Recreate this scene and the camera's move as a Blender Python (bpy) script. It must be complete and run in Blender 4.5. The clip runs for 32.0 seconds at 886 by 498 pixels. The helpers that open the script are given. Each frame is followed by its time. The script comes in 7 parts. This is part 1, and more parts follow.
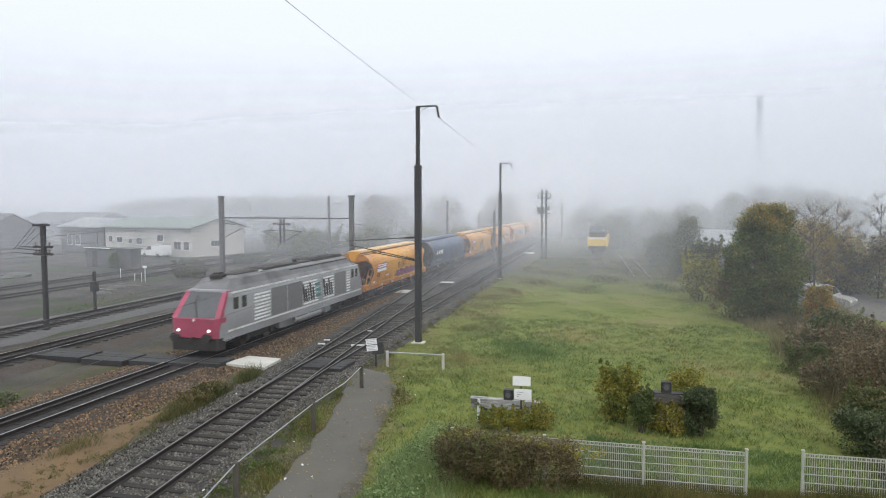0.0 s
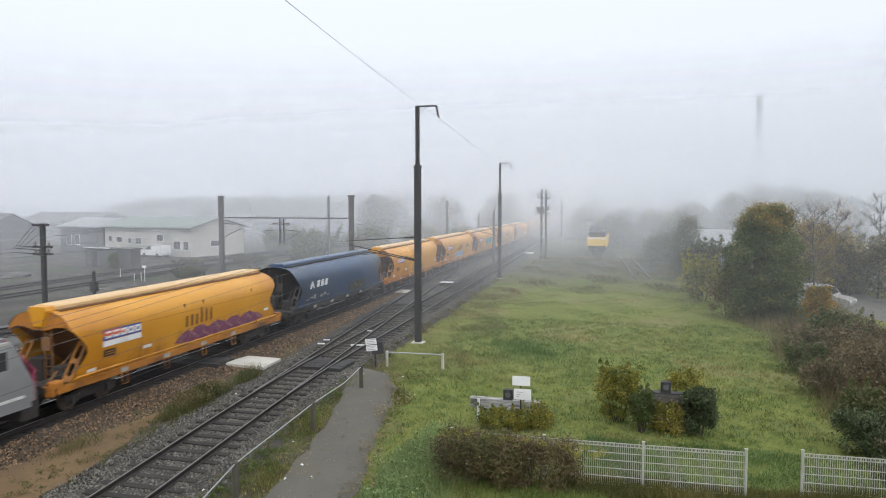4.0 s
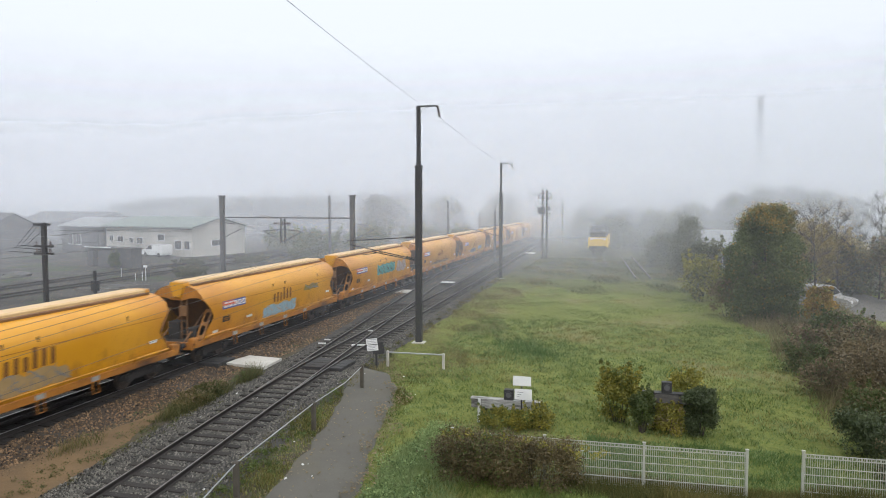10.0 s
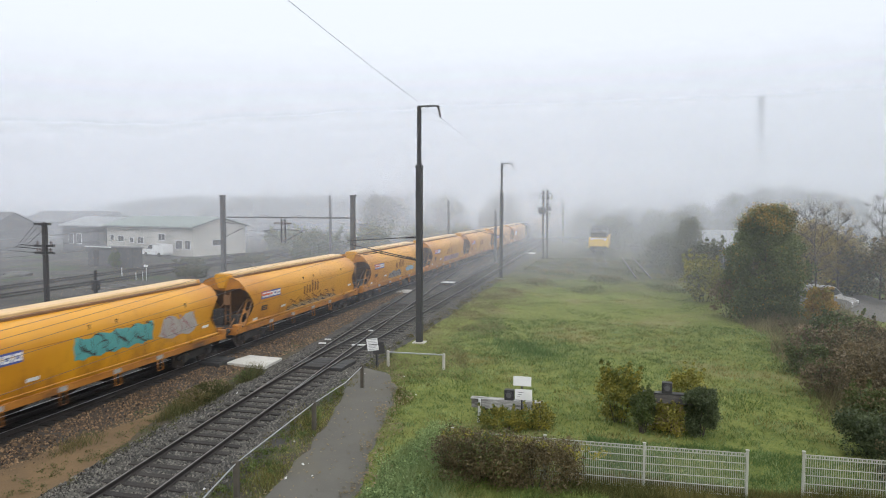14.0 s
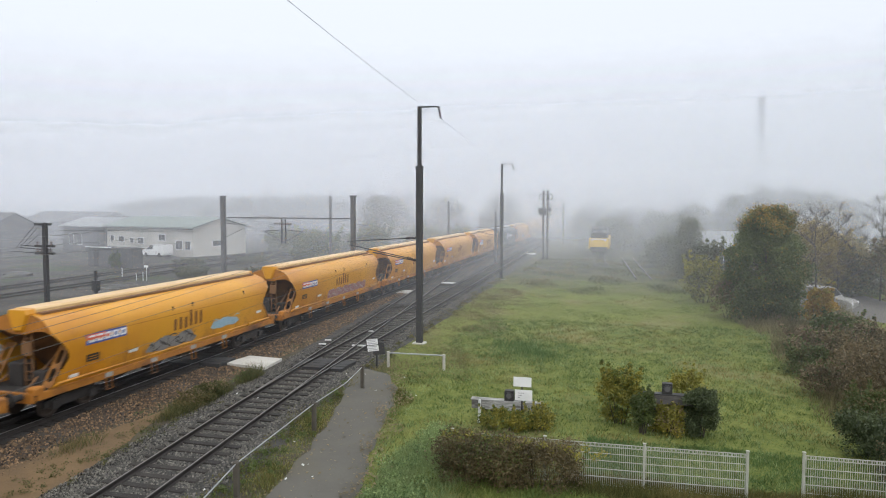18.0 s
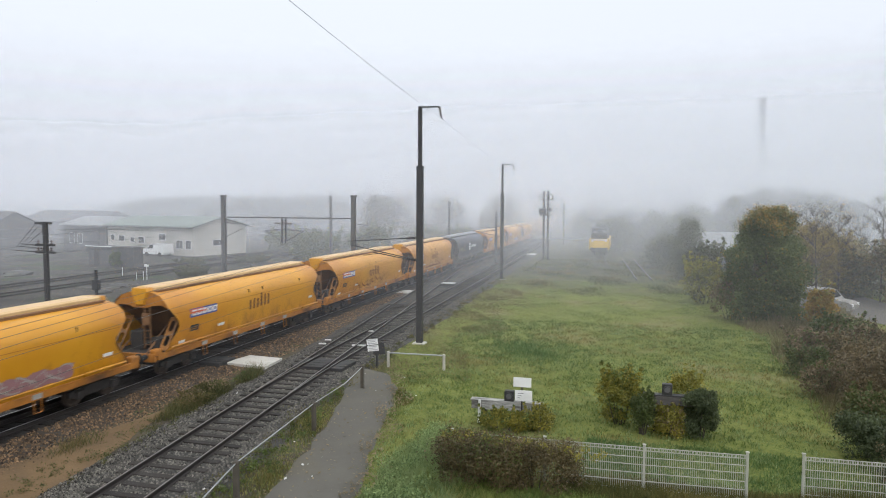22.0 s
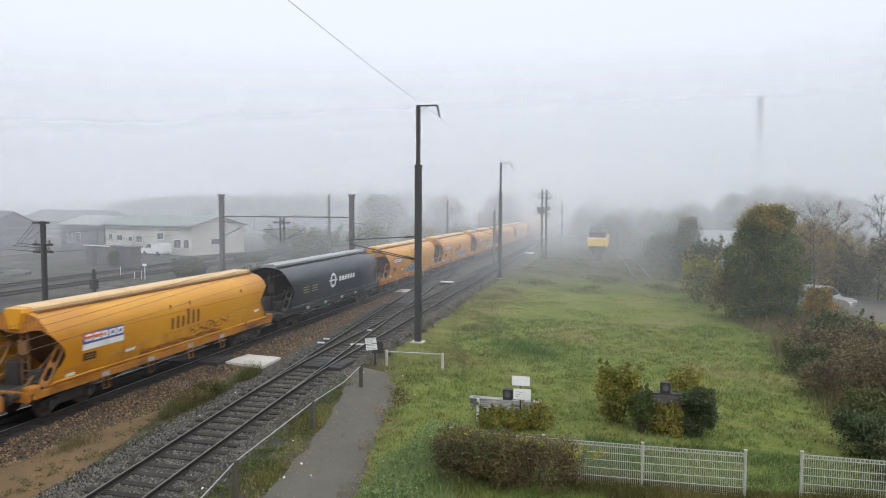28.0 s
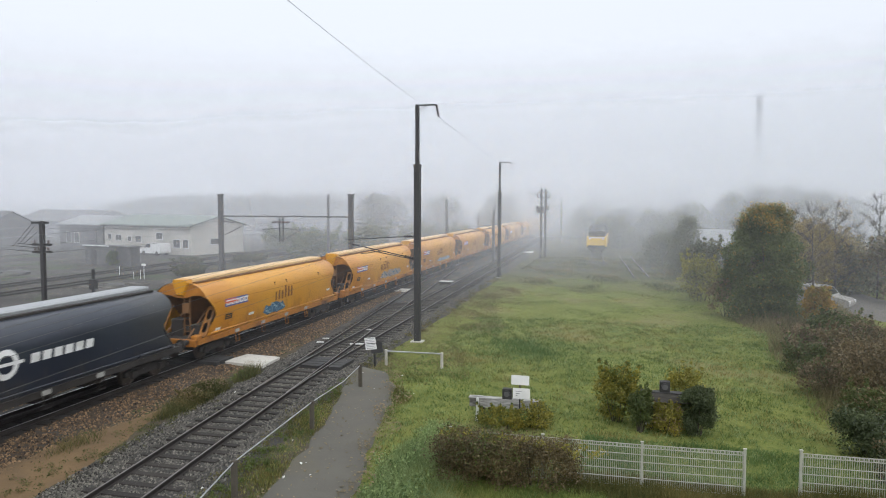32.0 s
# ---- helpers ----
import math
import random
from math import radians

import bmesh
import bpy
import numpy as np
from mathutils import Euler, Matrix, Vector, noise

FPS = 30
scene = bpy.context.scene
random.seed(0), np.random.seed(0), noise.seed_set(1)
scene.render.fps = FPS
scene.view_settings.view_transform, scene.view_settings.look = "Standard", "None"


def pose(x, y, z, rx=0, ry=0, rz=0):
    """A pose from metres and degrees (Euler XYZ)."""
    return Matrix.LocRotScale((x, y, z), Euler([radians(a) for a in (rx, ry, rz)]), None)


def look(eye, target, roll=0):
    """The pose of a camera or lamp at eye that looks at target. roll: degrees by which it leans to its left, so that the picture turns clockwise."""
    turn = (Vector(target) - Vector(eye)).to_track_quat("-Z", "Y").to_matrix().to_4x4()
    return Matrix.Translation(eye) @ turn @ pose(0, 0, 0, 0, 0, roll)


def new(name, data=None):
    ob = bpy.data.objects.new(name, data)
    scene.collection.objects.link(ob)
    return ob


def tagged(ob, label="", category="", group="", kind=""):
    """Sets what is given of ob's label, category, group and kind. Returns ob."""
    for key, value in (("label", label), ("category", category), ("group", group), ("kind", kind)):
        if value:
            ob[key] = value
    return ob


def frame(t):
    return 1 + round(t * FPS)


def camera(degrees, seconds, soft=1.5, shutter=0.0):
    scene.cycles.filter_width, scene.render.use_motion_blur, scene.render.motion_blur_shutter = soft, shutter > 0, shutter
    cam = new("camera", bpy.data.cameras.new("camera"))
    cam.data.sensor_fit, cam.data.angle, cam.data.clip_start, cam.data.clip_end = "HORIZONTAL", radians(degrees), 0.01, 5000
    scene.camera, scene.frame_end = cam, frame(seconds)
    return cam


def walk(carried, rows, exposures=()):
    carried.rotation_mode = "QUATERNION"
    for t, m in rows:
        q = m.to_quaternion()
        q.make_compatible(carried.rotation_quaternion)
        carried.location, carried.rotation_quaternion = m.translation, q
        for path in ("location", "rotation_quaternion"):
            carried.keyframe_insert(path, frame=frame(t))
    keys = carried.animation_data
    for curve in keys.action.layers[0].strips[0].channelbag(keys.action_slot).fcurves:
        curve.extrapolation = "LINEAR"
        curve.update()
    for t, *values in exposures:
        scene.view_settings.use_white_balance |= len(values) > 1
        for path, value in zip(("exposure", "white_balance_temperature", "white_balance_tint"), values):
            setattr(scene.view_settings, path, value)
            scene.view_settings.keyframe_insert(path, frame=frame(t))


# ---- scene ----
# Coordinates: the railway runs along y, x is across it, z = 0 is the rail head of the main line.
EYE = (0.0, 0.0, 7.605)
TX = -20.68            # centre of the running line
GZ = -0.30             # ground level

# ---- camera: held by hand on a high point, drifting a little ----
cam = camera(64.03, 32.0, soft=1.0, shutter=0.7)
# seconds, pitch, heading, roll
PATH = [
    (0.0, -3.657, 14.498, -0.068),
    (1.0, -3.659, 14.487, -0.075),
    (2.0, -3.667, 14.469, -0.070),
    (3.0, -3.666, 14.469, -0.062),
    (3.5, -3.666, 14.468, -0.059),
    (5.5, -3.668, 14.492, -0.078),
    (6.5, -3.672, 14.504, -0.066),
    (7.5, -3.660, 14.508, -0.040),
    (8.5, -3.660, 14.526, -0.026),
    (9.5, -3.660, 14.539, 0.005),
    (10.5, -3.674, 14.554, 0.017),
    (11.5, -3.684, 14.574, 0.008),
    (12.5, -3.671, 14.582, 0.058),
    (13.5, -3.665, 14.590, 0.091),
    (14.5, -3.662, 14.589, 0.092),
    (16.5, -3.636, 14.602, 0.097),
    (17.5, -3.624, 14.607, 0.102),
    (18.5, -3.601, 14.597, 0.158),
    (19.5, -3.595, 14.598, 0.187),
    (20.5, -3.609, 14.614, 0.239),
    (21.5, -3.609, 14.630, 0.280),
    (22.5, -3.596, 14.634, 0.307),
    (23.5, -3.600, 14.613, 0.278),
    (24.5, -3.608, 14.589, 0.262),
    (25.5, -3.627, 14.562, 0.253),
    (27.5, -3.681, 14.500, 0.212),
    (28.5, -3.714, 14.485, 0.200),
    (29.5, -3.732, 14.453, 0.169),
    (30.5, -3.738, 14.450, 0.166),
    (31.5, -3.742, 14.442, 0.152),
    (32.0, -3.744, 14.433, 0.133),
]
walk(cam, [(t, pose(*EYE, 90 + p, 0, h) @ pose(0, 0, 0, 0, 0, r)) for t, p, h, r in PATH],
     exposures=[(0, 0.02, 6430, 11.5), (10, 0.02, 6430, 11.5), (20, -0.02, 6430, 11.5), (32, -0.03, 6430, 11.5)])

# ---- light: a bright overcast sky above fog, a very soft sun behind it ----
world = bpy.data.worlds.new("overcast")
scene.world = world
world.use_nodes = True
wn, wl = world.node_tree.nodes, world.node_tree.links
wn.clear()
sky = wn.new("ShaderNodeTexSky")
sky.sky_type = "NISHITA"
sky.sun_disc = False
sky.sun_elevation, sky.sun_rotation = radians(38), radians(150)
sky.air_density, sky.dust_density, sky.ozone_density = 1.0, 6.0, 1.0
grey = wn.new("ShaderNodeHueSaturation")
grey.inputs["Saturation"].default_value = 0.25
bg_sky = wn.new("ShaderNodeBackground")
bg_sky.inputs["Strength"].default_value = 0.04
coord = wn.new("ShaderNodeTexCoord")
sep = wn.new("ShaderNodeSeparateXYZ")
ramp = wn.new("ShaderNodeValToRGB")
ramp.color_ramp.elements[0].position, ramp.color_ramp.elements[0].color = 0.0, (0.66, 0.695, 0.775, 1)
ramp.color_ramp.elements[1].position, ramp.color_ramp.elements[1].color = 0.80, (1.13, 1.18, 1.21, 1)
for at_height, tone in ((0.18, (0.655, 0.700, 0.765, 1)), (0.36, (0.690, 0.740, 0.785, 1))):
    ramp.color_ramp.elements.new(at_height).color = tone
bg_fog = wn.new("ShaderNodeBackground")
bg_fog.inputs["Strength"].default_value = 1.15
add = wn.new("ShaderNodeAddShader")
out = wn.new("ShaderNodeOutputWorld")
wl.new(sky.outputs[0], grey.inputs["Color"])
wl.new(grey.outputs[0], bg_sky.inputs["Color"])
wl.new(coord.outputs["Generated"], sep.inputs[0])
wl.new(sep.outputs["Z"], ramp.inputs[0])
wl.new(ramp.outputs[0], bg_fog.inputs["Color"])
wl.new(bg_sky.outputs[0], add.inputs[0])
wl.new(bg_fog.outputs[0], add.inputs[1])
wl.new(add.outputs[0], out.inputs[0])

scene.cycles.transparent_max_bounces = 32      # enough for all the sheets of fog

sun_data = bpy.data.lights.new("sun", "SUN")
sun_data.energy, sun_data.angle, sun_data.color = 0.5, radians(40), (1.0, 0.97, 0.92)
sun = new("sun", sun_data)
sun.matrix_world = look((10, -20, 40), (-5, 10, 0))


# ---- small tools ----
rnd = random.Random(7)


class Geo:
    """Collects vertices and faces of one mesh."""

    def __init__(self):
        self.v, self.f = [], []

    def face(self, *pts):
        n = len(self.v)
        self.v += [tuple(p) for p in pts]
        self.f.append(tuple(range(n, n + len(pts))))
        return self

    def box(self, x0, x1, y0, y1, z0, z1, c=0.0):
        """A box; c: chamfer on its upright and upper edges."""
        if c <= 0:
            n = len(self.v)
            self.v += [(x, y, z) for z in (z0, z1) for x, y in ((x0, y0), (x1, y0), (x1, y1), (x0, y1))]
            self.f += [tuple(n + i for i in q) for q in ((3, 2, 1, 0), (4, 5, 6, 7), (0, 1, 5, 4), (1, 2, 6, 5), (2, 3, 7, 6), (3, 0, 4, 7))]
            return self
        ring = lambda d, z: [(x0 + c + d, y0 + d, z), (x1 - c - d, y0 + d, z), (x1 - d, y0 + c + d, z), (x1 - d, y1 - c - d, z),
                             (x1 - c - d, y1 - d, z), (x0 + c + d, y1 - d, z), (x0 + d, y1 - c - d, z), (x0 + d, y0 + c + d, z)]
        return self.loft([ring(0, z0), ring(0, z1 - c), ring(c * 0.6, z1)], caps=True)

    def loft(self, rings, caps=False, closed=True):
        n, k = len(self.v), len(rings[0])
        for r in rings:
            self.v += [tuple(p) for p in r]
        for i in range(len(rings) - 1):
            for j in range(k if closed else k - 1):
                a, b = n + i * k + j, n + i * k + (j + 1) % k
                self.f.append((a, b, b + k, a + k))
        if caps:
            self.f.append(tuple(n + j for j in reversed(range(k))))
            self.f.append(tuple(n + (len(rings) - 1) * k + j for j in range(k)))
        return self

    def tube(self, pts, r, seg=8, r1=None, caps=True):
        """A round bar along the points; r1: radius at the end."""
        pts = [Vector(p) for p in pts]
        rings = []
        for i, p in enumerate(pts):
            d = (pts[min(i + 1, len(pts) - 1)] - pts[max(i - 1, 0)]).normalized()
            a = d.cross(Vector((0, 0, 1)) if abs(d.z) < 0.9 else Vector((1, 0, 0))).normalized()
            b = d.cross(a)
            q = r if r1 is None else r + (r1 - r) * i / (len(pts) - 1)
            rings.append([p + q * (math.cos(t) * a + math.sin(t) * b) for t in (2 * math.pi * j / seg for j in range(seg))])
        return self.loft(rings, caps=caps)

    def prism(self, poly, axis, a, b):
        """A flat outline pushed along an axis from a to b: for axis x it is given as (y, z), for y as (x, z), for z as (x, y)."""
        at = {"x": lambda p, q: (q, p[0], p[1]), "y": lambda p, q: (p[0], q, p[1]), "z": lambda p, q: (p[0], p[1], q)}[axis]
        return self.loft([[at(p, a) for p in poly], [at(p, b) for p in poly]], caps=True)

    def ball(self, x, y, z, r, rough=0.0, seg=8, rings=5, flat=1.0):
        rows = []
        for i in range(1, rings):
            t = math.pi * i / rings
            rows.append([(x + r * math.sin(t) * math.cos(u) * (1 + rnd.uniform(-rough, rough)), y + r * math.sin(t) * math.sin(u) * (1 + rnd.uniform(-rough, rough)),
                          z - flat * r * math.cos(t)) for u in (2 * math.pi * j / seg for j in range(seg))])
        return self.loft(rows, caps=True)

    def mesh(self, name):
        me = bpy.data.meshes.new(name)
        me.from_pydata(self.v, [], self.f)
        me.update()
        return me


def fixed(me, smooth=False):
    bm = bmesh.new()
    bm.from_mesh(me)
    bmesh.ops.recalc_face_normals(bm, faces=bm.faces)
    bm.to_mesh(me)
    bm.free()
    if smooth:
        me.shade_smooth()
    return me


def part(name, geo, material, parent=None, label="", smooth=False, at=None, recalc=True):
    """One mesh object, under a thing or a part."""
    me = geo if isinstance(geo, bpy.types.Mesh) else geo.mesh(name)
    if recalc and not isinstance(geo, bpy.types.Mesh):
        fixed(me, smooth)
    if not me.materials:
        me.materials.append(material)
    ob = new(name, me)
    ob.parent = parent
    if at is not None:
        ob.matrix_basis = at
    if label:
        ob["label"] = label
    return ob


def thing(name, m, label, category, group="", kind=""):
    ob = new(name)
    ob.empty_display_size = 0.3
    ob.matrix_basis = m
    return tagged(ob, label, category, group, kind)


def solid(name, geo, material, label, category, m=None, group="", kind="", smooth=False):
    """A thing made of one mesh."""
    ob = part(name, geo, material, None, "", smooth, m)
    return tagged(ob, label, category, group, kind)


# ---- materials ----
def surface(name, a, b, rough=0.8, scale=4.0, fine=40.0, metal=0.0, bump=0.3, third=None, dist=0.02, per_object=0.0, streak=None, coat=0.0, island=0.0, grime_ramp=None):
    """A procedural surface: two colours mixed by coarse and fine noise, a third in patches, fine relief."""
    m = bpy.data.materials.new(name)
    m.use_nodes = True
    n, l = m.node_tree.nodes, m.node_tree.links
    s = n["Principled BSDF"]
    tc = n.new("ShaderNodeTexCoord")
    mp = n.new("ShaderNodeMapping")
    if streak:
        mp.inputs["Scale"].default_value = streak
    l.new(tc.outputs["Object"], mp.inputs[0])
    n1 = n.new("ShaderNodeTexNoise")
    n1.inputs["Scale"].default_value, n1.inputs["Detail"].default_value, n1.inputs["Roughness"].default_value = scale, 6, 0.65
    n2 = n.new("ShaderNodeTexNoise")
    n2.inputs["Scale"].default_value, n2.inputs["Detail"].default_value = fine, 3
    l.new(mp.outputs[0], n1.inputs["Vector"])
    l.new(tc.outputs["Object"], n2.inputs["Vector"])
    mixf = n.new("ShaderNodeMath")
    mixf.operation = "MULTIPLY_ADD"
    mixf.inputs[1].default_value = 0.45
    l.new(n2.outputs[0], mixf.inputs[0])
    sub = n.new("ShaderNodeMath")
    sub.operation = "MULTIPLY_ADD"
    sub.inputs[1].default_value, sub.inputs[2].default_value = 1.6, -0.55
    l.new(n1.outputs[0], sub.inputs[0])
    l.new(sub.outputs[0], mixf.inputs[2])
    mix = n.new("ShaderNodeMix")
    mix.data_type = "RGBA"
    mix.inputs[6].default_value, mix.inputs[7].default_value = (*a, 1), (*b, 1)
    l.new(mixf.outputs[0], mix.inputs[0])
    col = mix.outputs[2]
    if third:
        n3 = n.new("ShaderNodeTexNoise")
        n3.inputs["Scale"].default_value, n3.inputs["Detail"].default_value = scale * 0.37, 5
        l.new(mp.outputs[0], n3.inputs["Vector"])
        rp = n.new("ShaderNodeMapRange")
        rp.inputs["From Min"].default_value, rp.inputs["From Max"].default_value = 0.52, 0.68
        l.new(n3.outputs[0], rp.inputs[0])
        mx = n.new("ShaderNodeMix")
        mx.data_type = "RGBA"
        l.new(rp.outputs[0], mx.inputs[0])
        l.new(col, mx.inputs[6])
        mx.inputs[7].default_value = (*third, 1)
        col = mx.outputs[2]
    if grime_ramp:      # rusty splashes and runs, plus a height ramp that tones the sides towards the sill: (colour, height where they end, height where they are thickest)
        tint, z_end, z_full = grime_ramp
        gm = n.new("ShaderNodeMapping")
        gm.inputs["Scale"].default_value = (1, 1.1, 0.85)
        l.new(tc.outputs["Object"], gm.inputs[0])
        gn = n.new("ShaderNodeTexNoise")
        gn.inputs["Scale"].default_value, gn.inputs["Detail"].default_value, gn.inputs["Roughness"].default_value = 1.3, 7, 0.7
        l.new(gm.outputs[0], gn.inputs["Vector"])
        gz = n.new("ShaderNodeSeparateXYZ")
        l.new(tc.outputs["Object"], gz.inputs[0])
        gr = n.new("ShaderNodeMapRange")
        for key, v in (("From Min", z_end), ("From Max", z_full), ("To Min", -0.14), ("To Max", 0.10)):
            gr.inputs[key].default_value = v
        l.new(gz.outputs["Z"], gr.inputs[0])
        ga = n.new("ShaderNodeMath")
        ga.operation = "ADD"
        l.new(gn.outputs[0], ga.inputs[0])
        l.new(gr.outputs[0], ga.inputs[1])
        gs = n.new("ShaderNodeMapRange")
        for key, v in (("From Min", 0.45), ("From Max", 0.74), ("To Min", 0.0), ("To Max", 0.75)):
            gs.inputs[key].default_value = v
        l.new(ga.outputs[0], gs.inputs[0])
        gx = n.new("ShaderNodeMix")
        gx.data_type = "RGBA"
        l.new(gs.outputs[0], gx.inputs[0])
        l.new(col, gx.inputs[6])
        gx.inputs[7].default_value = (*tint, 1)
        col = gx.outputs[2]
    if per_object or island:
        if per_object:
            src = n.new("ShaderNodeObjectInfo").outputs["Random"]
        else:
            src = n.new("ShaderNodeNewGeometry").outputs["Random Per Island"]
        amount = per_object or island
        mr = n.new("ShaderNodeMapRange")
        mr.inputs["To Min"].default_value, mr.inputs["To Max"].default_value = 1 - amount, 1 + amount
        l.new(src, mr.inputs[0])
        hv = n.new("ShaderNodeHueSaturation")
        l.new(mr.outputs[0], hv.inputs["Value"])
        l.new(col, hv.inputs["Color"])
        col = hv.outputs[0]
    l.new(col, s.inputs["Base Color"])
    s.inputs["Metallic"].default_value = metal
    rr = n.new("ShaderNodeMapRange")
    rr.inputs["To Min"].default_value, rr.inputs["To Max"].default_value = max(0.05, rough - 0.12), min(1, rough + 0.12)
    l.new(n1.outputs[0], rr.inputs[0])
    l.new(rr.outputs[0], s.inputs["Roughness"])
    s.inputs["Coat Weight"].default_value = coat
    if bump:
        bp = n.new("ShaderNodeBump")
        bp.inputs["Strength"].default_value, bp.inputs["Distance"].default_value = bump, dist
        l.new(mixf.outputs[0], bp.inputs["Height"])
        l.new(bp.outputs[0], s.inputs["Normal"])
    return m


def leafy(name, a, b, rough=0.6, dry=None, wide=0.6):
    """Leaves: the colour varies leaf by leaf, some light passes through."""
    m = bpy.data.materials.new(name)
    m.use_nodes = True
    n, l = m.node_tree.nodes, m.node_tree.links
    s = n["Principled BSDF"]
    gi = n.new("ShaderNodeNewGeometry")
    mix = n.new("ShaderNodeMix")
    mix.data_type = "RGBA"
    mix.inputs[6].default_value, mix.inputs[7].default_value = (*a, 1), (*b, 1)
    tc = n.new("ShaderNodeTexCoord")
    nz = n.new("ShaderNodeTexNoise")
    nz.inputs["Scale"].default_value, nz.inputs["Detail"].default_value = wide, 4
    l.new(tc.outputs["Object"], nz.inputs["Vector"])
    ad = n.new("ShaderNodeMath")
    ad.operation = "MULTIPLY_ADD"
    ad.inputs[1].default_value = 1.6
    sb = n.new("ShaderNodeMath")
    sb.operation = "MULTIPLY_ADD"
    sb.inputs[1].default_value, sb.inputs[2].default_value = 0.7, -0.65
    l.new(gi.outputs["Random Per Island"], sb.inputs[0])
    l.new(nz.outputs[0], ad.inputs[0])
    l.new(sb.outputs[0], ad.inputs[2])
    cl = n.new("ShaderNodeClamp")
    l.new(ad.outputs[0], cl.inputs[0])
    l.new(cl.outputs[0], mix.inputs[0])
    col = mix.outputs[2]
    if dry:
        n3 = n.new("ShaderNodeTexNoise")
        n3.inputs["Scale"].default_value, n3.inputs["Detail"].default_value = 0.16, 6
        l.new(tc.outputs["Object"], n3.inputs["Vector"])
        a3 = n.new("ShaderNodeMath")
        a3.operation = "MULTIPLY_ADD"
        a3.inputs[1].default_value = 0.22
        l.new(gi.outputs["Random Per Island"], a3.inputs[0])
        l.new(n3.outputs[0], a3.inputs[2])
        r3 = n.new("ShaderNodeMapRange")
        r3.inputs["From Min"].default_value, r3.inputs["From Max"].default_value = 0.58, 0.74
        l.new(a3.outputs[0], r3.inputs[0])
        m3 = n.new("ShaderNodeMix")
        m3.data_type = "RGBA"
        l.new(r3.outputs[0], m3.inputs[0])
        l.new(col, m3.inputs[6])
        m3.inputs[7].default_value = (*dry, 1)
        col = m3.outputs[2]
    l.new(col, s.inputs["Base Color"])
    s.inputs["Roughness"].default_value = rough
    tr = n.new("ShaderNodeBsdfTranslucent")
    l.new(col, tr.inputs["Color"])
    ms = n.new("ShaderNodeMixShader")
    ms.inputs[0].default_value = 0.3
    l.new(s.outputs[0], ms.inputs[1])
    l.new(tr.outputs[0], ms.inputs[2])
    l.new(ms.outputs[0], n["Material Output"].inputs[0])
    return m


def glow(name, colour, strength):
    m = bpy.data.materials.new(name)
    m.use_nodes = True
    s = m.node_tree.nodes["Principled BSDF"]
    s.inputs["Base Color"].default_value = (*colour, 1)
    s.inputs["Emission Color"].default_value = (*colour, 1)
    s.inputs["Emission Strength"].default_value = strength
    return m


def mist(name, share, ramp_top, fade):
    """One sheet of droplets: it scatters a share of the light and lets the rest pass; thinner close to the ground, above the fog bank and over the dry yard."""
    m = bpy.data.materials.new(name)
    m.use_nodes = True
    n, l = m.node_tree.nodes, m.node_tree.links
    d, t, both = n.new("ShaderNodeBsdfDiffuse"), n.new("ShaderNodeBsdfTranslucent"), n.new("ShaderNodeMixShader")
    d.inputs[0].default_value = t.inputs[0].default_value = MIST_COLOUR
    l.new(d.outputs[0], both.inputs[1])
    l.new(t.outputs[0], both.inputs[2])
    clear, out = n.new("ShaderNodeBsdfTransparent"), n.new("ShaderNodeMixShader")
    geo, sp = n.new("ShaderNodeNewGeometry"), n.new("ShaderNodeSeparateXYZ")
    l.new(geo.outputs["Position"], sp.inputs[0])
    low, high = n.new("ShaderNodeMapRange"), n.new("ShaderNodeMapRange")
    for node, lo, hi, a, b in ((low, GZ, GZ + ramp_top, 0.0, share), (high, fade[0], fade[1], 1.0, 0.0)):
        node.inputs["From Min"].default_value, node.inputs["From Max"].default_value = lo, hi
        node.inputs["To Min"].default_value, node.inputs["To Max"].default_value = a, b
        l.new(sp.outputs["Z"], node.inputs[0])
    high.interpolation_type = "SMOOTHSTEP"
    drift = n.new("ShaderNodeTexNoise")
    drift.inputs["Scale"].default_value, drift.inputs["Detail"].default_value = 0.035, 3
    l.new(geo.outputs["Position"], drift.inputs["Vector"])
    wisp = n.new("ShaderNodeMapRange")
    for key, v in (("From Min", 0.25), ("From Max", 0.75), ("To Min", 0.95), ("To Max", 1.05)):
        wisp.inputs[key].default_value = v
    l.new(drift.outputs[0], wisp.inputs[0])
    side, bank = n.new("ShaderNodeMath"), n.new("ShaderNodeMapRange")
    side.operation = "DIVIDE"
    l.new(sp.outputs["X"], side.inputs[0])
    l.new(sp.outputs["Y"], side.inputs[1])
    for key, v in (("From Min", -0.75), ("From Max", -0.12), ("To Min", 0.58), ("To Max", 1.06)):
        bank.inputs[key].default_value = v
    l.new(side.outputs[0], bank.inputs[0])
    m3 = n.new("ShaderNodeMath")
    m3.operation = "MULTIPLY"
    m1, m2 = n.new("ShaderNodeMath"), n.new("ShaderNodeMath")
    m1.operation = m2.operation = "MULTIPLY"
    l.new(low.outputs[0], m1.inputs[0])
    l.new(high.outputs[0], m1.inputs[1])
    l.new(m1.outputs[0], m2.inputs[0])
    l.new(wisp.outputs[0], m2.inputs[1])
    l.new(m2.outputs[0], m3.inputs[0])
    l.new(bank.outputs[0], m3.inputs[1])
    l.new(m3.outputs[0], out.inputs[0])
    l.new(clear.outputs[0], out.inputs[1])
    l.new(both.outputs[0], out.inputs[2])
    l.new(out.outputs[0], n["Material Output"].inputs[0])
    return m


MIST_COLOUR = (0.918, 0.945, 1.0, 1)

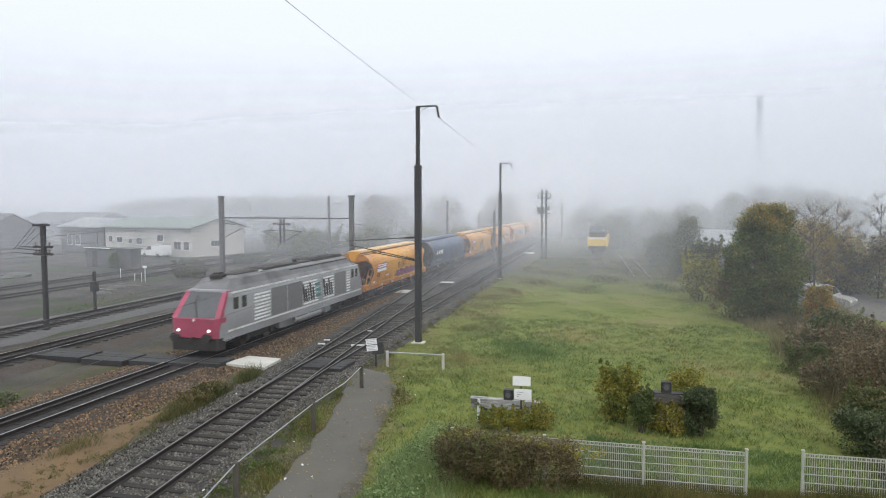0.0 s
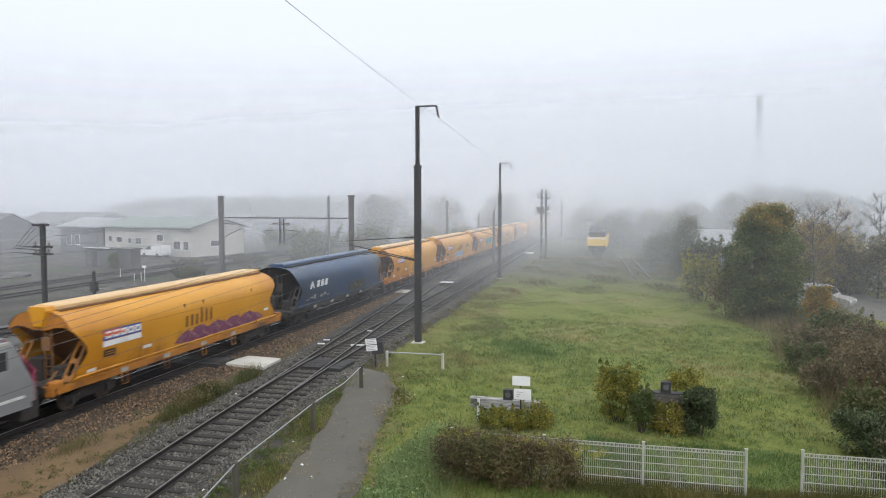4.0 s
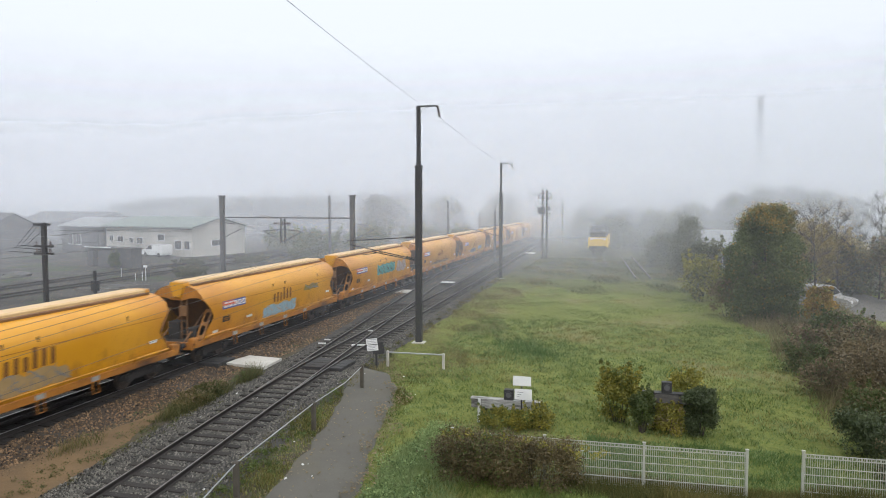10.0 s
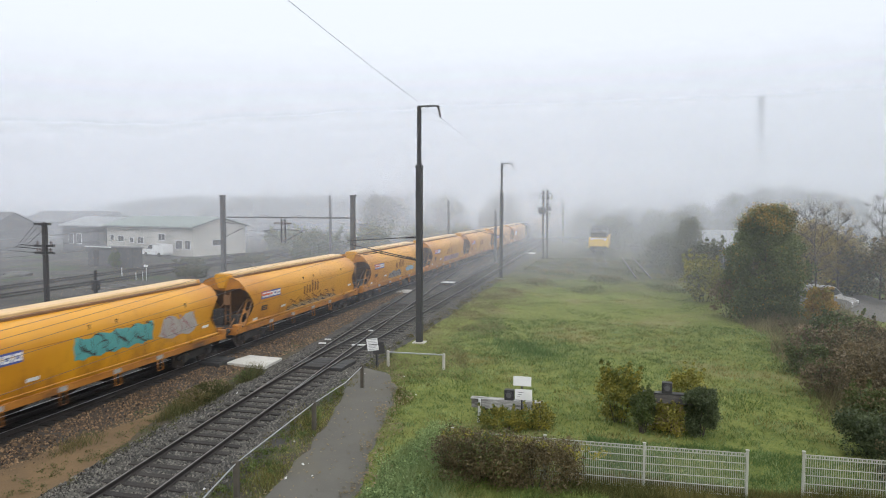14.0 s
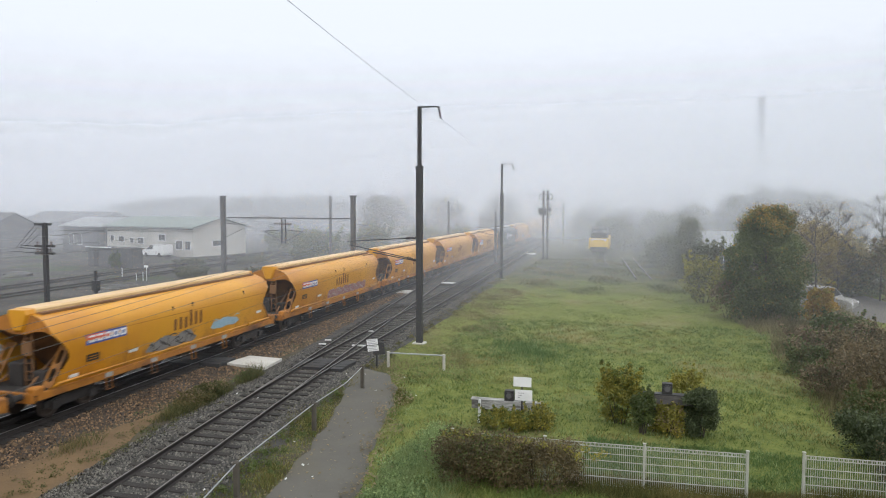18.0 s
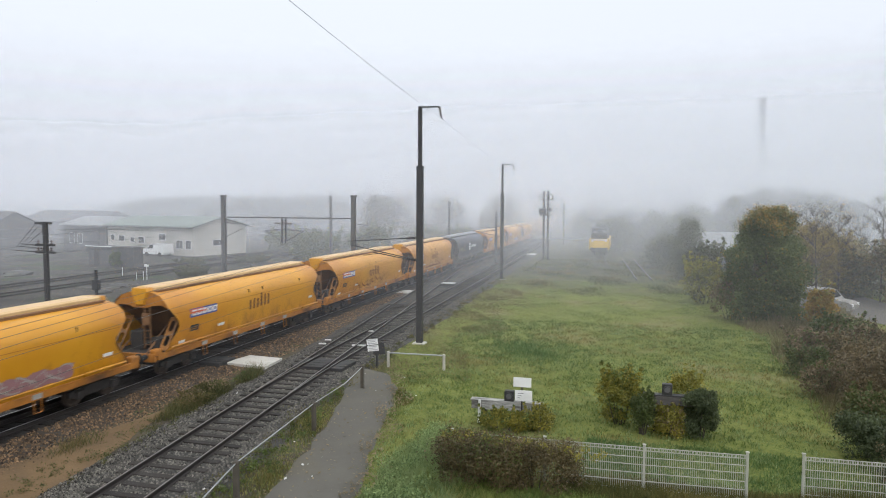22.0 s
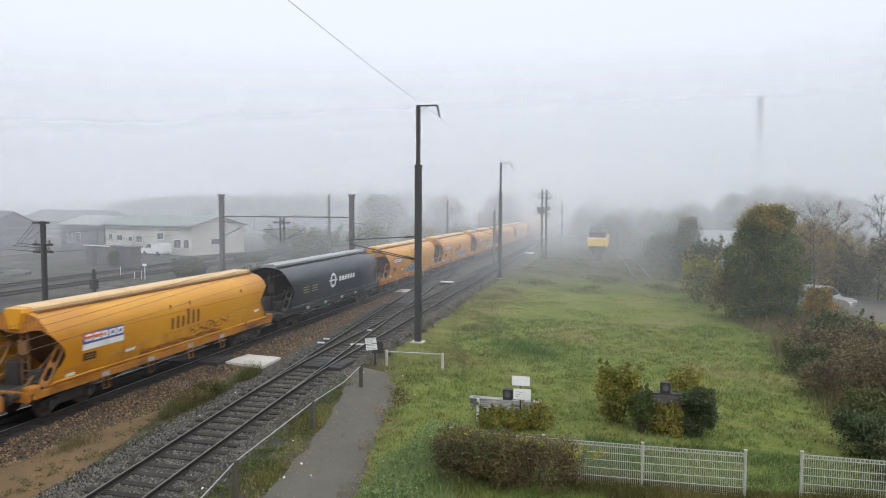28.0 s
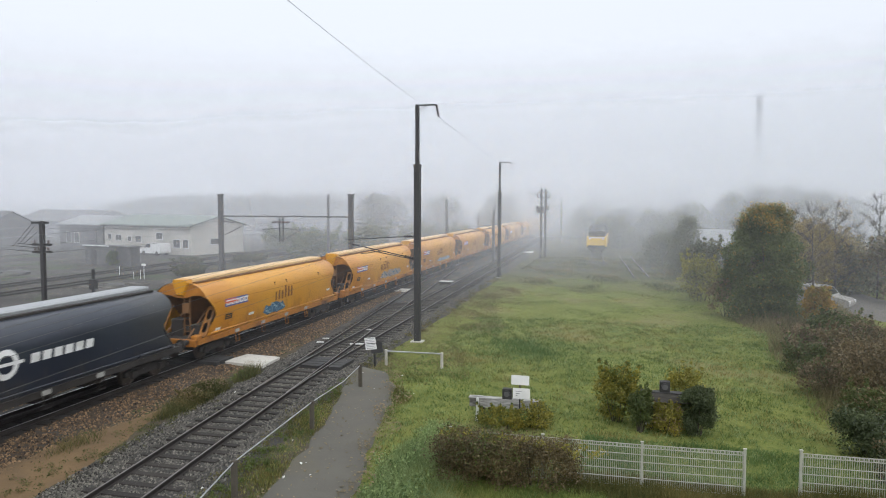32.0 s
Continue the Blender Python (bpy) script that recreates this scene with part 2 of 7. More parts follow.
M_YARD = surface("yard cinder", (0.062, 0.060, 0.059), (0.11, 0.106, 0.102), 0.95, 0.25, 12, bump=0.6, third=(0.075, 0.085, 0.05), dist=0.03)
M_BALLAST = surface("brown ballast", (0.028, 0.019, 0.012), (0.058, 0.040, 0.026), 0.92, 1.6, 30, bump=1.0, third=(0.05, 0.045, 0.04), dist=0.05)
M_BALLAST_GREY = surface("grey ballast", (0.024, 0.023, 0.021), (0.058, 0.055, 0.050), 0.92, 2.0, 30, bump=1.0, third=(0.08, 0.075, 0.06), dist=0.05)
M_OILY = surface("oily black ballast", (0.010, 0.009, 0.009), (0.026, 0.023, 0.021), 0.8, 2.0, 30, bump=1.0, third=(0.032, 0.026, 0.022), dist=0.04)
M_STONE_BROWN = surface("brown stones", (0.050, 0.032, 0.016), (0.200, 0.128, 0.068), 0.9, 3, 40, bump=0.2, island=0.95)
M_STONE_GREY = surface("grey stones", (0.040, 0.037, 0.032), (0.155, 0.145, 0.123), 0.9, 3, 40, bump=0.2, island=0.95)
M_SAND = surface("sandy earth", (0.105, 0.065, 0.028), (0.165, 0.104, 0.048), 0.95, 1.5, 20, bump=0.6, third=(0.10, 0.066, 0.034), dist=0.03)
M_ASPHALT = surface("worn asphalt", (0.072, 0.068, 0.056), (0.115, 0.109, 0.090), 0.9, 1.2, 60, bump=0.5, third=(0.098, 0.090, 0.066), dist=0.01)
M_LANE = surface("pale gravelled lane", (0.10, 0.094, 0.083), (0.165, 0.154, 0.138), 0.95, 1.2, 30, bump=0.4)
M_RAIL = surface("rusty rail", (0.024, 0.021, 0.020), (0.050, 0.043, 0.039), 0.65, 3, 40, metal=0.3, bump=0.2)
M_RAILTOP = surface("polished rail head", (0.34, 0.335, 0.33), (0.48, 0.475, 0.47), 0.42, 5, 60, metal=0.9, bump=0.05)
M_RAILDULL = surface("dull rail head", (0.13, 0.122, 0.116), (0.21, 0.20, 0.19), 0.45, 5, 60, metal=0.6, bump=0.05)
M_POST = surface("weathered brown timber", (0.050, 0.044, 0.034), (0.10, 0.088, 0.068), 0.9, 4, 30, bump=0.5)
M_SLEEPER = surface("dark timber sleeper", (0.013, 0.011, 0.010), (0.034, 0.028, 0.023), 0.85, 3, 30, bump=0.6, per_object=0.35, streak=(0.6, 6, 6))
M_CONCRETE = surface("pale concrete", (0.42, 0.41, 0.37), (0.55, 0.535, 0.49), 0.88, 2, 30, bump=0.3, third=(0.36, 0.34, 0.29), dist=0.01)
M_BLACKBOARD = surface("dark crossing boards", (0.018, 0.018, 0.019), (0.038, 0.037, 0.036), 0.8, 3, 30, bump=0.4, per_object=0.25)
M_STEEL_DARK = surface("dark weathered steel", (0.022, 0.022, 0.024), (0.050, 0.048, 0.047), 0.6, 3, 40, metal=0.2, bump=0.2)
M_STEEL_GREY = surface("grey weathered steel", (0.085, 0.085, 0.088), (0.14, 0.138, 0.136), 0.6, 3, 40, metal=0.3, bump=0.2)
M_GALV = surface("galvanised steel", (0.30, 0.31, 0.32), (0.44, 0.45, 0.46), 0.5, 6, 60, metal=0.6, bump=0.1)
M_WIRE = surface("copper wire, weathered", (0.06, 0.06, 0.058), (0.10, 0.10, 0.095), 0.6, 3, 30, metal=0.2, bump=0)
M_PORCELAIN = surface("brown glazed insulator", (0.03, 0.02, 0.018), (0.06, 0.04, 0.03), 0.25, 5, 30, bump=0)
M_WHITE = surface("white paint", (0.66, 0.67, 0.67), (0.80, 0.80, 0.79), 0.55, 3, 40, bump=0.1, third=(0.55, 0.55, 0.52))
M_WHITE_DULL = surface("dull white steel", (0.50, 0.51, 0.50), (0.66, 0.66, 0.64), 0.6, 4, 40, bump=0.15, third=(0.40, 0.39, 0.35))
# brown grime plus a height ramp that darkens the lower side
M_ORANGE = surface("yellow-orange wagon paint", (0.56, 0.245, 0.008), (0.66, 0.315, 0.013), 0.42, 0.7, 25, bump=0.05, third=(0.47, 0.185, 0.010), per_object=0.05, streak=(1, 0.35, 0.5), coat=0.15, grime_ramp=((0.20, 0.075, 0.014), 2.3, 1.0))
M_ORANGE_DIRTY = surface("grimy orange paint", (0.25, 0.092, 0.014), (0.52, 0.205, 0.020), 0.6, 2.2, 30, bump=0.15, third=(0.10, 0.048, 0.022), streak=(1, 0.6, 1))
# browner and darker than the body's orange, for the end gussets
M_GUSSET = surface("dark orange-brown steel", (0.15, 0.062, 0.014), (0.36, 0.150, 0.022), 0.7, 3.0, 30, bump=0.2, third=(0.07, 0.038, 0.02))
# paler than the body: the sky's sheen on the hatch is in this colour
M_HATCH = surface("roof hatch paint with sky sheen", (0.56, 0.36, 0.15), (0.68, 0.48, 0.26), 0.5, 1.5, 30, bump=0.1, third=(0.55, 0.34, 0.14))
# rust brown that also carries the recess shade of the open ends
M_INNER = surface("rusty brown steel with recess shade", (0.13, 0.065, 0.030), (0.23, 0.115, 0.045), 0.75, 1.5, 25, bump=0.2, third=(0.07, 0.042, 0.027))
M_BLUE = surface("dark blue wagon paint", (0.017, 0.046, 0.105), (0.026, 0.062, 0.135), 0.4, 0.8, 25, bump=0.05, third=(0.03, 0.045, 0.07), streak=(1, 0.35, 0.5), coat=0.2, grime_ramp=((0.060, 0.058, 0.055), 2.4, 1.0))
M_ANTHRACITE = surface("anthracite wagon paint", (0.016, 0.021, 0.034), (0.026, 0.033, 0.050), 0.4, 0.8, 25, bump=0.05, third=(0.034, 0.036, 0.040), streak=(1, 0.35, 0.5), coat=0.2, grime_ramp=((0.055, 0.052, 0.048), 2.0, 1.0))
M_UNDER = surface("sooty underframe", (0.020, 0.018, 0.017), (0.048, 0.042, 0.038), 0.8, 2, 25, bump=0.3)
M_WHEEL = surface("wheel steel", (0.07, 0.055, 0.045), (0.12, 0.10, 0.085), 0.55, 4, 30, metal=0.5, bump=0.1)
M_LOCO = surface("silver-grey locomotive paint", (0.26, 0.262, 0.27), (0.34, 0.343, 0.35), 0.45, 0.8, 25, bump=0.05, third=(0.20, 0.20, 0.203), streak=(1, 0.4, 1))
M_LOCO_DARK = surface("grey ventilation panel", (0.13, 0.13, 0.132), (0.18, 0.18, 0.182), 0.6, 2, 30, bump=0.2)
M_LOCO_ROOF = surface("sooty roof grey", (0.11, 0.11, 0.114), (0.21, 0.21, 0.214), 0.7, 1.0, 20, bump=0.15, third=(0.07, 0.07, 0.07))
M_PINK = surface("magenta-pink paint", (0.32, 0.050, 0.098), (0.39, 0.068, 0.122), 0.45, 1.0, 25, bump=0.05, third=(0.26, 0.055, 0.085))
M_GLASS_DARK = surface("dark window glass", (0.03, 0.033, 0.036), (0.05, 0.053, 0.056), 0.08, 1, 5, bump=0)
M_INK = surface("black lettering paint", (0.018, 0.018, 0.02), (0.03, 0.03, 0.032), 0.5, 4, 40, bump=0)
M_TEAL = surface("teal lettering paint", (0.05, 0.17, 0.17), (0.07, 0.21, 0.20), 0.5, 4, 40, bump=0)
M_LAMP = glow("headlamp", (1.0, 0.90, 0.85), 3.0)


# ---- ground, tracks, path ----
def branch_x(y):
    """The turnout's straight line, which runs on to the running line."""
    return -12.68 - 0.108 * (y - 15.2)


def siding_x(y):
    """The siding: it follows the turnout's straight line, then leaves it in a wide curve."""
    if y < 22:
        return branch_x(y)
    u = min(1.0, (y - 22) / 14)
    return branch_x(22) - 14 * (0.108 * u - 0.044 * u * u) - 0.02 * max(0.0, min(y, 63) - 36) - 0.03 * max(0.0, y - 63)


def ground_z(x, y):
    z = GZ
    if x > -10.5 and 5 < y < 120:
        z += 0.05 * noise.noise((x * 0.3, y * 0.3, 0)) + 0.03 * noise.noise((x * 1.1, y * 1.1, 3))
    if x > 9:
        z += min(0.6, (x - 9) * 0.06)
    return z


def spread(*stops):
    """Coordinates from (value, step) stops."""
    got, (v, step) = [], stops[0]
    for nv, ns in stops[1:]:
        while v < nv - 1e-6:
            got.append(v)
            v += step
        v, step = nv, ns
    return got + [v]


def ground_material():
    m = bpy.data.materials.new("ground")
    m.use_nodes = True
    n, l = m.node_tree.nodes, m.node_tree.links
    s = n["Principled BSDF"]
    geo = n.new("ShaderNodeNewGeometry")
    sx = n.new("ShaderNodeSeparateXYZ")
    l.new(geo.outputs["Position"], sx.inputs[0])

    def nz(scale, detail=5, rough=0.6):
        t = n.new("ShaderNodeTexNoise")
        t.inputs["Scale"].default_value, t.inputs["Detail"].default_value, t.inputs["Roughness"].default_value = scale, detail, rough
        l.new(geo.outputs["Position"], t.inputs["Vector"])
        return t.outputs[0]

    def ramp(value, lo, hi):
        r = n.new("ShaderNodeMapRange")
        r.inputs["From Min"].default_value, r.inputs["From Max"].default_value = lo, hi
        l.new(value, r.inputs[0])
        return r.outputs[0]

    def mix(f, a, b):
        x = n.new("ShaderNodeMix")
        x.data_type = "RGBA"
        l.new(f, x.inputs[0])
        for i, c in ((6, a), (7, b)):
            if isinstance(c, tuple):
                x.inputs[i].default_value = (*c, 1)
            else:
                l.new(c, x.inputs[i])
        return x.outputs[2]

    def wob(amount, scale):
        a = n.new("ShaderNodeMath")
        a.operation = "MULTIPLY_ADD"
        a.inputs[1].default_value = amount
        l.new(nz(scale), a.inputs[0])
        l.new(sx.outputs["X"], a.inputs[2])
        return a.outputs[0]

    grass = mix(ramp(nz(0.30), 0.36, 0.64), (0.098, 0.130, 0.028), (0.175, 0.198, 0.052))
    grass = mix(ramp(nz(7, 4), 0.35, 0.7), grass, (0.165, 0.175, 0.046))
    grass = mix(ramp(nz(3.6, 5), 0.48, 0.76), grass, (0.065, 0.088, 0.020))
    grass = mix(ramp(nz(0.16), 0.53, 0.70), grass, (0.18, 0.168, 0.075))
    earth = mix(ramp(nz(0.5), 0.35, 0.65), (0.050, 0.043, 0.030), (0.092, 0.078, 0.055))
    earth = mix(ramp(nz(1.7), 0.52, 0.66), earth, (0.060, 0.075, 0.026))
    yard = mix(ramp(nz(0.22), 0.35, 0.65), (0.046, 0.043, 0.040), (0.088, 0.082, 0.074))
    yard = mix(ramp(nz(0.16), 0.52, 0.62), yard, (0.052, 0.066, 0.034))
    wide = n.new("ShaderNodeMath")
    wide.operation = "ADD"
    far = n.new("ShaderNodeMapRange")
    for key, v in (("From Min", 25.0), ("From Max", 39.0), ("To Min", 0.0), ("To Max", 5.0)):
        far.inputs[key].default_value = v
    l.new(sx.outputs["Y"], far.inputs[0])
    l.new(wob(2.4, 0.9), wide.inputs[0])
    l.new(far.outputs[0], wide.inputs[1])
    rough_end = n.new("ShaderNodeMath")
    rough_end.operation = "MULTIPLY_ADD"
    rough_end.inputs[1].default_value = 26.0
    l.new(nz(0.14), rough_end.inputs[0])
    l.new(sx.outputs["Y"], rough_end.inputs[2])
    dull = mix(ramp(nz(0.5), 0.4, 0.6), (0.052, 0.056, 0.034), (0.085, 0.078, 0.050))
    grass = mix(ramp(rough_end.outputs[0], 72, 96), grass, dull)
    col = mix(ramp(wide.outputs[0], -8.4, -6.9), earth, grass)
    col = mix(ramp(wob(5.0, 0.5), -21.5, -25.0), col, yard)
    l.new(col, s.inputs["Base Color"])
    s.inputs["Roughness"].default_value = 0.95
    s.inputs["Specular IOR Level"].default_value = 0.2
    bp = n.new("ShaderNodeBump")
    bp.inputs["Strength"].default_value, bp.inputs["Distance"].default_value = 0.9, 0.06
    l.new(nz(6, 6, 0.7), bp.inputs["Height"])
    l.new(bp.outputs[0], s.inputs["Normal"])
    return m


def build_ground():
    xs = spread((-3000, 500), (-500, 60), (-80, 8), (-16, 0.8), (20, 8), (84, 60), (504, 500), (3004, 1))
    ys = spread((-3000, 500), (-500, 60), (-20, 6), (10, 0.8), (70, 4), (150, 50), (500, 500), (3000, 1))
    g = Geo()
    g.v = [(x, y, ground_z(x, y)) for y in ys for x in xs]
    k = len(xs)
    g.f = [(j * k + i, j * k + i + 1, (j + 1) * k + i + 1, (j + 1) * k + i) for j in range(len(ys) - 1) for i in range(k - 1)]
    me = g.mesh("ground")
    me.shade_smooth()
    ob = part("ground", me, ground_material())
    tagged(ob, "rough green meadow and dark railway yard ground", "ground", kind="structure")


build_ground()


def bed(name, fx, y0, y1, material, label, top=1.55, foot=2.7, z1=-0.185, step=1.2):
    """A ballast bed along a track line, uneven at its edges."""
    g, rings = Geo(), []
    n = int((y1 - y0) / step)
    for i in range(n + 1):
        y = y0 + (y1 - y0) * i / n
        x = fx(y)
        w = lambda s, a: x + s * (a + 0.35 * noise.noise((s * 7, y * 0.4, a)))
        rings.append([(w(-1, foot + 0.4), y, GZ - 0.04), (w(-1, foot), y, GZ + 0.02), (x - top, y, z1), (x, y, z1 + 0.01), (x + top, y, z1), (w(1, foot), y, GZ + 0.02), (w(1, foot + 0.4), y, GZ - 0.04)])
    g.loft(rings, closed=False)
    ob = part(name, g, material, smooth=True)
    return tagged(ob, label, "track bed", kind="structure")


RAIL = [(-0.07, -0.165), (0.07, -0.165), (0.07, -0.145), (0.012, -0.125), (0.012, -0.045), (0.036, -0.035), (0.036, -0.004), (0.03, 0), (-0.03, 0), (-0.036, -0.004), (-0.036, -0.035), (-0.012, -0.045), (-0.012, -0.125), (-0.07, -0.145)]


def rail(parent, fx, off, y0, y1, step=2.0, bright=True):
    n = max(1, int((y1 - y0) / step))
    ys = [y0 + (y1 - y0) * i / n for i in range(n + 1)]
    r = part("rail", Geo().loft([[(fx(y) + off + a, y, b) for a, b in RAIL] for y in ys], caps=True), M_RAIL, parent)
    if bright:
        part("rail_head", Geo().loft([[(fx(y) + off - 0.026, y, 0.003), (fx(y) + off + 0.026, y, 0.003)] for y in ys], closed=False), M_RAILDULL if bright == "dull" else M_RAILTOP, r, "dull running surface" if bright == "dull" else "worn bright running surface")


SLEEPER = fixed(Geo().box(-1.3, 1.3, -0.125, 0.125, -0.30, -0.155, 0.02).mesh("sleeper"))


def track(name, fx, y0, y1, label, sleepers=(), far=(), bright=True, gap=0.62, raised=0.0):
    tr = thing(name, pose(0, 0, 0), label, "railway track", kind="structure")
    for off in (-0.7525, 0.7525):
        rail(tr, fx, off, y0, y1, bright=bright)
    if sleepers:
        y = sleepers[0]
        while y < sleepers[1]:
            part("sleeper", SLEEPER, M_SLEEPER, tr, at=pose(fx(y) + rnd.uniform(-0.04, 0.04), y, rnd.uniform(-0.012, 0.004) + raised, 0, 0, rnd.uniform(-1.2, 1.2)))
            y += gap + rnd.uniform(-0.02, 0.02)
    if far:
        g, y = Geo(), far[0]
        while y < far[1]:
            x = fx(y)
            g.box(x - 1.3, x + 1.3, y - 0.125, y + 0.125, -0.30, -0.157)
            y += 0.65
        tagged(part("sleepers", g, M_SLEEPER, tr), kind="stuff")
    return tr


main_x = lambda y: TX
bed("ballast_main", main_x, -60, 420, M_BALLAST, "brown crushed-stone bed of the running line", foot=2.65)
bed("ballast_siding", siding_x, -4, 200, M_BALLAST_GREY, "grey crushed-stone bed of the siding", foot=2.3, z1=-0.19)
track("track_main", main_x, -60, 420, "running line with worn bright rails on dark sleepers", sleepers=(9, 78), far=(78, 200))
track("track_siding", siding_x, -4, 200, "siding track with rusty rails on dark timber sleepers", bright="dull", sleepers=(8, 72), far=(72, 150), gap=0.70, raised=0.018)
track("track_branch", branch_x, 25.5, 84, "dull turnout branch on dark sleepers, running towards the main line", sleepers=(31, 52), bright="dull", gap=0.70, raised=0.012)
bed("ballast_branch", branch_x, 29, 84, M_BALLAST_GREY, "grey crushed-stone bed of the turnout branch", foot=2.0, z1=-0.20)
for i, (cx, mt) in enumerate(((-30.0, M_BALLAST), (-36.3, M_YARD), (-50.0, M_YARD), (-55.0, M_YARD))):
    line = lambda y, c=cx: c
    if i < 2:
        bed("ballast_yard_%d" % (i + 1), line, -40, 300, mt, "dark stone bed of a yard track", z1=-0.20)
    track("track_yard_%d" % (i + 1), line, -40, 300, "yard track with dull rails" if i < 2 else "far yard track sunk in cinders", far=(10, 120) if i < 2 else (), bright=i < 1)
for cx, slope, y0 in ((-4.2, 0.06, 90), (-0.2, 0.058, 74.5)):
    line = lambda y, c=cx, k=slope: c + k * (109 - min(y, 109))
    track("track_disused", line, y0 + 1.5, 106 if y0 < 80 else 260, "disused track sunk in grass, its rails dull", bright="dull" if y0 < 80 else False)

# check rails inside the two nearer lines, and the oil-dark stones between their rails
for fx, off, y0, y1 in ((main_x, -0.25, -30, 29), (lambda y: -30.0, 0.15, -30, 60)):
    ck = thing("check_rail", pose(0, 0, 0), "dull rusty check rail between the running rails", "rail", kind="structure")
    rail(ck, fx, off, y0, y1, bright=False)
for cx in (TX, -30.0):
    g = Geo().loft([[(cx - 1.5 + 0.12 * noise.noise((y * 0.7, cx, 0)), y, -0.176), (cx, y, -0.168), (cx + 1.15 + 0.12 * noise.noise((y * 0.7, cx, 5)), y, -0.176)] for y in (-30 + 1.0 * i for i in range(140))], closed=False)
    tagged(part("oiled_ballast", g, M_OILY, smooth=True), "oil-blackened ballast between the rails", "track bed", kind="structure")

# asphalt footpath that bends to the staff crossing
g = Geo()
path = [(-7.5, 6, 1.35), (-7.75, 12, 1.32), (-8.02, 16.9, 1.26), (-8.66, 19.9, 1.12), (-9.45, 23.9, 1.02), (-10.16, 26.9, 1.12), (-10.8, 29.1, 1.15), (-11.6, 30.7, 0.95), (-12.5, 31.4, 0.55)]
fine = []
for (xa, ya, wa), (xb, yb, wb) in zip(path, path[1:]):
    for i in range(6):
        t = i / 6
        fine.append((xa + (xb - xa) * t, ya + (yb - ya) * t, wa + (wb - wa) * t))
rings = []
for i, (x, y, w) in enumerate(fine):
    j = 0.25 * noise.noise((y * 0.9, 1, 0)), 0.3 * noise.noise((y * 0.9, 9, 0))
    rings.append([(x - w + j[0], y, GZ + 0.0), (x - w + 0.12 + j[0], y, GZ + 0.085), (x, y, GZ + 0.10), (x + w - 0.12 + j[1], y, GZ + 0.085), (x + w + j[1], y, GZ + 0.0)])
tagged(part("footpath", Geo().loft(rings, closed=False), M_ASPHALT, smooth=True), "grey worn asphalt footpath with ragged edges", "path", kind="structure")

# sandy strip beside the running line
rings = []
for i in range(40):
    y = 6 + i * 0.46
    w = max(0.1, 1.5 - 0.085 * max(0.0, y - 15)) * min(1, (40 - i) / 12) + 0.25 * noise.noise((y * 0.8, 0, 5))
    x = -16.55 - 0.045 * (y - 15) + 0.15 * noise.noise((y * 0.5, 4, 0))
    rings.append([(x - w, y, GZ - 0.02), (x - w * 0.7, y, GZ + 0.035), (x, y, GZ + 0.05), (x + w * 0.7, y, GZ + 0.035), (x + w, y, GZ - 0.02)])
tagged(part("sand_strip", Geo().loft(rings, closed=False), M_SAND, smooth=True), "bare ochre sandy strip beside the ballast", "sand", kind="structure")

# pale plates on the turnout's sleepers
for x, y, w, d in ((-16.2, 35.8, 0.20, 0.07), (-16.35, 36.9, 0.18, 0.06), (-14.0, 35.9, 0.46, 0.09), (-15.0, 40.2, 0.15, 0.06)):
    solid("tie_plate", Geo().box(-w, w, -d, d, -0.03, 0.03, 0.01), M_WHITE_DULL, "small pale plate lying across a sleeper", "plate", pose(x, y, -0.10, 0, 0, 8), "pale plates of the turnout")

# pale concrete slab and the dark boards of the staff crossing
slab = thing("concrete_slab", pose(-17.65, 31.1, -0.2), "pale cast concrete slab of the staff crossing", "slab")
part("slab", Geo().prism([(-1.23, -0.75), (1.13, -1.12), (1.0, 0.85), (-0.92, 1.05)], "z", -0.06, 0.07), M_CONCRETE, slab)
crossing = thing("staff_crossing", pose(0, 0, 0), "dark boarded walkway laid across the tracks", "crossing")
for x0, x1, y0, y1 in ((-23.4, -21.55, 29.2, 30.9), (-21.3, -20.05, 29.3, 31.0), (-19.85, -18.75, 29.6, 31.1), (-15.3, -14.95, 30.2, 32.0), (-14.72, -13.75, 30.2, 32.0), (-13.3, -12.7, 30.2, 32.0),
                       (-26.0, -23.6, 29.0, 30.8), (-28.9, -26.3, 29.2, 30.9), (-29.2, -29.0, 29.2, 31.0)):
    k = max(1, round((y1 - y0) / 0.42))
    for i in range(k):
        a, b = y0 + (y1 - y0) * i / k, y0 + (y1 - y0) * (i + 1) / k - 0.02
        part("board", Geo().box(x0, x1, a, b, -0.29, -0.02 + rnd.uniform(-0.01, 0.01), 0.012), M_BLACKBOARD, crossing)


# ---- the train ----
# distance covered by the train at each full second
TRAVEL = [0.0, 7.83, 15.55, 23.2, 30.74, 38.22, 45.7, 53.35, 60.99, 68.63, 76.4, 84.43, 92.45, 100.56, 108.52, 116.39, 124.18, 131.88, 139.41, 146.85, 154.25, 161.66,
          168.9, 176.15, 183.31, 190.4, 197.47, 204.44, 211.29, 218.03, 224.65, 231.17, 237.58]
MOVING, ROLLING = [], []
WAGON = 17.95


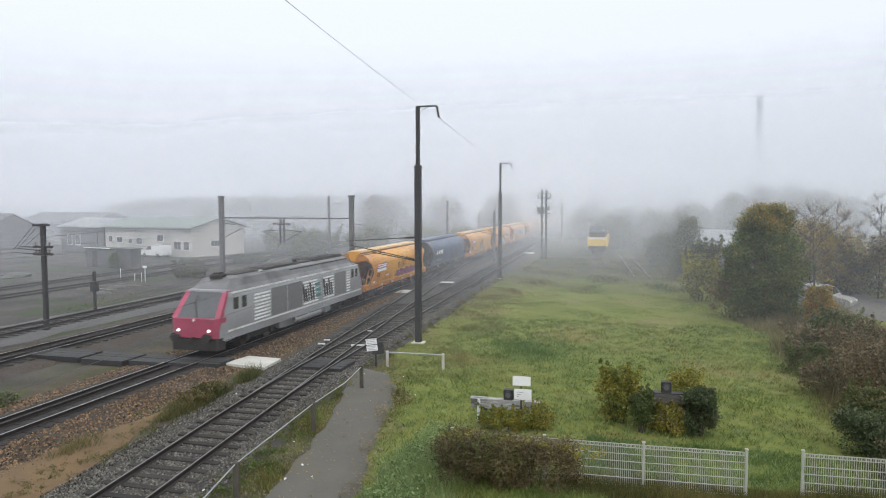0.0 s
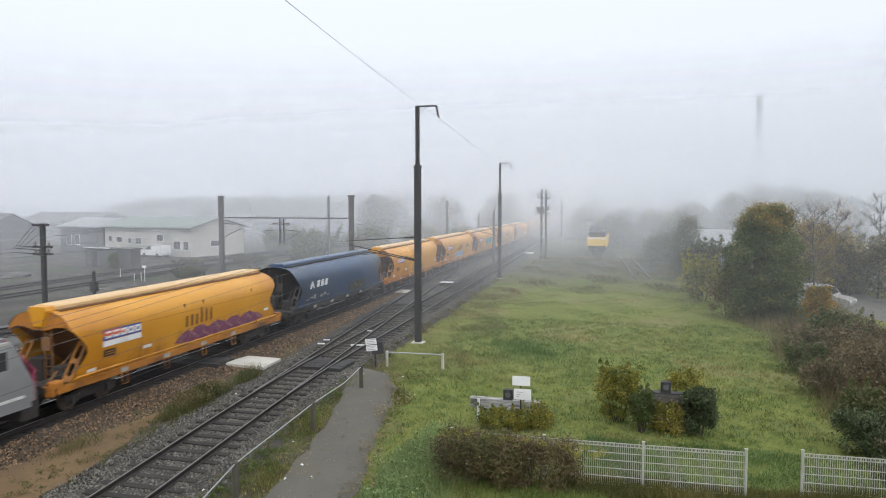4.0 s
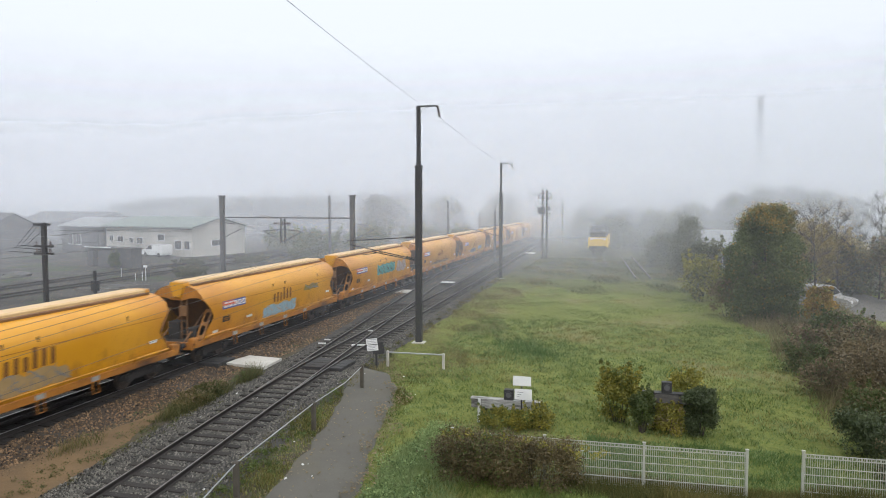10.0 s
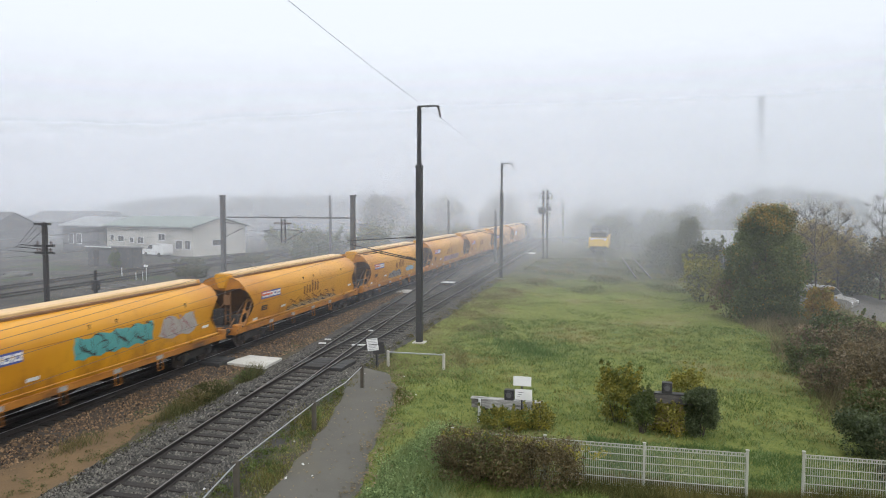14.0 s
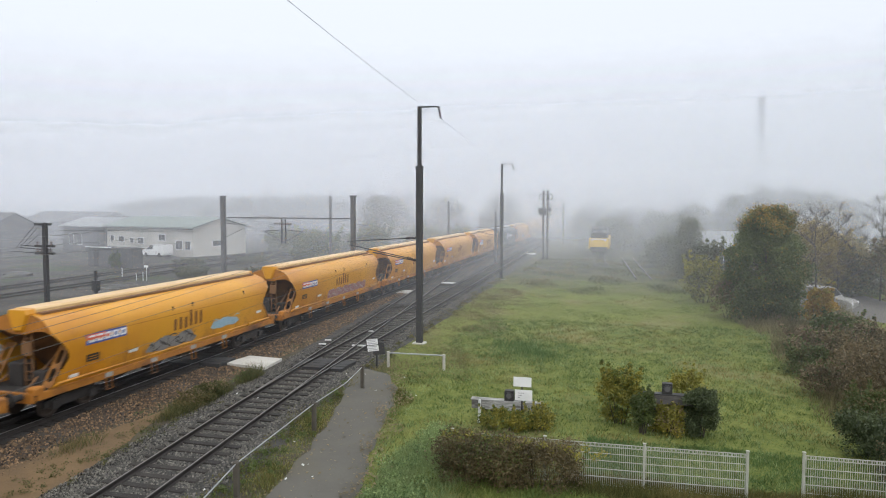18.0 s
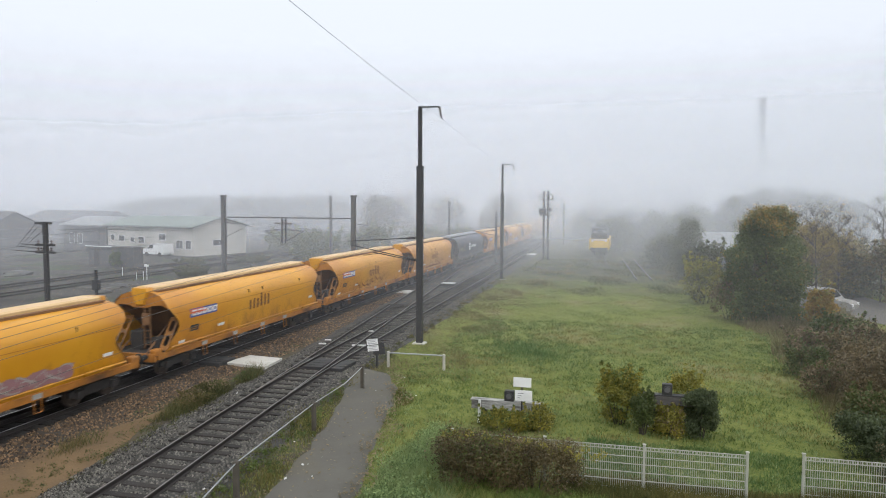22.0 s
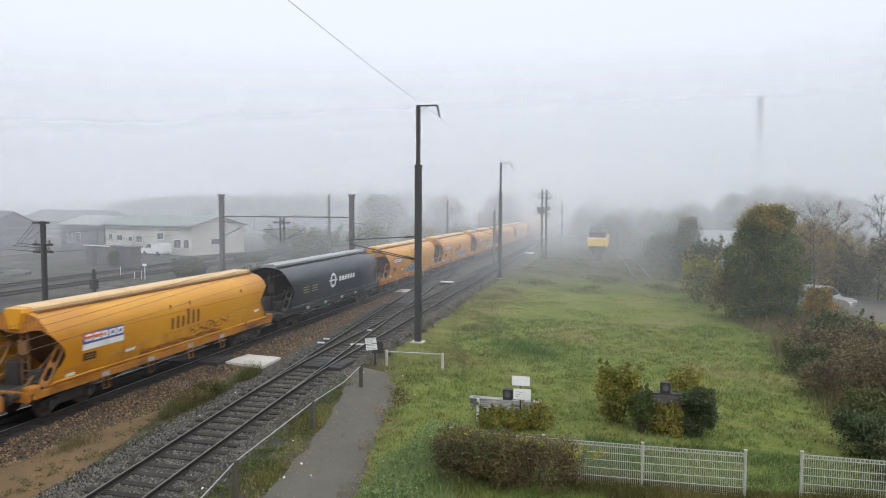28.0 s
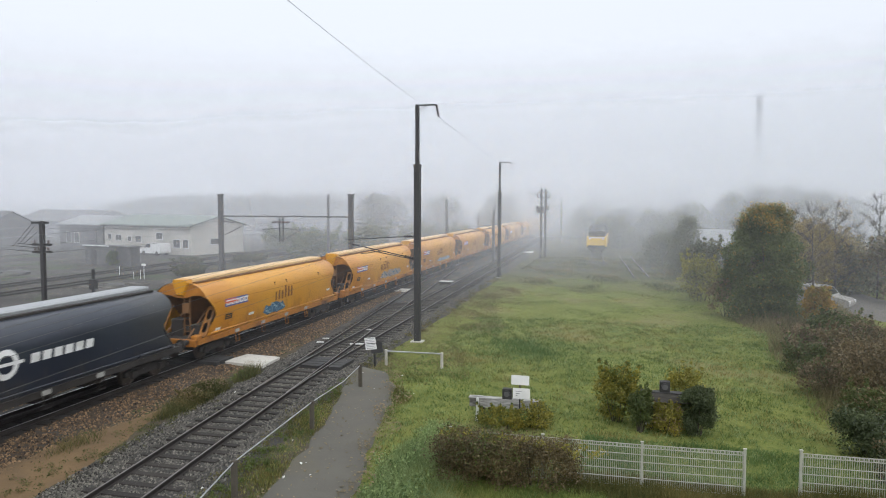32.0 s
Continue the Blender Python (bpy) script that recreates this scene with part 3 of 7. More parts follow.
def wheelset(parent, y, r=0.46, name="wheelset", roll=True):
    w = part(name, Geo().tube([(-0.95, 0, 0), (0.95, 0, 0)], 0.08, 10), M_UNDER, parent, at=pose(0, y, r))
    if roll:
        ROLLING.append((w, y, r))
    for s in (-1, 1):
        x = s * 0.7
        g = Geo()
        ring = lambda xx, rr: [(xx, rr * math.cos(a), rr * math.sin(a)) for a in (2 * math.pi * i / 20 for i in range(20))]
        g.loft([ring(x - s * 0.03, r + 0.025), ring(x, r + 0.02), ring(x + s * 0.10, r), ring(x + s * 0.11, r * 0.86), ring(x + s * 0.07, r * 0.8), ring(x + s * 0.07, r * 0.3), ring(x + s * 0.13, r * 0.25)], caps=True)
        part("wheel", g, M_WHEEL, w)
    return w


def bogie(parent, y, base=1.8, roll=True):
    b = part("bogie", Geo().box(-0.5, 0.5, y - 0.25, y + 0.25, 0.42, 0.72, 0.04), M_UNDER, parent)
    for s in (-1, 1):
        g = Geo().prism([(y - base / 2 - 0.45, 0.42), (y - base / 2 - 0.45, 0.62), (y - 0.5, 0.74), (y + 0.5, 0.74), (y + base / 2 + 0.45, 0.62), (y + base / 2 + 0.45, 0.42), (y + 0.45, 0.36), (y - 0.45, 0.36)], "x", s * 0.96 - 0.06, s * 0.96 + 0.06)
        part("side_frame", g, M_UNDER, b)
        for dy in (-base / 2, base / 2):
            part("axle_box", Geo().box(s * 1.06 - 0.09, s * 1.06 + 0.09, y + dy - 0.16, y + dy + 0.16, 0.33, 0.62, 0.03), M_UNDER, b)
    for dy in (-base / 2, base / 2):
        wheelset(parent, y + dy, roll=roll)


def buffers(parent, y, s, m=None):
    for x in (-0.88, 0.88):
        b = part("buffer", Geo().tube([(x, y, 1.04), (x, y + s * 0.42, 1.04)], 0.11, 10), m or M_UNDER, parent)
        part("buffer_head", Geo().tube([(x, y + s * 0.42, 1.04), (x, y + s * 0.47, 1.04)], 0.23, 14), M_UNDER, b)
    part("coupling", Geo().tube([(0, y - s * 0.1, 1.0), (0, y + s * 0.35, 0.98), (0, y + s * 0.5, 0.86)], 0.05, 6), M_UNDER, parent)


def skin_half(z):
    """Half width of the hopper body at a height."""
    pts = [(1.12, 1.30), (1.6, 1.385), (2.1, 1.44), (2.6, 1.465), (3.0, 1.42), (3.3, 1.26), (3.55, 0.98), (3.68, 0.62), (3.74, 0.0)]
    for (za, wa), (zb, wb) in zip(pts, pts[1:]):
        if z <= zb:
            return wa + (wb - wa) * (z - za) / (zb - za)
    return 0.0


SKIN_Z = [1.12, 1.35, 1.6, 1.85, 2.1, 2.35, 2.6, 2.8, 3.0, 3.15, 3.3, 3.43, 3.55, 3.62, 3.68, 3.72, 3.74]


def skin_end(z):
    """How far the body reaches from its middle, at a height: a waist under the hood."""
    pts = [(1.12, 7.85), (1.6, 7.4), (2.0, 6.98), (2.25, 6.9), (2.6, 7.2), (3.0, 7.6), (3.3, 7.68), (3.74, 7.62)]
    for (za, wa), (zb, wb) in zip(pts, pts[1:]):
        if z <= zb:
            return wa + (wb - wa) * (z - za) / (zb - za)
    return 7.62


def plate(parent, name, y0, y1, z0, z1, m, side=1, off=0.012, lean=0.0, label=""):
    """A flat marking that follows the wagon's side; lean: slant of its ends."""
    g = Geo()
    k = max(1, int((z1 - z0) / 0.2))
    rings = []
    for i in range(k + 1):
        z = z0 + (z1 - z0) * i / k
        x = side * (skin_half(z) + off)
        d = -lean * (z - z0)
        rings.append([(x, y0 + d, z), (x, y1 + d, z)])
    return part(name, g.loft(rings, closed=False), m, parent, label, recalc=False)


def hopper_meshes():
    d = {}
    g, rings = Geo(), []
    prof = [(-skin_half(z), z) for z in SKIN_Z] + [(skin_half(z), z) for z in reversed(SKIN_Z[:-1])]
    for t in (-1, -0.97, -0.5, 0, 0.5, 0.97, 1):
        rings.append([(x, t * skin_end(z), z) for x, z in prof])
    g.loft(rings, closed=False)
    d["shell"] = fixed(g.mesh("shell"), True)
    for nm, s in (("front", -1), ("rear", 1)):
        g = Geo()
        # hood lip, then the end wall that slopes in under it
        lip = [(x, s * skin_end(z), z) for x, z in prof if z >= 2.95]
        inn = [(x * 0.97, s * (skin_end(z) - 0.35), z - 0.12 if z > 3.2 else z) for x, z in prof if z >= 2.95]
        g.loft([lip, inn], closed=False)
        top, low = [p for p in inn], [(p[0] * 0.93, s * 5.2, 1.25) for p in inn]
        midr = [(p[0] * 0.97, s * 6.2, 2.2 + 0.15 * (p[2] - 3)) for p in inn]
        g.loft([top, midr, low], closed=False)
        d["end_" + nm] = fixed(g.mesh("end_wall"), False)
    return d


HOPPER = hopper_meshes()


def gusset(parent, x, s, m):
    """The pierced plate that carries the hood's corner."""
    k = 1 if x > 0 else -1
    x0, x1 = k * 0.98, k * 1.385          # inner and outer edge
    at = lambda u, xx, d=0.0: (xx, s * (6.80 + 0.90 * u + d), 2.50 - 1.30 * u)
    bar = lambda g, ua, ub, xa, xb: g.loft([[at(ua, xa), at(ua, xb), at(ub, xb), at(ub, xa)], [at(ua, xa, 0.07), at(ua, xb, 0.07), at(ub, xb, 0.07), at(ub, xa, 0.07)]], caps=True)
    p = part("gusset", bar(Geo(), 0.0, 1.0, x1 - k * 0.085, x1), m, parent, "plate with two rounded openings")
    part("gusset_edge", bar(Geo(), 0.0, 1.0, x0, x0 + k * 0.075), m, p)
    for u, h in ((0.0, 0.10), (0.45, 0.09), (0.88, 0.12)):
        g = bar(Geo(), u, u + h, x0 + k * 0.07, x1 - k * 0.08)
        for xa, q in ((x0 + k * 0.075, 1), (x1 - k * 0.085, -1)):     # rounded corners
            for side in ((u + h, 1), (u, -1)):
                if 0 < side[0] < 0.97:
                    pts = [at(side[0], xa), at(side[0], xa + q * k * 0.07), at(side[0] + side[1] * 0.05, xa)]
                    g.loft([pts, [(a, b + s * 0.07, c) for a, b, c in pts]], caps=True)
        part("gusset_web", g, m, p)


STENCIL = surface("worn pale stencil paint", (0.22, 0.215, 0.20), (0.46, 0.45, 0.42), 0.6, 6, 40, bump=0.05)
GRAFFITI = [surface("graffiti paint", c, tuple(0.7 * q for q in c), 0.55, 3, 20, bump=0) for c in
            ((0.11, 0.38, 0.36), (0.34, 0.50, 0.58), (0.20, 0.06, 0.13), (0.44, 0.40, 0.36), (0.36, 0.19, 0.20), (0.05, 0.15, 0.26), (0.30, 0.22, 0.05), (0.46, 0.31, 0.14), (0.045, 0.042, 0.04), (0.26, 0.25, 0.24), (0.075, 0.070, 0.055), (0.17, 0.19, 0.12))]


def scrawl(parent, y0, y1, z0, z1, fill, line, seed, blocky=False):
    """Spray-painted shapes that spell nothing: one ragged patch and a looping stroke over it."""
    r = random.Random(seed)
    n = max(8, int((y1 - y0) / 0.16))
    hgt = z1 - z0
    rings = []
    hump = r.uniform(2.0, 3.2)
    for i in range(n + 1):
        t = i / n
        y = y0 + (y1 - y0) * t
        end = min(1, 6 * t + 0.35, 6 * (1 - t) + 0.35)
        wave = abs(math.sin(hump * y + seed))
        if blocky:
            wave, end = round(wave * 2) / 2 * 0.5 + 0.5, 1.0
        zt = z0 + hgt * (0.72 + 0.28 * wave) * end + r.uniform(-0.03, 0.03)
        zb = z0 + hgt * (0.12 * abs(math.cos(hump * y * 1.3))) + (1 - end) * 0.3 * hgt
        rings.append([(skin_half(zb + (zt - zb) * k / 5) + 0.010, y + 0.05 * math.sin(k * 1.7 + i), zb + (zt - zb) * k / 5) for k in range(6)])
    a = parent
    if fill:
        a = part("graffiti", Geo().loft(rings, closed=False), fill, parent, "spray-painted graffiti", recalc=False)
    for lo, hi, ph in ((0.1, 0.62, 0.0), (0.3, 0.95, 1.9)):
        rib = []
        m = max(10, int((y1 - y0) / 0.09))
        for i in range(m + 1):
            t = i / m
            y = y0 + 0.15 + (y1 - y0 - 0.3) * t + 0.14 * math.sin(t * m * 0.9 + ph)
            z = z0 + hgt * (lo + (hi - lo) * (0.5 + 0.5 * math.sin(t * m * 0.55 + ph + seed)))
            rib.append([(skin_half(z) + 0.016, y, z), (skin_half(z + 0.05) + 0.016, y + 0.04, z + 0.05)])
        part("graffiti_stroke", Geo().loft(rib, closed=False), line, a, recalc=False)


def hopper(s_rear, paint="orange", tag=None, label="", double_logo=False, bars=True):
    """A bogie hopper wagon; s_rear: its rear end along the train."""
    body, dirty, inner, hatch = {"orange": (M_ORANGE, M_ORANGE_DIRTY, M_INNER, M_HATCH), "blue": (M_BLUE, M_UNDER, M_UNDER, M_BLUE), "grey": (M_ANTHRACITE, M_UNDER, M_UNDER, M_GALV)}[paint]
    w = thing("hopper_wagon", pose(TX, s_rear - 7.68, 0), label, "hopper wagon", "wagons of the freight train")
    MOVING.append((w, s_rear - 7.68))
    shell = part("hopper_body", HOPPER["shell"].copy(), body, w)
    for nm in ("front", "rear"):
        part("end_wall", HOPPER["end_" + nm].copy(), inner, w, "sloping end wall with recess shade in its colour")
    # roof hatch with its runner beams
    part("roof_hatch", Geo().loft([[(-0.46, y, 3.70), (-0.46, y, 3.84), (-0.38, y, 3.90), (0.38, y, 3.90), (0.46, y, 3.84), (0.46, y, 3.70)] for y in (-7.35, 7.35)], caps=True), hatch, w, "long roof loading hatch")
    # gutter beam whose brown holds the shadow line beside the hatch
    part("hatch_gutter", Geo().box(0.46, 0.68, -7.35, 7.35, 3.62, 3.745), inner, w)
    for s in (-1, 1):
        if paint == "orange":
            # crescent panel under the roof's end, in the darker orange, with the hatch's nose in its middle
            arc = [(x, z) for x, z in ((-skin_half(z), z) for z in SKIN_Z) if z > 2.95] + [(skin_half(z), z) for z in reversed(SKIN_Z[:-1]) if z > 2.95]
            low = [(1.05, 3.14), (0.6, 3.10), (0.3, 3.0), (-0.3, 3.0), (-0.6, 3.10), (-1.05, 3.14)]
            hp = part("hood_panel", Geo().prism([(x * 0.99, z - 0.01) for x, z in arc] + low, "y", min(s * 7.58, s * 7.63), max(s * 7.58, s * 7.63)), dirty, w, "upright orange end panel under the roof")
            part("hood_nose", Geo().loft([[(x, s * y, z) for x, z in ((-0.46 * k, 3.72), (-0.40 * k, 3.87), (0.40 * k, 3.87), (0.46 * k, 3.72), (0.20 * k, zb), (-0.20 * k, zb))] for y, k, zb in ((7.35, 1, 3.5), (7.62, 1, 3.06), (7.74, 0.82, 3.16))], caps=True), body, hp)
            part("hood_disc", Geo().tube([(0.22, s * 7.63, 3.42), (0.22, s * 7.655, 3.42)], 0.05, 10), M_WHITE_DULL, hp)
            for x in (-1.19, 1.19):
                part("corner_iron", Geo().box(x - 0.19, x + 0.19, min(s * 8.0, s * 8.45), max(s * 8.0, s * 8.45), 1.10, 1.34, 0.05), dirty, w)
        for x0, x1, top in ((-0.62, 0.0, 1.95), (0.45, 0.9, 1.7)):
            part("equipment_box", Geo().box(x0, x1, min(s * 6.95, s * 7.6), max(s * 6.95, s * 7.6), 1.12, top, 0.04), M_UNDER, w, "dark brake equipment box")
        part("end_ladder", Geo().box(0.05, 0.42, s * 7.6 - 0.02, s * 7.6 + 0.02, 2.25, 2.75).box(0.06, 0.11, s * 7.5 - 0.03, s * 7.5 + 0.03, 1.15, 3.3).box(0.36, 0.41, s * 7.5 - 0.03, s * 7.5 + 0.03, 1.15, 3.3), M_UNDER if paint != "orange" else M_INNER, w)
        # floor in underframe black: the recess shade is set by colour
        part("end_platform", Geo().box(-1.3, 1.3, min(s * 6.2, s * 8.35), max(s * 6.2, s * 8.35), 1.02, 1.12), M_UNDER, w)
        part("head_stock", Geo().box(-1.3, 1.3, min(s * 8.35, s * 8.5), max(s * 8.35, s * 8.5), 0.82, 1.16, 0.02), dirty, w)
        buffers(w, s * 8.5, s)
        bogie(w, s * 6.35, roll=s_rear < 330)
        for x in (-1.22, 1.22):
            gusset(w, x, s, M_GUSSET if paint == "orange" else M_UNDER)
        # braces, brake rigging and a rung ladder inside the open end
        for x in (-0.7, 0.7):
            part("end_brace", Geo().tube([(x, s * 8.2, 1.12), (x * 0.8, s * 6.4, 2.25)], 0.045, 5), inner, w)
        part("brake_cylinder", Geo().tube([(-0.5, s * 7.3, 1.32), (0.45, s * 7.3, 1.32)], 0.16, 10), M_UNDER, w)
        for i in range(6):
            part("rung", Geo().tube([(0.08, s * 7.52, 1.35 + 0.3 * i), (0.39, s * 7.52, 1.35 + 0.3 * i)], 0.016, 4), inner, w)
    # sill, handrail and step irons on both sides
    for sx in (-1, 1):
        part("side_sill", Geo().box(min(sx * 1.24, sx * 1.36), max(sx * 1.24, sx * 1.36), -8.3, 8.3, 0.88, 1.13, 0.02), dirty, w)
        part("side_rail", Geo().tube([(sx * 1.46, -7.3, 1.30), (sx * 1.46, 7.3, 1.30)], 0.03, 6), body, w)
        for y in (-4.9, -2.2, 0.6, 3.2):
            part("step_iron", Geo().tube([(sx * 1.36, y - 0.16, 0.95), (sx * 1.40, y - 0.16, 0.46), (sx * 1.40, y + 0.16, 0.46), (sx * 1.36, y + 0.16, 0.95)], 0.028, 5), dirty, w)
            part("step_plate", Geo().box(min(sx * 1.36, sx * 1.385), max(sx * 1.36, sx * 1.385), y - 0.2, y + 0.2, 0.93, 1.10), STENCIL, w, "pale stencil plate")
        for y0, y1 in ((5.3, 7.4), (-7.6, -5.4)):
            part("end_grab", Geo().tube([(sx * 1.40, y0, 1.22), (sx * 1.52, y0, 1.32), (sx * 1.52, y1, 1.32), (sx * 1.40, y1, 1.22)], 0.05, 6), body, w)
    # hoppers' funnels under the floor
    for y in (-3.6, -1.2, 1.2, 3.6):
        part("funnel", Geo().loft([[(-1.2, y - 1.15, 1.1), (1.2, y - 1.15, 1.1), (1.2, y + 1.15, 1.1), (-1.2, y + 1.15, 1.1)], [(-0.5, y - 0.3, 0.45), (0.5, y - 0.3, 0.45), (0.5, y + 0.3, 0.45), (-0.5, y + 0.3, 0.45)]], caps=True), M_UNDER, w)
    for z in ((2.72,) if paint == "orange" else ()):
        part("seam", Geo().loft([[(skin_half(z + q) + 0.006, -7.2, z + q), (skin_half(z + q) + 0.006, 7.2, z + q)] for q in (0, 0.025)], closed=False), dirty, w)
    if paint == "orange":
        lg = plate(w, "nameplate", -6.15, -3.95, 2.38, 2.78, LOGO_BLUE, label="nameplate: white and red shapes on blue")
        plate(lg, "nameplate_shadow", -6.12, -5.1, 2.56, 2.75, LOGO_RED, off=0.015)
        for i in range(5):
            y = -6.03 + i * 0.42
            plate(lg, "nameplate_shape", y, y + 0.35, 2.45, 2.71, M_WHITE, off=0.018, lean=-0.15)
            plate(lg, "nameplate_gap", y + 0.11, y + 0.25, 2.52, 2.64, LOGO_RED if i < 3 else LOGO_BLUE, off=0.021, lean=-0.15)
        if double_logo:
            plate(w, "second_plate", -6.15, -3.95, 2.14, 2.36, M_WHITE, label="white plate")
        dk = plate(w, "data_panel", -6.1, -5.45, 1.75, 2.02, M_INK, label="black data panel")
        for i in range(2):
            plate(dk, "data_line", -6.0, -5.55, 1.82 + 0.09 * i, 1.85 + 0.09 * i, M_ORANGE, off=0.016)
        for y, z, q in ((-3.8, 1.62, 0.55), (-6.9, 1.32, 0.45), (6.3, 1.72, 0.5)):
            plate(w, "white_marking", y, y + q, z, z + 0.13, M_WHITE)
        for i, hgt in enumerate((0.42, 0.46, 0.42, 0.68, 0.58, 0.56) if bars else ()):
            plate(w, "dark_bar", -0.90 + i * 0.385, -0.71 + i * 0.385, 2.02 + (0.04 if i > 2 else 0.0), 2.10 + hgt, SOOT)
        for y in (-0.9, 0.55, 5.0):
            part("roof_hook", Geo().box(1.385, 1.445, y - 0.018, y + 0.018, 2.92, 3.10), M_UNDER, w)
    if tag:
        scrawl(w, *tag)
    return w


LOGO_BLUE = surface("blue nameplate", (0.05, 0.075, 0.26), (0.07, 0.10, 0.32), 0.5, 4, 40, bump=0)
LOGO_RED = surface("red nameplate", (0.55, 0.10, 0.05), (0.62, 0.13, 0.07), 0.5, 4, 40, bump=0)
SOOT = surface("brown stencil paint", (0.13, 0.052, 0.014), (0.22, 0.090, 0.022), 0.7, 6, 30, bump=0)
OLIVE_INK = surface("faded olive stencil paint", (0.30, 0.29, 0.13), (0.40, 0.38, 0.2), 0.6, 4, 40, bump=0)


W0 = 67.2   # rear end of the first wagon at the start
ORDER = [
    ("orange", [(-1.6, 6.2, 1.22, 1.95, GRAFFITI[2], GRAFFITI[4], 1)], "orange hopper wagon with dark purple graffiti along the sill", True),
    ("blue", [(0.9, 4.1, 1.25, 1.95, GRAFFITI[10], GRAFFITI[11], 70, True)], "dark blue hopper wagon with white marks, sooty below", False),
    ("orange", [(-1.4, 2.0, 1.25, 2.05, GRAFFITI[7], GRAFFITI[9], 3)], "orange hopper wagon with a tan graffito in grey outline", False),
    ("orange", [(-2.0, 1.9, 1.25, 1.95, GRAFFITI[1], GRAFFITI[3], 4, True), (2.9, 5.0, 2.2, 2.6, GRAFFITI[6], GRAFFITI[9], 68)], "orange hopper wagon with a pale blue block of graffiti", False),
    ("orange", [(-1.7, 2.7, 1.8, 2.72, GRAFFITI[0], GRAFFITI[8], 6, True), (3.1, 5.9, 1.65, 2.7, GRAFFITI[3], GRAFFITI[4], 66)], "orange hopper wagon with turquoise and white graffiti", False),
    ("orange", [(-3.3, 4.2, 1.2, 1.62, GRAFFITI[7], GRAFFITI[8], 7), (-3.0, 4.0, 1.45, 1.95, None, SOOT, 17)], "orange hopper wagon with brown outlined scrawls along the sill", False),
    ("orange", [(-2.7, 0.9, 1.28, 1.92, GRAFFITI[9], GRAFFITI[8], 8), (2.0, 4.5, 1.5, 2.02, GRAFFITI[1], GRAFFITI[1], 67)], "orange hopper wagon with black and grey graffiti and a blue patch", False),
    ("orange", [(-2.2, 4.8, 1.25, 1.88, GRAFFITI[4], GRAFFITI[3], 9, True)], "orange hopper wagon with long faded mauve graffiti", False),
    ("orange", None, "clean yellow-orange hopper wagon with a blue nameplate", False),
    ("orange", [(-3.9, 0.0, 1.22, 1.75, None, SOOT, 10), (-0.6, 3.3, 1.4, 2.05, None, SOOT, 20)], "orange hopper wagon with thin brown scrawls", False),
    ("orange", [(-3.0, 3.2, 1.25, 1.5, SOOT, M_ORANGE_DIRTY, 11), (0.4, 3.6, 1.5, 1.95, None, SOOT, 21)], "orange hopper wagon with a white second plate and brown scrawls", True),
    ("grey", None, "anthracite hopper wagon with white lettering shapes and a pale hatch", False),
    ("orange", [(-2.2, 0.4, 1.3, 1.98, GRAFFITI[5], GRAFFITI[1], 13)], "orange hopper wagon with dark blue graffiti", False),
    ("orange", [(-0.8, 4.6, 1.3, 1.95, GRAFFITI[3], GRAFFITI[5], 14)], "orange hopper wagon with grey and white graffiti", False),
    ("orange", [(-0.5, 5.0, 1.3, 1.7, GRAFFITI[1], GRAFFITI[3], 15)], "orange hopper wagon with pale blue graffiti", False),
] + [("orange", None, "yellow-orange hopper wagon in the fog", False)] * 6
for k, (paint, tags, label, dbl) in enumerate(ORDER):
    w = hopper(W0 + WAGON * k, paint, None, label, dbl, k != 4)
    for tag in tags or ():
        scrawl(w, *tag)
    if paint == "blue":
        mk = part("white_mark", Geo().loft([[(skin_half(z) + 0.012, y, z) for y in (-5.45 - q, -5.45 + q)] for z, q in ((2.22, 0.36), (2.45, 0.22), (2.68, 0.05))], closed=False), M_WHITE, w, "white triangular mark", recalc=False)
        plate(mk, "mark_gap", -5.55, -5.35, 2.22, 2.36, M_BLUE, off=0.016)
        for i in range(3):
            plate(w, "letter_shape", -4.80 + i * 0.62, -4.38 + i * 0.62, 2.24, 2.66, M_WHITE, lean=-0.2)
        for i in range(7):
            plate(w, "data_line", -6.2 + i * 0.52, -5.82 + i * 0.52, 1.52 + 0.08 * (i % 2), 1.59 + 0.10 * (i % 3), STENCIL)
    if paint == "grey":
        disc = [(0.5 * math.cos(a), 0.5 * math.sin(a)) for a in (2 * math.pi * i / 20 for i in range(20))]
        ring = Geo().loft([[(skin_half(2.35 + b * q) + 0.013, -1.1 + a * q, 2.35 + b * q) for a, b in disc] for q in (0.62, 1.0)])
        em = part("emblem_ring", ring, M_WHITE, w, "white round emblem", recalc=False)
        plate(em, "emblem_bar", -1.8, -0.4, 2.30, 2.41, M_WHITE)
        for i in range(6):
            plate(w, "letter_shape", -0.12 + i * 0.5, 0.26 + i * 0.5, 2.2, 2.52, M_WHITE, lean=-0.1)
        for i in range(2):
            for j in range(3):
                plate(w, "data_line", -5.7 + i * 1.25, -4.85 + i * 1.25, 2.0 + j * 0.16, 2.05 + j * 0.16, OLIVE_INK)



# lighter than the other panes: sky reflection put into the base colour
M_WINDSCREEN = surface("windscreen grey with reflection in it", (0.055, 0.058, 0.061), (0.09, 0.094, 0.098), 0.12, 1, 5, bump=0)


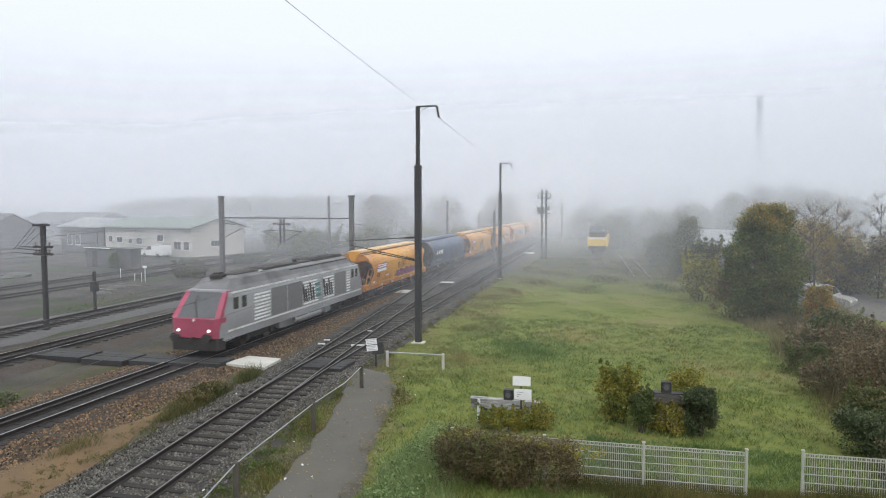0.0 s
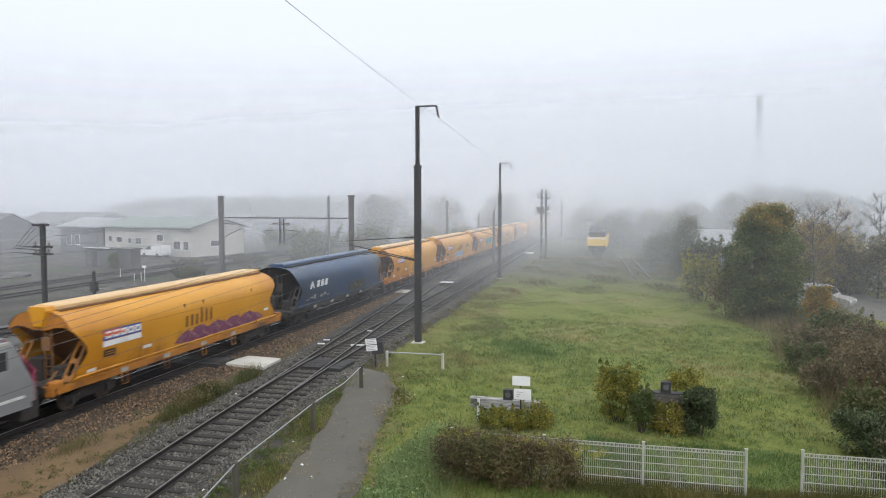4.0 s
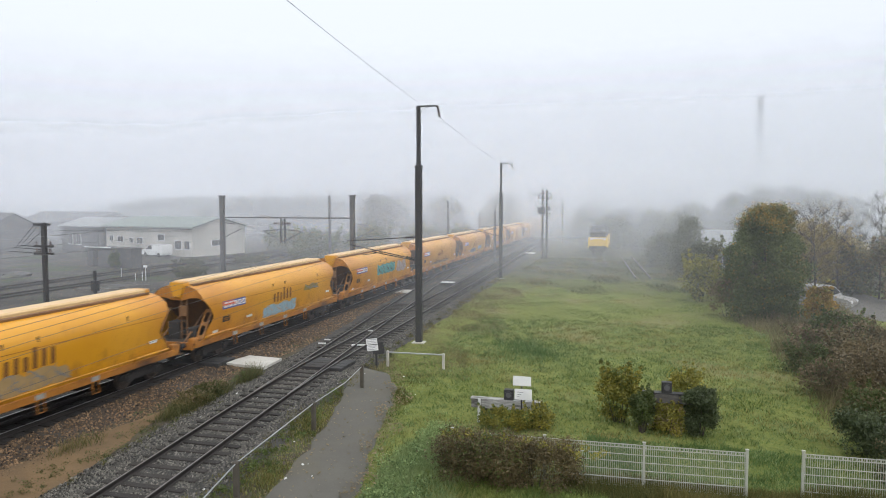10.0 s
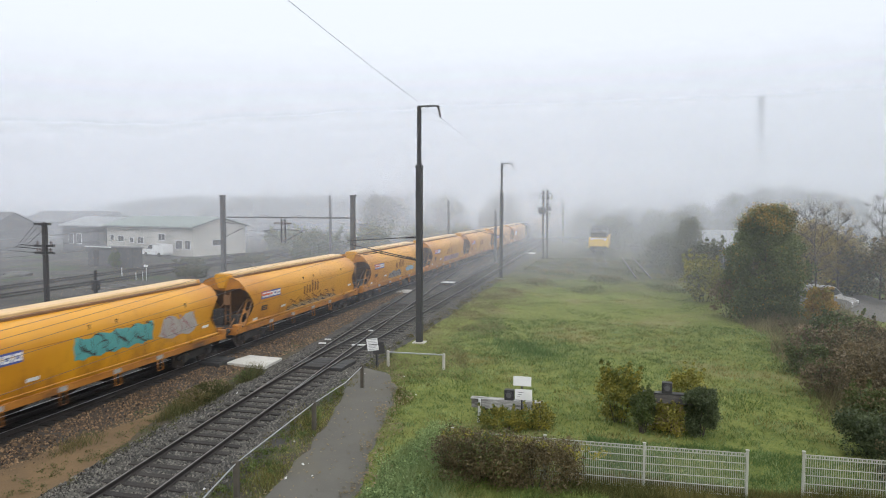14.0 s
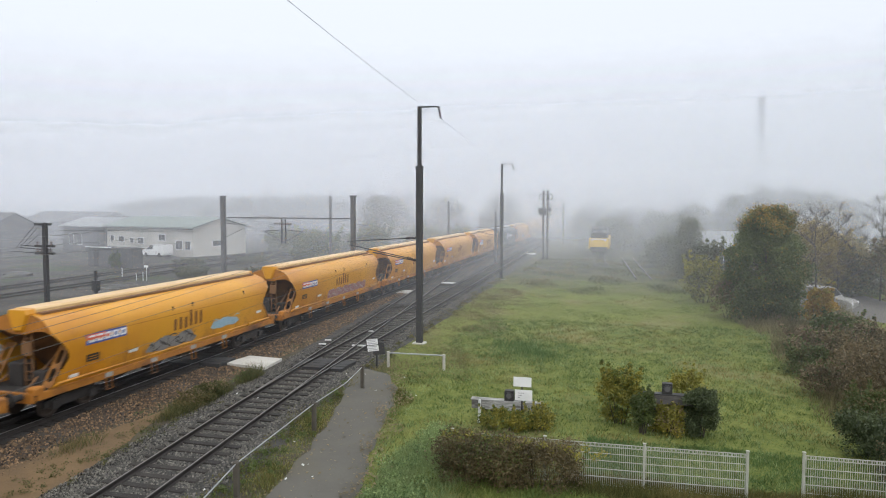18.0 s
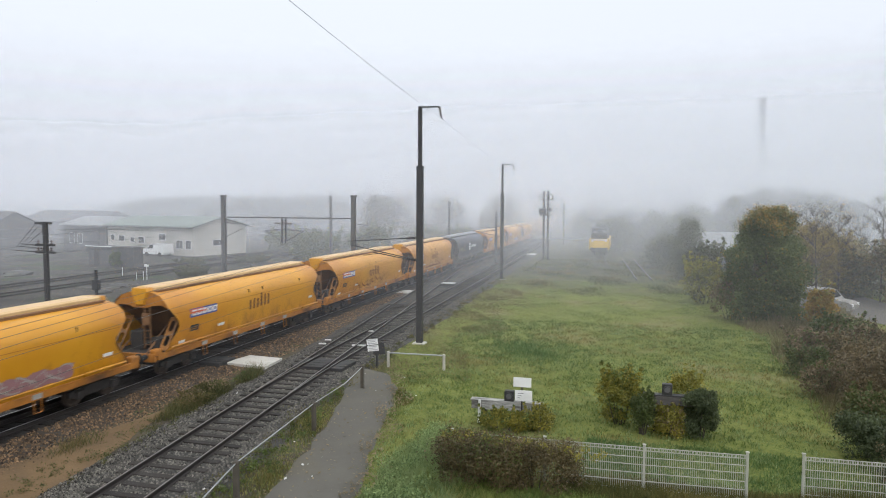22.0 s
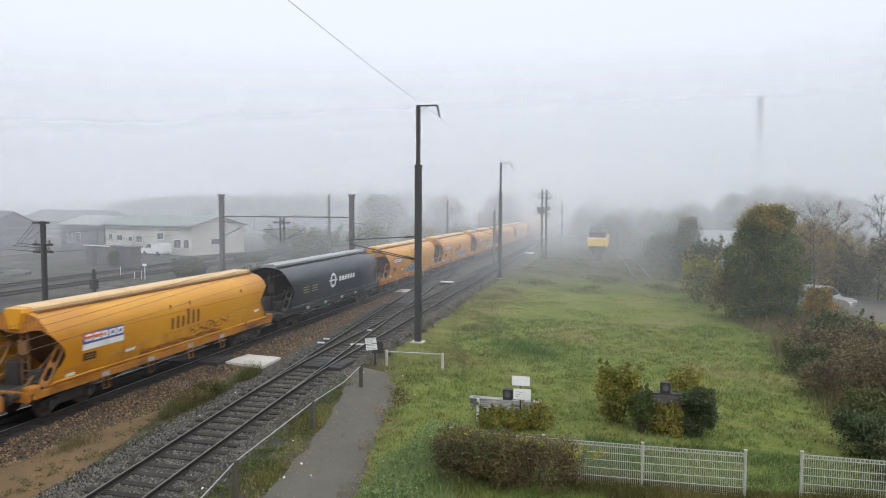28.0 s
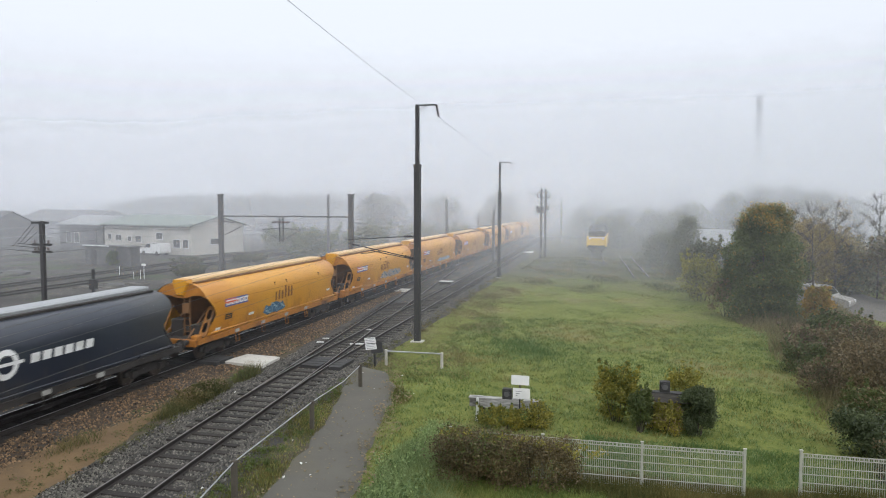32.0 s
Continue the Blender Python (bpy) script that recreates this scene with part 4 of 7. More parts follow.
def locomotive():
    """A six-axle-long diesel freight locomotive; its front is towards -y, local zero at the middle."""
    lo = thing("locomotive", pose(TX, 40.55, 0), "silver-grey diesel locomotive with magenta-pink front and white grilles", "locomotive")
    MOVING.append((lo, 40.55))
    E = 9.75      # half length of the body
    side = [(1.40, 0.95), (1.42, 1.4), (1.42, 2.9), (1.36, 3.12), (1.12, 3.34), (0.95, 3.72), (0.6, 3.80)]
    prof = [(-x, z) for x, z in side] + [(x, z) for x, z in reversed(side)]

    def end(z):
        """Reach of the nose at a height: upright below, raked at the windscreen."""
        return E if z < 1.9 else E - (z - 1.9) * 0.78
    body = [(a, b) for a, b in prof if b < 3.2]
    rings = [[(x * (0.93 if abs(t) == 1 else 1), t * (end(z) if abs(t) == 1 else E - 1.35), z) for x, z in body] for t in (-1, -0.999, 0.999, 1)]
    part("car_body", Geo().loft(rings, closed=False), M_LOCO, lo)
    top = [(a, b) for a, b in prof if b > 3.1]
    part("roof", Geo().loft([[(x * q, t * (E - e - (z - 3.1) * k), z) for x, z in top] for t, q, e, k in ((-1, 0.86, 1.0, 1.5), (-1, 1, 2.1, 0.6), (1, 1, 2.1, 0.6), (1, 0.86, 1.0, 1.5))], caps=True, closed=False), M_LOCO_ROOF, lo, "soot-stained roof")
    part("cantrail", Geo().box(1.36, 1.42, -E + 1.1, E - 1.1, 3.06, 3.14), M_WHITE_DULL, lo, "pale line under the roof edge")
    for s in (-1, 1):
        nose = [(-1.32, 0.95), (1.32, 0.95), (1.36, 1.95), (-1.36, 1.95)]
        part("nose", Geo().loft([[(x, s * (E - (0.55 if s < 0 else 0.10)), z) for x, z in nose], [(x * 0.97, s * E, z) for x, z in nose], [(x * 0.80, s * (E + 0.20), z * 0.96 + 0.06) for x, z in nose]], caps=True), M_PINK, lo, "magenta-pink nose" if s < 0 else "pink edge of the rear end")
        pil = lambda x0, x1: [(x0, s * (E + 0.03), 1.93), (x1, s * (E + 0.03), 1.93), (x1 * 0.86, s * (E - 1.02), 3.2), (x0 * 0.86, s * (E - 1.02), 3.2)]
        for x0, x1 in ((-1.36, -1.05), (1.05, 1.36)):
            part("windscreen_pillar", Geo().loft([pil(x0, x1), [(x, y - s * (0.3 if s < 0 else 0.06), z) for x, y, z in pil(x0, x1)]], caps=True), M_PINK, lo)
        part("windscreen", Geo().loft([pil(-1.05, 1.05), [(x, y - s * 0.2, z) for x, y, z in pil(-1.05, 1.05)]], caps=True), M_WINDSCREEN, lo, "raked grey windscreen")
        part("brow", Geo().box(-1.1, 1.1, min(s * (E - 1.5), s * (E - 0.96)), max(s * (E - 1.5), s * (E - 0.96)), 3.08, 3.24, 0.04), M_LOCO, lo)
        part("wiper", Geo().tube([(0.1, s * (E + 0.03), 2.0), (-0.35, s * (E - 0.42), 2.62), (-0.30, s * (E - 0.75), 3.05)], 0.02, 5), M_INK, lo)
        part("skirt", Geo().box(-1.3, 1.3, min(s * (E - 0.6), s * (E + 0.15)), max(s * (E - 0.6), s * (E + 0.15)), 0.35, 0.95, 0.06), M_UNDER, lo)
        buffers(lo, s * (E + 0.1), s)
        for x in (-0.86, 0.86):
            lamp = part("headlamp", Geo().tube([(x, s * (E + 0.19), 1.35), (x, s * (E + 0.25), 1.35)], 0.09, 12), M_WHITE_DULL, lo)
            if s < 0:
                part("lit_lens", Geo().tube([(x, s * (E + 0.25), 1.35), (x, s * (E + 0.262), 1.35)], 0.06, 12), M_LAMP, lamp, "lit white lens")
        part("upper_lamp", Geo().tube([(0, s * (E + 0.12), 1.86), (0, s * (E + 0.22), 1.86)], 0.07, 10), M_WHITE, lo)
        bogie(lo, s * 5.4, 2.6)
    for sx in (-1, 1):
        X = lambda a, b: (min(sx * a, sx * b), max(sx * a, sx * b))
        for y in (-8.35, -7.55, 7.55, 8.3):
            part("cab_window", Geo().box(*X(1.41, 1.43), y - 0.22, y + 0.22, 2.25, 2.85), M_GLASS_DARK, lo)
        for y0, y1, stripes in ((-6.6, -4.75, 1), (-4.6, -2.75, 0), (-2.6, -0.75, 0), (-0.65, 1.6, 1), (2.35, 4.15, 1), (4.35, 5.45, 0), (5.5, 6.2, 0), (6.35, 7.05, 1)):
            pn = part("side_panel", Geo().box(*X(1.40, 1.428), y0, y1, 1.32, 2.88), M_LOCO if stripes else M_LOCO_DARK, lo, "white slatted grille" if stripes else "dark grey mesh panel")
            if stripes:
                for i in range(8):
                    part("slat", Geo().box(*X(1.42, 1.455), y0 + 0.04, y1 - 0.04, 1.38 + i * 0.188, 1.47 + i * 0.188, 0.008), M_WHITE, pn)
        part("body_rail", Geo().box(*X(1.40, 1.44), -E + 0.6, E - 0.6, 1.18, 1.27), M_WHITE_DULL, lo)
        part("side_skirt", Geo().box(*X(1.30, 1.40), -E + 0.3, E - 0.3, 0.80, 1.18), M_LOCO, lo)
    # lettering drawn as plain slanted shapes
    for i in range(3):
        z = 1.62 + i * 0.36
        part("letter_shape", Geo().prism([(1.25 - i * 0.07, z), (2.0 - i * 0.07, z), (1.96 - i * 0.07, z + 0.22), (1.21 - i * 0.07, z + 0.22)], "x", 1.456, 1.463), M_TEAL, lo, "teal slanted bar")
    for y, wd, m in ((-0.55, 0.55, M_INK), (0.12, 0.18, M_INK), (0.42, 0.62, M_INK), (2.5, 0.68, M_INK), (3.3, 0.6, M_INK)):
        part("letter_shape", Geo().prism([(y, 1.55), (y + wd * 0.42, 1.55), (y + wd * 0.42 - 0.22, 2.66), (y - 0.22, 2.66)], "x", 1.456, 1.463), m, lo)
        part("letter_shape", Geo().prism([(y + wd * 0.56, 1.55), (y + wd, 1.55), (y + wd - 0.16, 2.36), (y + wd * 0.56 - 0.16, 2.36)], "x", 1.456, 1.463), m, lo)
    part("fuel_tank", Geo().box(-1.15, 1.15, -2.6, 2.6, 0.32, 0.85, 0.08), M_LOCO_DARK, lo)
    part("air_tank", Geo().tube([(1.22, -1.6, 0.62), (1.22, 2.2, 0.62)], 0.17, 10), M_GALV, lo)
    part("roof_unit", Geo().box(-0.34, 0.34, -8.0, -7.35, 3.72, 3.95, 0.05).box(-0.2, 0.2, -7.9, -7.5, 3.9, 4.05, 0.03), M_UNDER, lo, "black roof fan housing")
    strip = [(-6.6, 0.42, 3.84), (-5.2, 0.5, 3.87), (-3.7, 0.5, 3.86), (-3.6, 0.62, 3.93), (0.4, 0.62, 3.93), (0.5, 0.5, 3.87), (2.7, 0.5, 3.88), (2.8, 0.64, 3.97), (7.3, 0.64, 3.97), (7.9, 0.5, 3.86)]
    part("roof_strip", Geo().loft([[(-w, y, 3.70), (-w * 0.9, y, z), (w * 0.9, y, z), (w, y, 3.70)] for y, w, z in strip], caps=True), M_UNDER, lo, "long sooty black strip along the roof")
    for i in range(7):
        part("roof_vent", Geo().box(-0.42, 0.42, 3.1 + i * 0.6, 3.5 + i * 0.6, 3.96, 4.01, 0.01), M_STEEL_DARK, lo)
    part("roof_edge", Geo().box(0.97, 1.02, -1.5, 7.4, 3.60, 3.66), M_UNDER, lo, "dark line along the roof")
    part("roof_horn", Geo().tube([(0.62, -4.6, 3.82), (0.62, -4.25, 3.86)], 0.06, 8), M_WHITE_DULL, lo)
    for y0, y1 in ((-3.6, -2.7), (-1.2, 0.2), (0.4, 2.4), (2.8, 3.7)):
        part("equipment_box", Geo().box(1.10, 1.36, y0, y1, 0.42, 0.82, 0.03), M_LOCO_DARK, lo, "grey box under the frame")
    part("exhaust", Geo().tube([(0, 1.2, 3.8), (0, 1.2, 4.1)], 0.16, 10), M_UNDER, lo)
    return lo


locomotive()


# ---- masts, wires and lineside things ----
def insulator(g, p0, p1, n=5, r=0.09):
    p0, p1 = Vector(p0), Vector(p1)
    for i in range(n):
        a, b = p0.lerp(p1, i / n), p0.lerp(p1, (i + 0.55) / n)
        g.tube([a, b], r, 8, r * 0.55)
    g.tube([p0, p1], 0.02, 5)
    return g


def feeder_mast(x, y, h, step, w=0.34, arm=1.1):
    """A tall steel mast in two lengths with a bracket and a string insulator on top."""
    m = thing("feeder_mast", pose(x, y, GZ), "tall dark two-part steel mast with an insulator bracket", "mast", "feeder masts")
    part("lower_mast", Geo().box(-w / 2, w / 2, -w / 2, w / 2, 0, step, 0.02), M_STEEL_DARK, m)
    part("upper_mast", Geo().box(-w * 0.3, w * 0.3, -w * 0.3, w * 0.3, step - 0.3, h, 0.015), M_STEEL_DARK, m)
    part("collar", Geo().box(-w * 0.58, w * 0.58, -w * 0.58, w * 0.58, step - 0.12, step + 0.05, 0.02), M_STEEL_DARK, m)
    part("bracket", Geo().box(-0.1, arm, -0.04, 0.04, h - 0.08, h).tube([(0, 0, h - 0.5), (arm * 0.5, 0, h - 0.06)], 0.02, 5), M_STEEL_DARK, m)
    part("insulator", insulator(Geo(), (arm, 0, h - 0.08), (arm + 0.13, 0, h - 0.72), 6), M_PORCELAIN, m, "string insulator")
    part("footing", Geo().box(-0.35, 0.35, -0.35, 0.35, -0.3, 0.06, 0.03), M_CONCRETE, m, "concrete footing")
    return m


ma = feeder_mast(-11.35, 38.3, 13.35, 10.0)
mb = feeder_mast(-12.8, 73.5, 12.15, 9.0)
feeder_mast(-7.6, -0.5, 13.9, 9.8)
# registration arms of mast A over the siding
for z0, z1, x1 in ((6.03, 5.75, -4.35), (4.72, 5.55, -4.2), (4.66, 5.15, -2.8)):
    part("cantilever", Geo().tube([(0, 0, z0), (x1, 0, z1)], 0.03, 6), M_STEEL_DARK, ma)
part("arm_insulator", insulator(Geo(), (-0.15, 0, 6.02), (-0.85, 0, 5.98), 5), M_PORCELAIN, ma)
part("arm_insulator", insulator(Geo(), (-0.15, 0, 4.72), (-0.8, 0, 4.88), 5, 0.1), M_PORCELAIN, ma)
part("steady_arm", Geo().tube([(-2.0, 0, 5.15), (-3.4, 0, 4.95)], 0.02, 5), M_STEEL_DARK, ma)
for z0, z1, x1 in ((5.6, 5.4, -3.4), (4.5, 5.2, -3.2)):
    part("cantilever", Geo().tube([(0, 0, z0), (x1, 0, z1)], 0.03, 6), M_STEEL_DARK, mb)

# double mast with transformers
mc = thing("transformer_mast", pose(-11.4, 101.9, GZ), "paired grey masts carrying switchgear boxes", "mast")
for dx in (-0.30, 0.30):
    part("post", Geo().box(dx - 0.15, dx + 0.15, -0.15, 0.17, 0, 9.9, 0.02), M_STEEL_DARK, mc)
part("platform", Geo().box(-0.9, 0.9, -0.3, 0.3, 6.4, 6.55), M_STEEL_DARK, mc)
part("switch_box", Geo().box(-1.0, 0.1, -0.35, 0.3, 6.55, 7.4, 0.05), M_STEEL_DARK, mc)
part("switch_box", Geo().box(0.2, 0.85, -0.3, 0.3, 6.9, 7.5, 0.05), M_STEEL_DARK, mc)
part("crossbar", Geo().box(-1.0, 1.0, -0.06, 0.06, 8.6, 8.75).box(-0.9, 0.9, -0.06, 0.06, 9.3, 9.42), M_STEEL_DARK, mc)
for dx in (-0.9, -0.4, 0.4, 0.9):
    part("insulator", insulator(Geo(), (dx, 0, 8.75), (dx, 0, 9.25), 3, 0.12), M_PORCELAIN, mc)
part("side_arm", Geo().tube([(-0.6, 0, 9.0), (-2.6, 0, 9.4)], 0.05, 5), M_STEEL_DARK, mc)


def catenary_mast(x, y, h, arm, label="grey steel line mast with a bracket arm"):
    m = thing("catenary_mast", pose(x, y, GZ), label, "mast", "line masts")
    part("post", Geo().box(-0.16, 0.16, -0.16, 0.16, 0, h, 0.02), M_STEEL_GREY, m)
    if arm:
        part("top_arm", Geo().tube([(0, 0, h - 1.2), (arm, 0, h - 0.9)], 0.045, 6), M_STEEL_GREY, m)
        part("lower_arm", Geo().tube([(0, 0, h - 2.6), (arm * 0.9, 0, h - 1.1)], 0.045, 6), M_STEEL_GREY, m)
    return m


catenary_mast(-12.4, 142.5, 8.2, -2.6)
catenary_mast(-24.2, 96, 8.3, 2.6)
catenary_mast(-24.2, 118, 6.4, 2.6)
catenary_mast(-24.2, 150, 8.2, 2.6)
catenary_mast(-17.0, 93, 6.9, -2.8)
catenary_mast(-42, 96, 9.0, 2.5)

# portal over the two yard tracks
gy, xl, xr = 60.4, -37.5, -24.2
portal = thing("catenary_portal", pose(0, gy, GZ), "grey steel portal with a hanging bracket between two posts", "portal")
for x in (xl, xr):
    part("post", Geo().box(x - 0.2, x + 0.2, -0.2, 0.2, 0, 8.6, 0.03), M_STEEL_GREY, portal)
    part("post_cap", Geo().box(x - 0.28, x + 0.28, -0.24, 0.24, 8.55, 8.68), M_STEEL_GREY, portal)
part("beam", Geo().box(xl, xr, -0.05, 0.05, 6.52, 6.64), M_STEEL_GREY, portal)
for k, x in enumerate((-33.2, -29.3)):
    part("knee", Geo().tube([(x, 0, 6.85), (x + (0.9 if k == 0 else -0.9), 0, 6.6)], 0.04, 5).tube([(x, 0, 6.85), (x, 0, 6.6)], 0.03, 5), M_STEEL_GREY, portal)
hx = -31.15
part("hanger", Geo().box(hx - 0.26, hx - 0.14, -0.06, 0.06, 4.2, 6.52).box(hx + 0.14, hx + 0.26, -0.06, 0.06, 4.2, 6.52), M_STEEL_DARK, portal)
for i in range(6):
    part("brace", Geo().tube([(hx - 0.18, 0, 4.3 + i * 0.36), (hx + 0.18, 0, 4.6 + i * 0.36)], 0.035, 4), M_STEEL_DARK, portal)
for s in (-1, 1):
    part("hanger_arm", Geo().tube([(hx, 0, 6.0), (hx + s * 0.9, 0, 6.05)], 0.05, 5).tube([(hx, 0, 4.3), (hx + s * 1.9, 0, 5.3)], 0.04, 5).tube([(hx, 0, 5.5), (hx + s * 2.0, 0, 5.35)], 0.04, 5), M_STEEL_DARK, portal)
part("insulator", insulator(Geo(), (hx - 0.9, 0, 6.05), (hx + 0.9, 0, 6.05), 8, 0.13), M_PORCELAIN, portal)
for x, s in ((xl, 1), (xr, 1)):
    part("post_arm", Geo().tube([(x, 0, 4.6), (x + s * 2.2, 0, 5.6)], 0.03, 5).tube([(x, 0, 6.1), (x + s * 1.5, 0, 5.95)], 0.035, 5), M_STEEL_GREY, portal)

# mast with crossarms beside the second yard track
pl = thing("catenary_mast", pose(-34.8, 36.1, GZ), "weathered grey mast with crossarms, insulators and stay wires", "mast", "line masts")
part("post", Geo().box(-0.125, 0.125, -0.125, 0.125, 0, 6.72, 0.02), M_STEEL_DARK, pl)
part("crossarm", Geo().box(-0.75, 0.45, -0.06, 0.06, 6.55, 6.68), M_STEEL_DARK, pl)
for z in (4.75, 5.2):
    part("crossarm", Geo().box(-0.75, 0.65, -0.07, 0.07, z, z + 0.13), M_STEEL_DARK, pl)
for dx, z in ((-0.55, 4.95), (-0.3, 4.95), (0.4, 4.95), (-0.55, 5.38), (0.45, 5.38)):
    part("insulator", insulator(Geo(), (dx, 0, z - 0.05), (dx, 0, z + 0.2), 2, 0.11), M_PORCELAIN, pl)
for dx, z0, z1 in ((-0.7, 6.6, 5.1), (-0.35, 6.6, 5.15), (0.0, 6.3, 5.2)):
    part("stay", Geo().tube([(dx, 0, z0), (dx - 1.55, 0, z1)], 0.016, 4), M_STEEL_DARK, pl)
for z, d in ((4.8, -2.7), (5.2, -1.9), (5.05, -2.3)):
    part("cantilever", Geo().tube([(0, 0, z), (d, 0, z + 0.12)], 0.025, 5), M_STEEL_DARK, pl)

sg = thing("shunt_signal", pose(-38.0, 44.0, GZ), "small dark signal box on a post", "signal")
part("post", Geo().box(-0.09, 0.09, -0.09, 0.09, 0, 2.95, 0.01), M_STEEL_DARK, sg)
part("box", Geo().box(-0.24, 0.24, -0.2, 0.2, 1.46, 2.22, 0.03), M_STEEL_DARK, sg)


def wire(name, pts, r, label, sag=0.0, material=None):
    fine = []
    for (a, b) in zip(pts, pts[1:]):
        for i in range(8):
            t = i / 8
            p = Vector(a).lerp(Vector(b), t)
            p.z -= sag * 4 * t * (1 - t)
            fine.append(p)
    fine.append(Vector(pts[-1]))
    return solid(name, Geo().tube(fine, r, 4), material or M_WIRE, label, "wire", kind="")


wire("feeder_wire", [(-6.4, -0.5, 12.95), (-10.1, 38.3, 12.35), (-11.55, 73.5, 11.15), (-12.0, 102, 9.3)], 0.008, "bare feeder wire hung from tall masts", sag=0.25)
wire("contact_wire", [(-9.0, 3.5, 4.53), (-13.04, 38.3, 4.58), (-15.2, 73.5, 4.75), (-17.4, 100, 4.85), (-20.6, 150, 4.9)], 0.0045, "contact wire over the siding")
wire("contact_wire", [(-8.7, 3.5, 5.12), (-14.23, 38.3, 5.04), (-16.0, 73.5, 5.0), (-17.6, 100, 4.95)], 0.0045, "second contact wire over the siding")
for za, zb in ((5.3, 5.42), (5.48, 5.5), (5.62, 5.62)):
    wire("messenger_wire", [(-8.4, 3.5, za), (-15.72, 38.3, zb), (-16.1, 73.5, zb - 0.1), (-17.5, 100, zb + 0.3)], 0.0045, "messenger wire over the siding", sag=0.06)
for cx, zz in ((-29.8, 4.9), (-36.2, 4.9)):
    wire("contact_wire", [(cx, -20, zz), (cx, 36, zz), (cx, 60.4, zz), (cx, 150, zz)], 0.009, "contact wire over a yard track")
    wire("messenger_wire", [(cx, -20, zz + 1.1), (cx, 36, zz + 1.1), (cx, 60.4, zz + 1.1), (cx, 150, zz + 1.1)], 0.009, "messenger wire over a yard track", sag=0.4)

# path bollards with their sloping pipe rail
posts = [(-9.95, 16.45), (-10.38, 22.2), (-10.8, 27.9)]
for x, y in posts:
    b = thing("bollard", pose(x, y, GZ), "dark square timber post beside the footpath", "post", "path posts")
    part("post", Geo().box(-0.07, 0.07, -0.07, 0.07, 0, 1.02, 0.02), M_POST, b)
    part("post_cap", Geo().box(-0.08, 0.08, -0.08, 0.08, 1.0, 1.06, 0.02), M_POST, b)
solid("handrail", Geo().tube([(-9.23, 12.91, 0.70), (-9.95, 16.45, 0.72), (-10.38, 22.2, 0.72), (-10.62, 25.6, 0.58), (-10.8, 27.9, 0.70)], 0.019, 6), M_GALV, "thin galvanised pipe rail fixed along dark posts", "handrail")

bar = thing("low_barrier", pose(0, 0, GZ), "low white pipe barrier with two concrete posts", "barrier")
for x in (-11.15, -8.35):
    part("post", Geo().box(x - 0.06, x + 0.06, 32.22, 32.34, 0, 0.78, 0.02), M_CONCRETE, bar)
part("crossbar", Geo().tube([(-11.2, 32.28, 0.70), (-8.3, 32.28, 0.72)], 0.035, 6), M_GALV, bar)

sp = thing("warning_sign", pose(-11.6, 31.9, GZ), "two white lettered panels on a dark post by the path", "sign")
part("post", Geo().box(-0.04, 0.04, -0.04, 0.04, 0, 1.2), M_STEEL_DARK, sp)
part("backing", Geo().box(-0.05, 0.55, -0.08, -0.05, 0.66, 1.22), M_STEEL_DARK, sp, at=pose(0, 0, 0, 0, -8, 0))
for z in (0.98, 1.29):
    pn = part("panel", Geo().box(-0.30, 0.26, -0.10, -0.08, z - 0.13, z + 0.14), M_WHITE, sp, at=pose(0, 0, 0, 0, -8, 0))
    for i in range(3):
        part("text_bar", Geo().box(-0.25, 0.2 - 0.08 * (i % 2), -0.104, -0.10, z - 0.08 + i * 0.08, z - 0.05 + i * 0.08), M_GALV, pn)


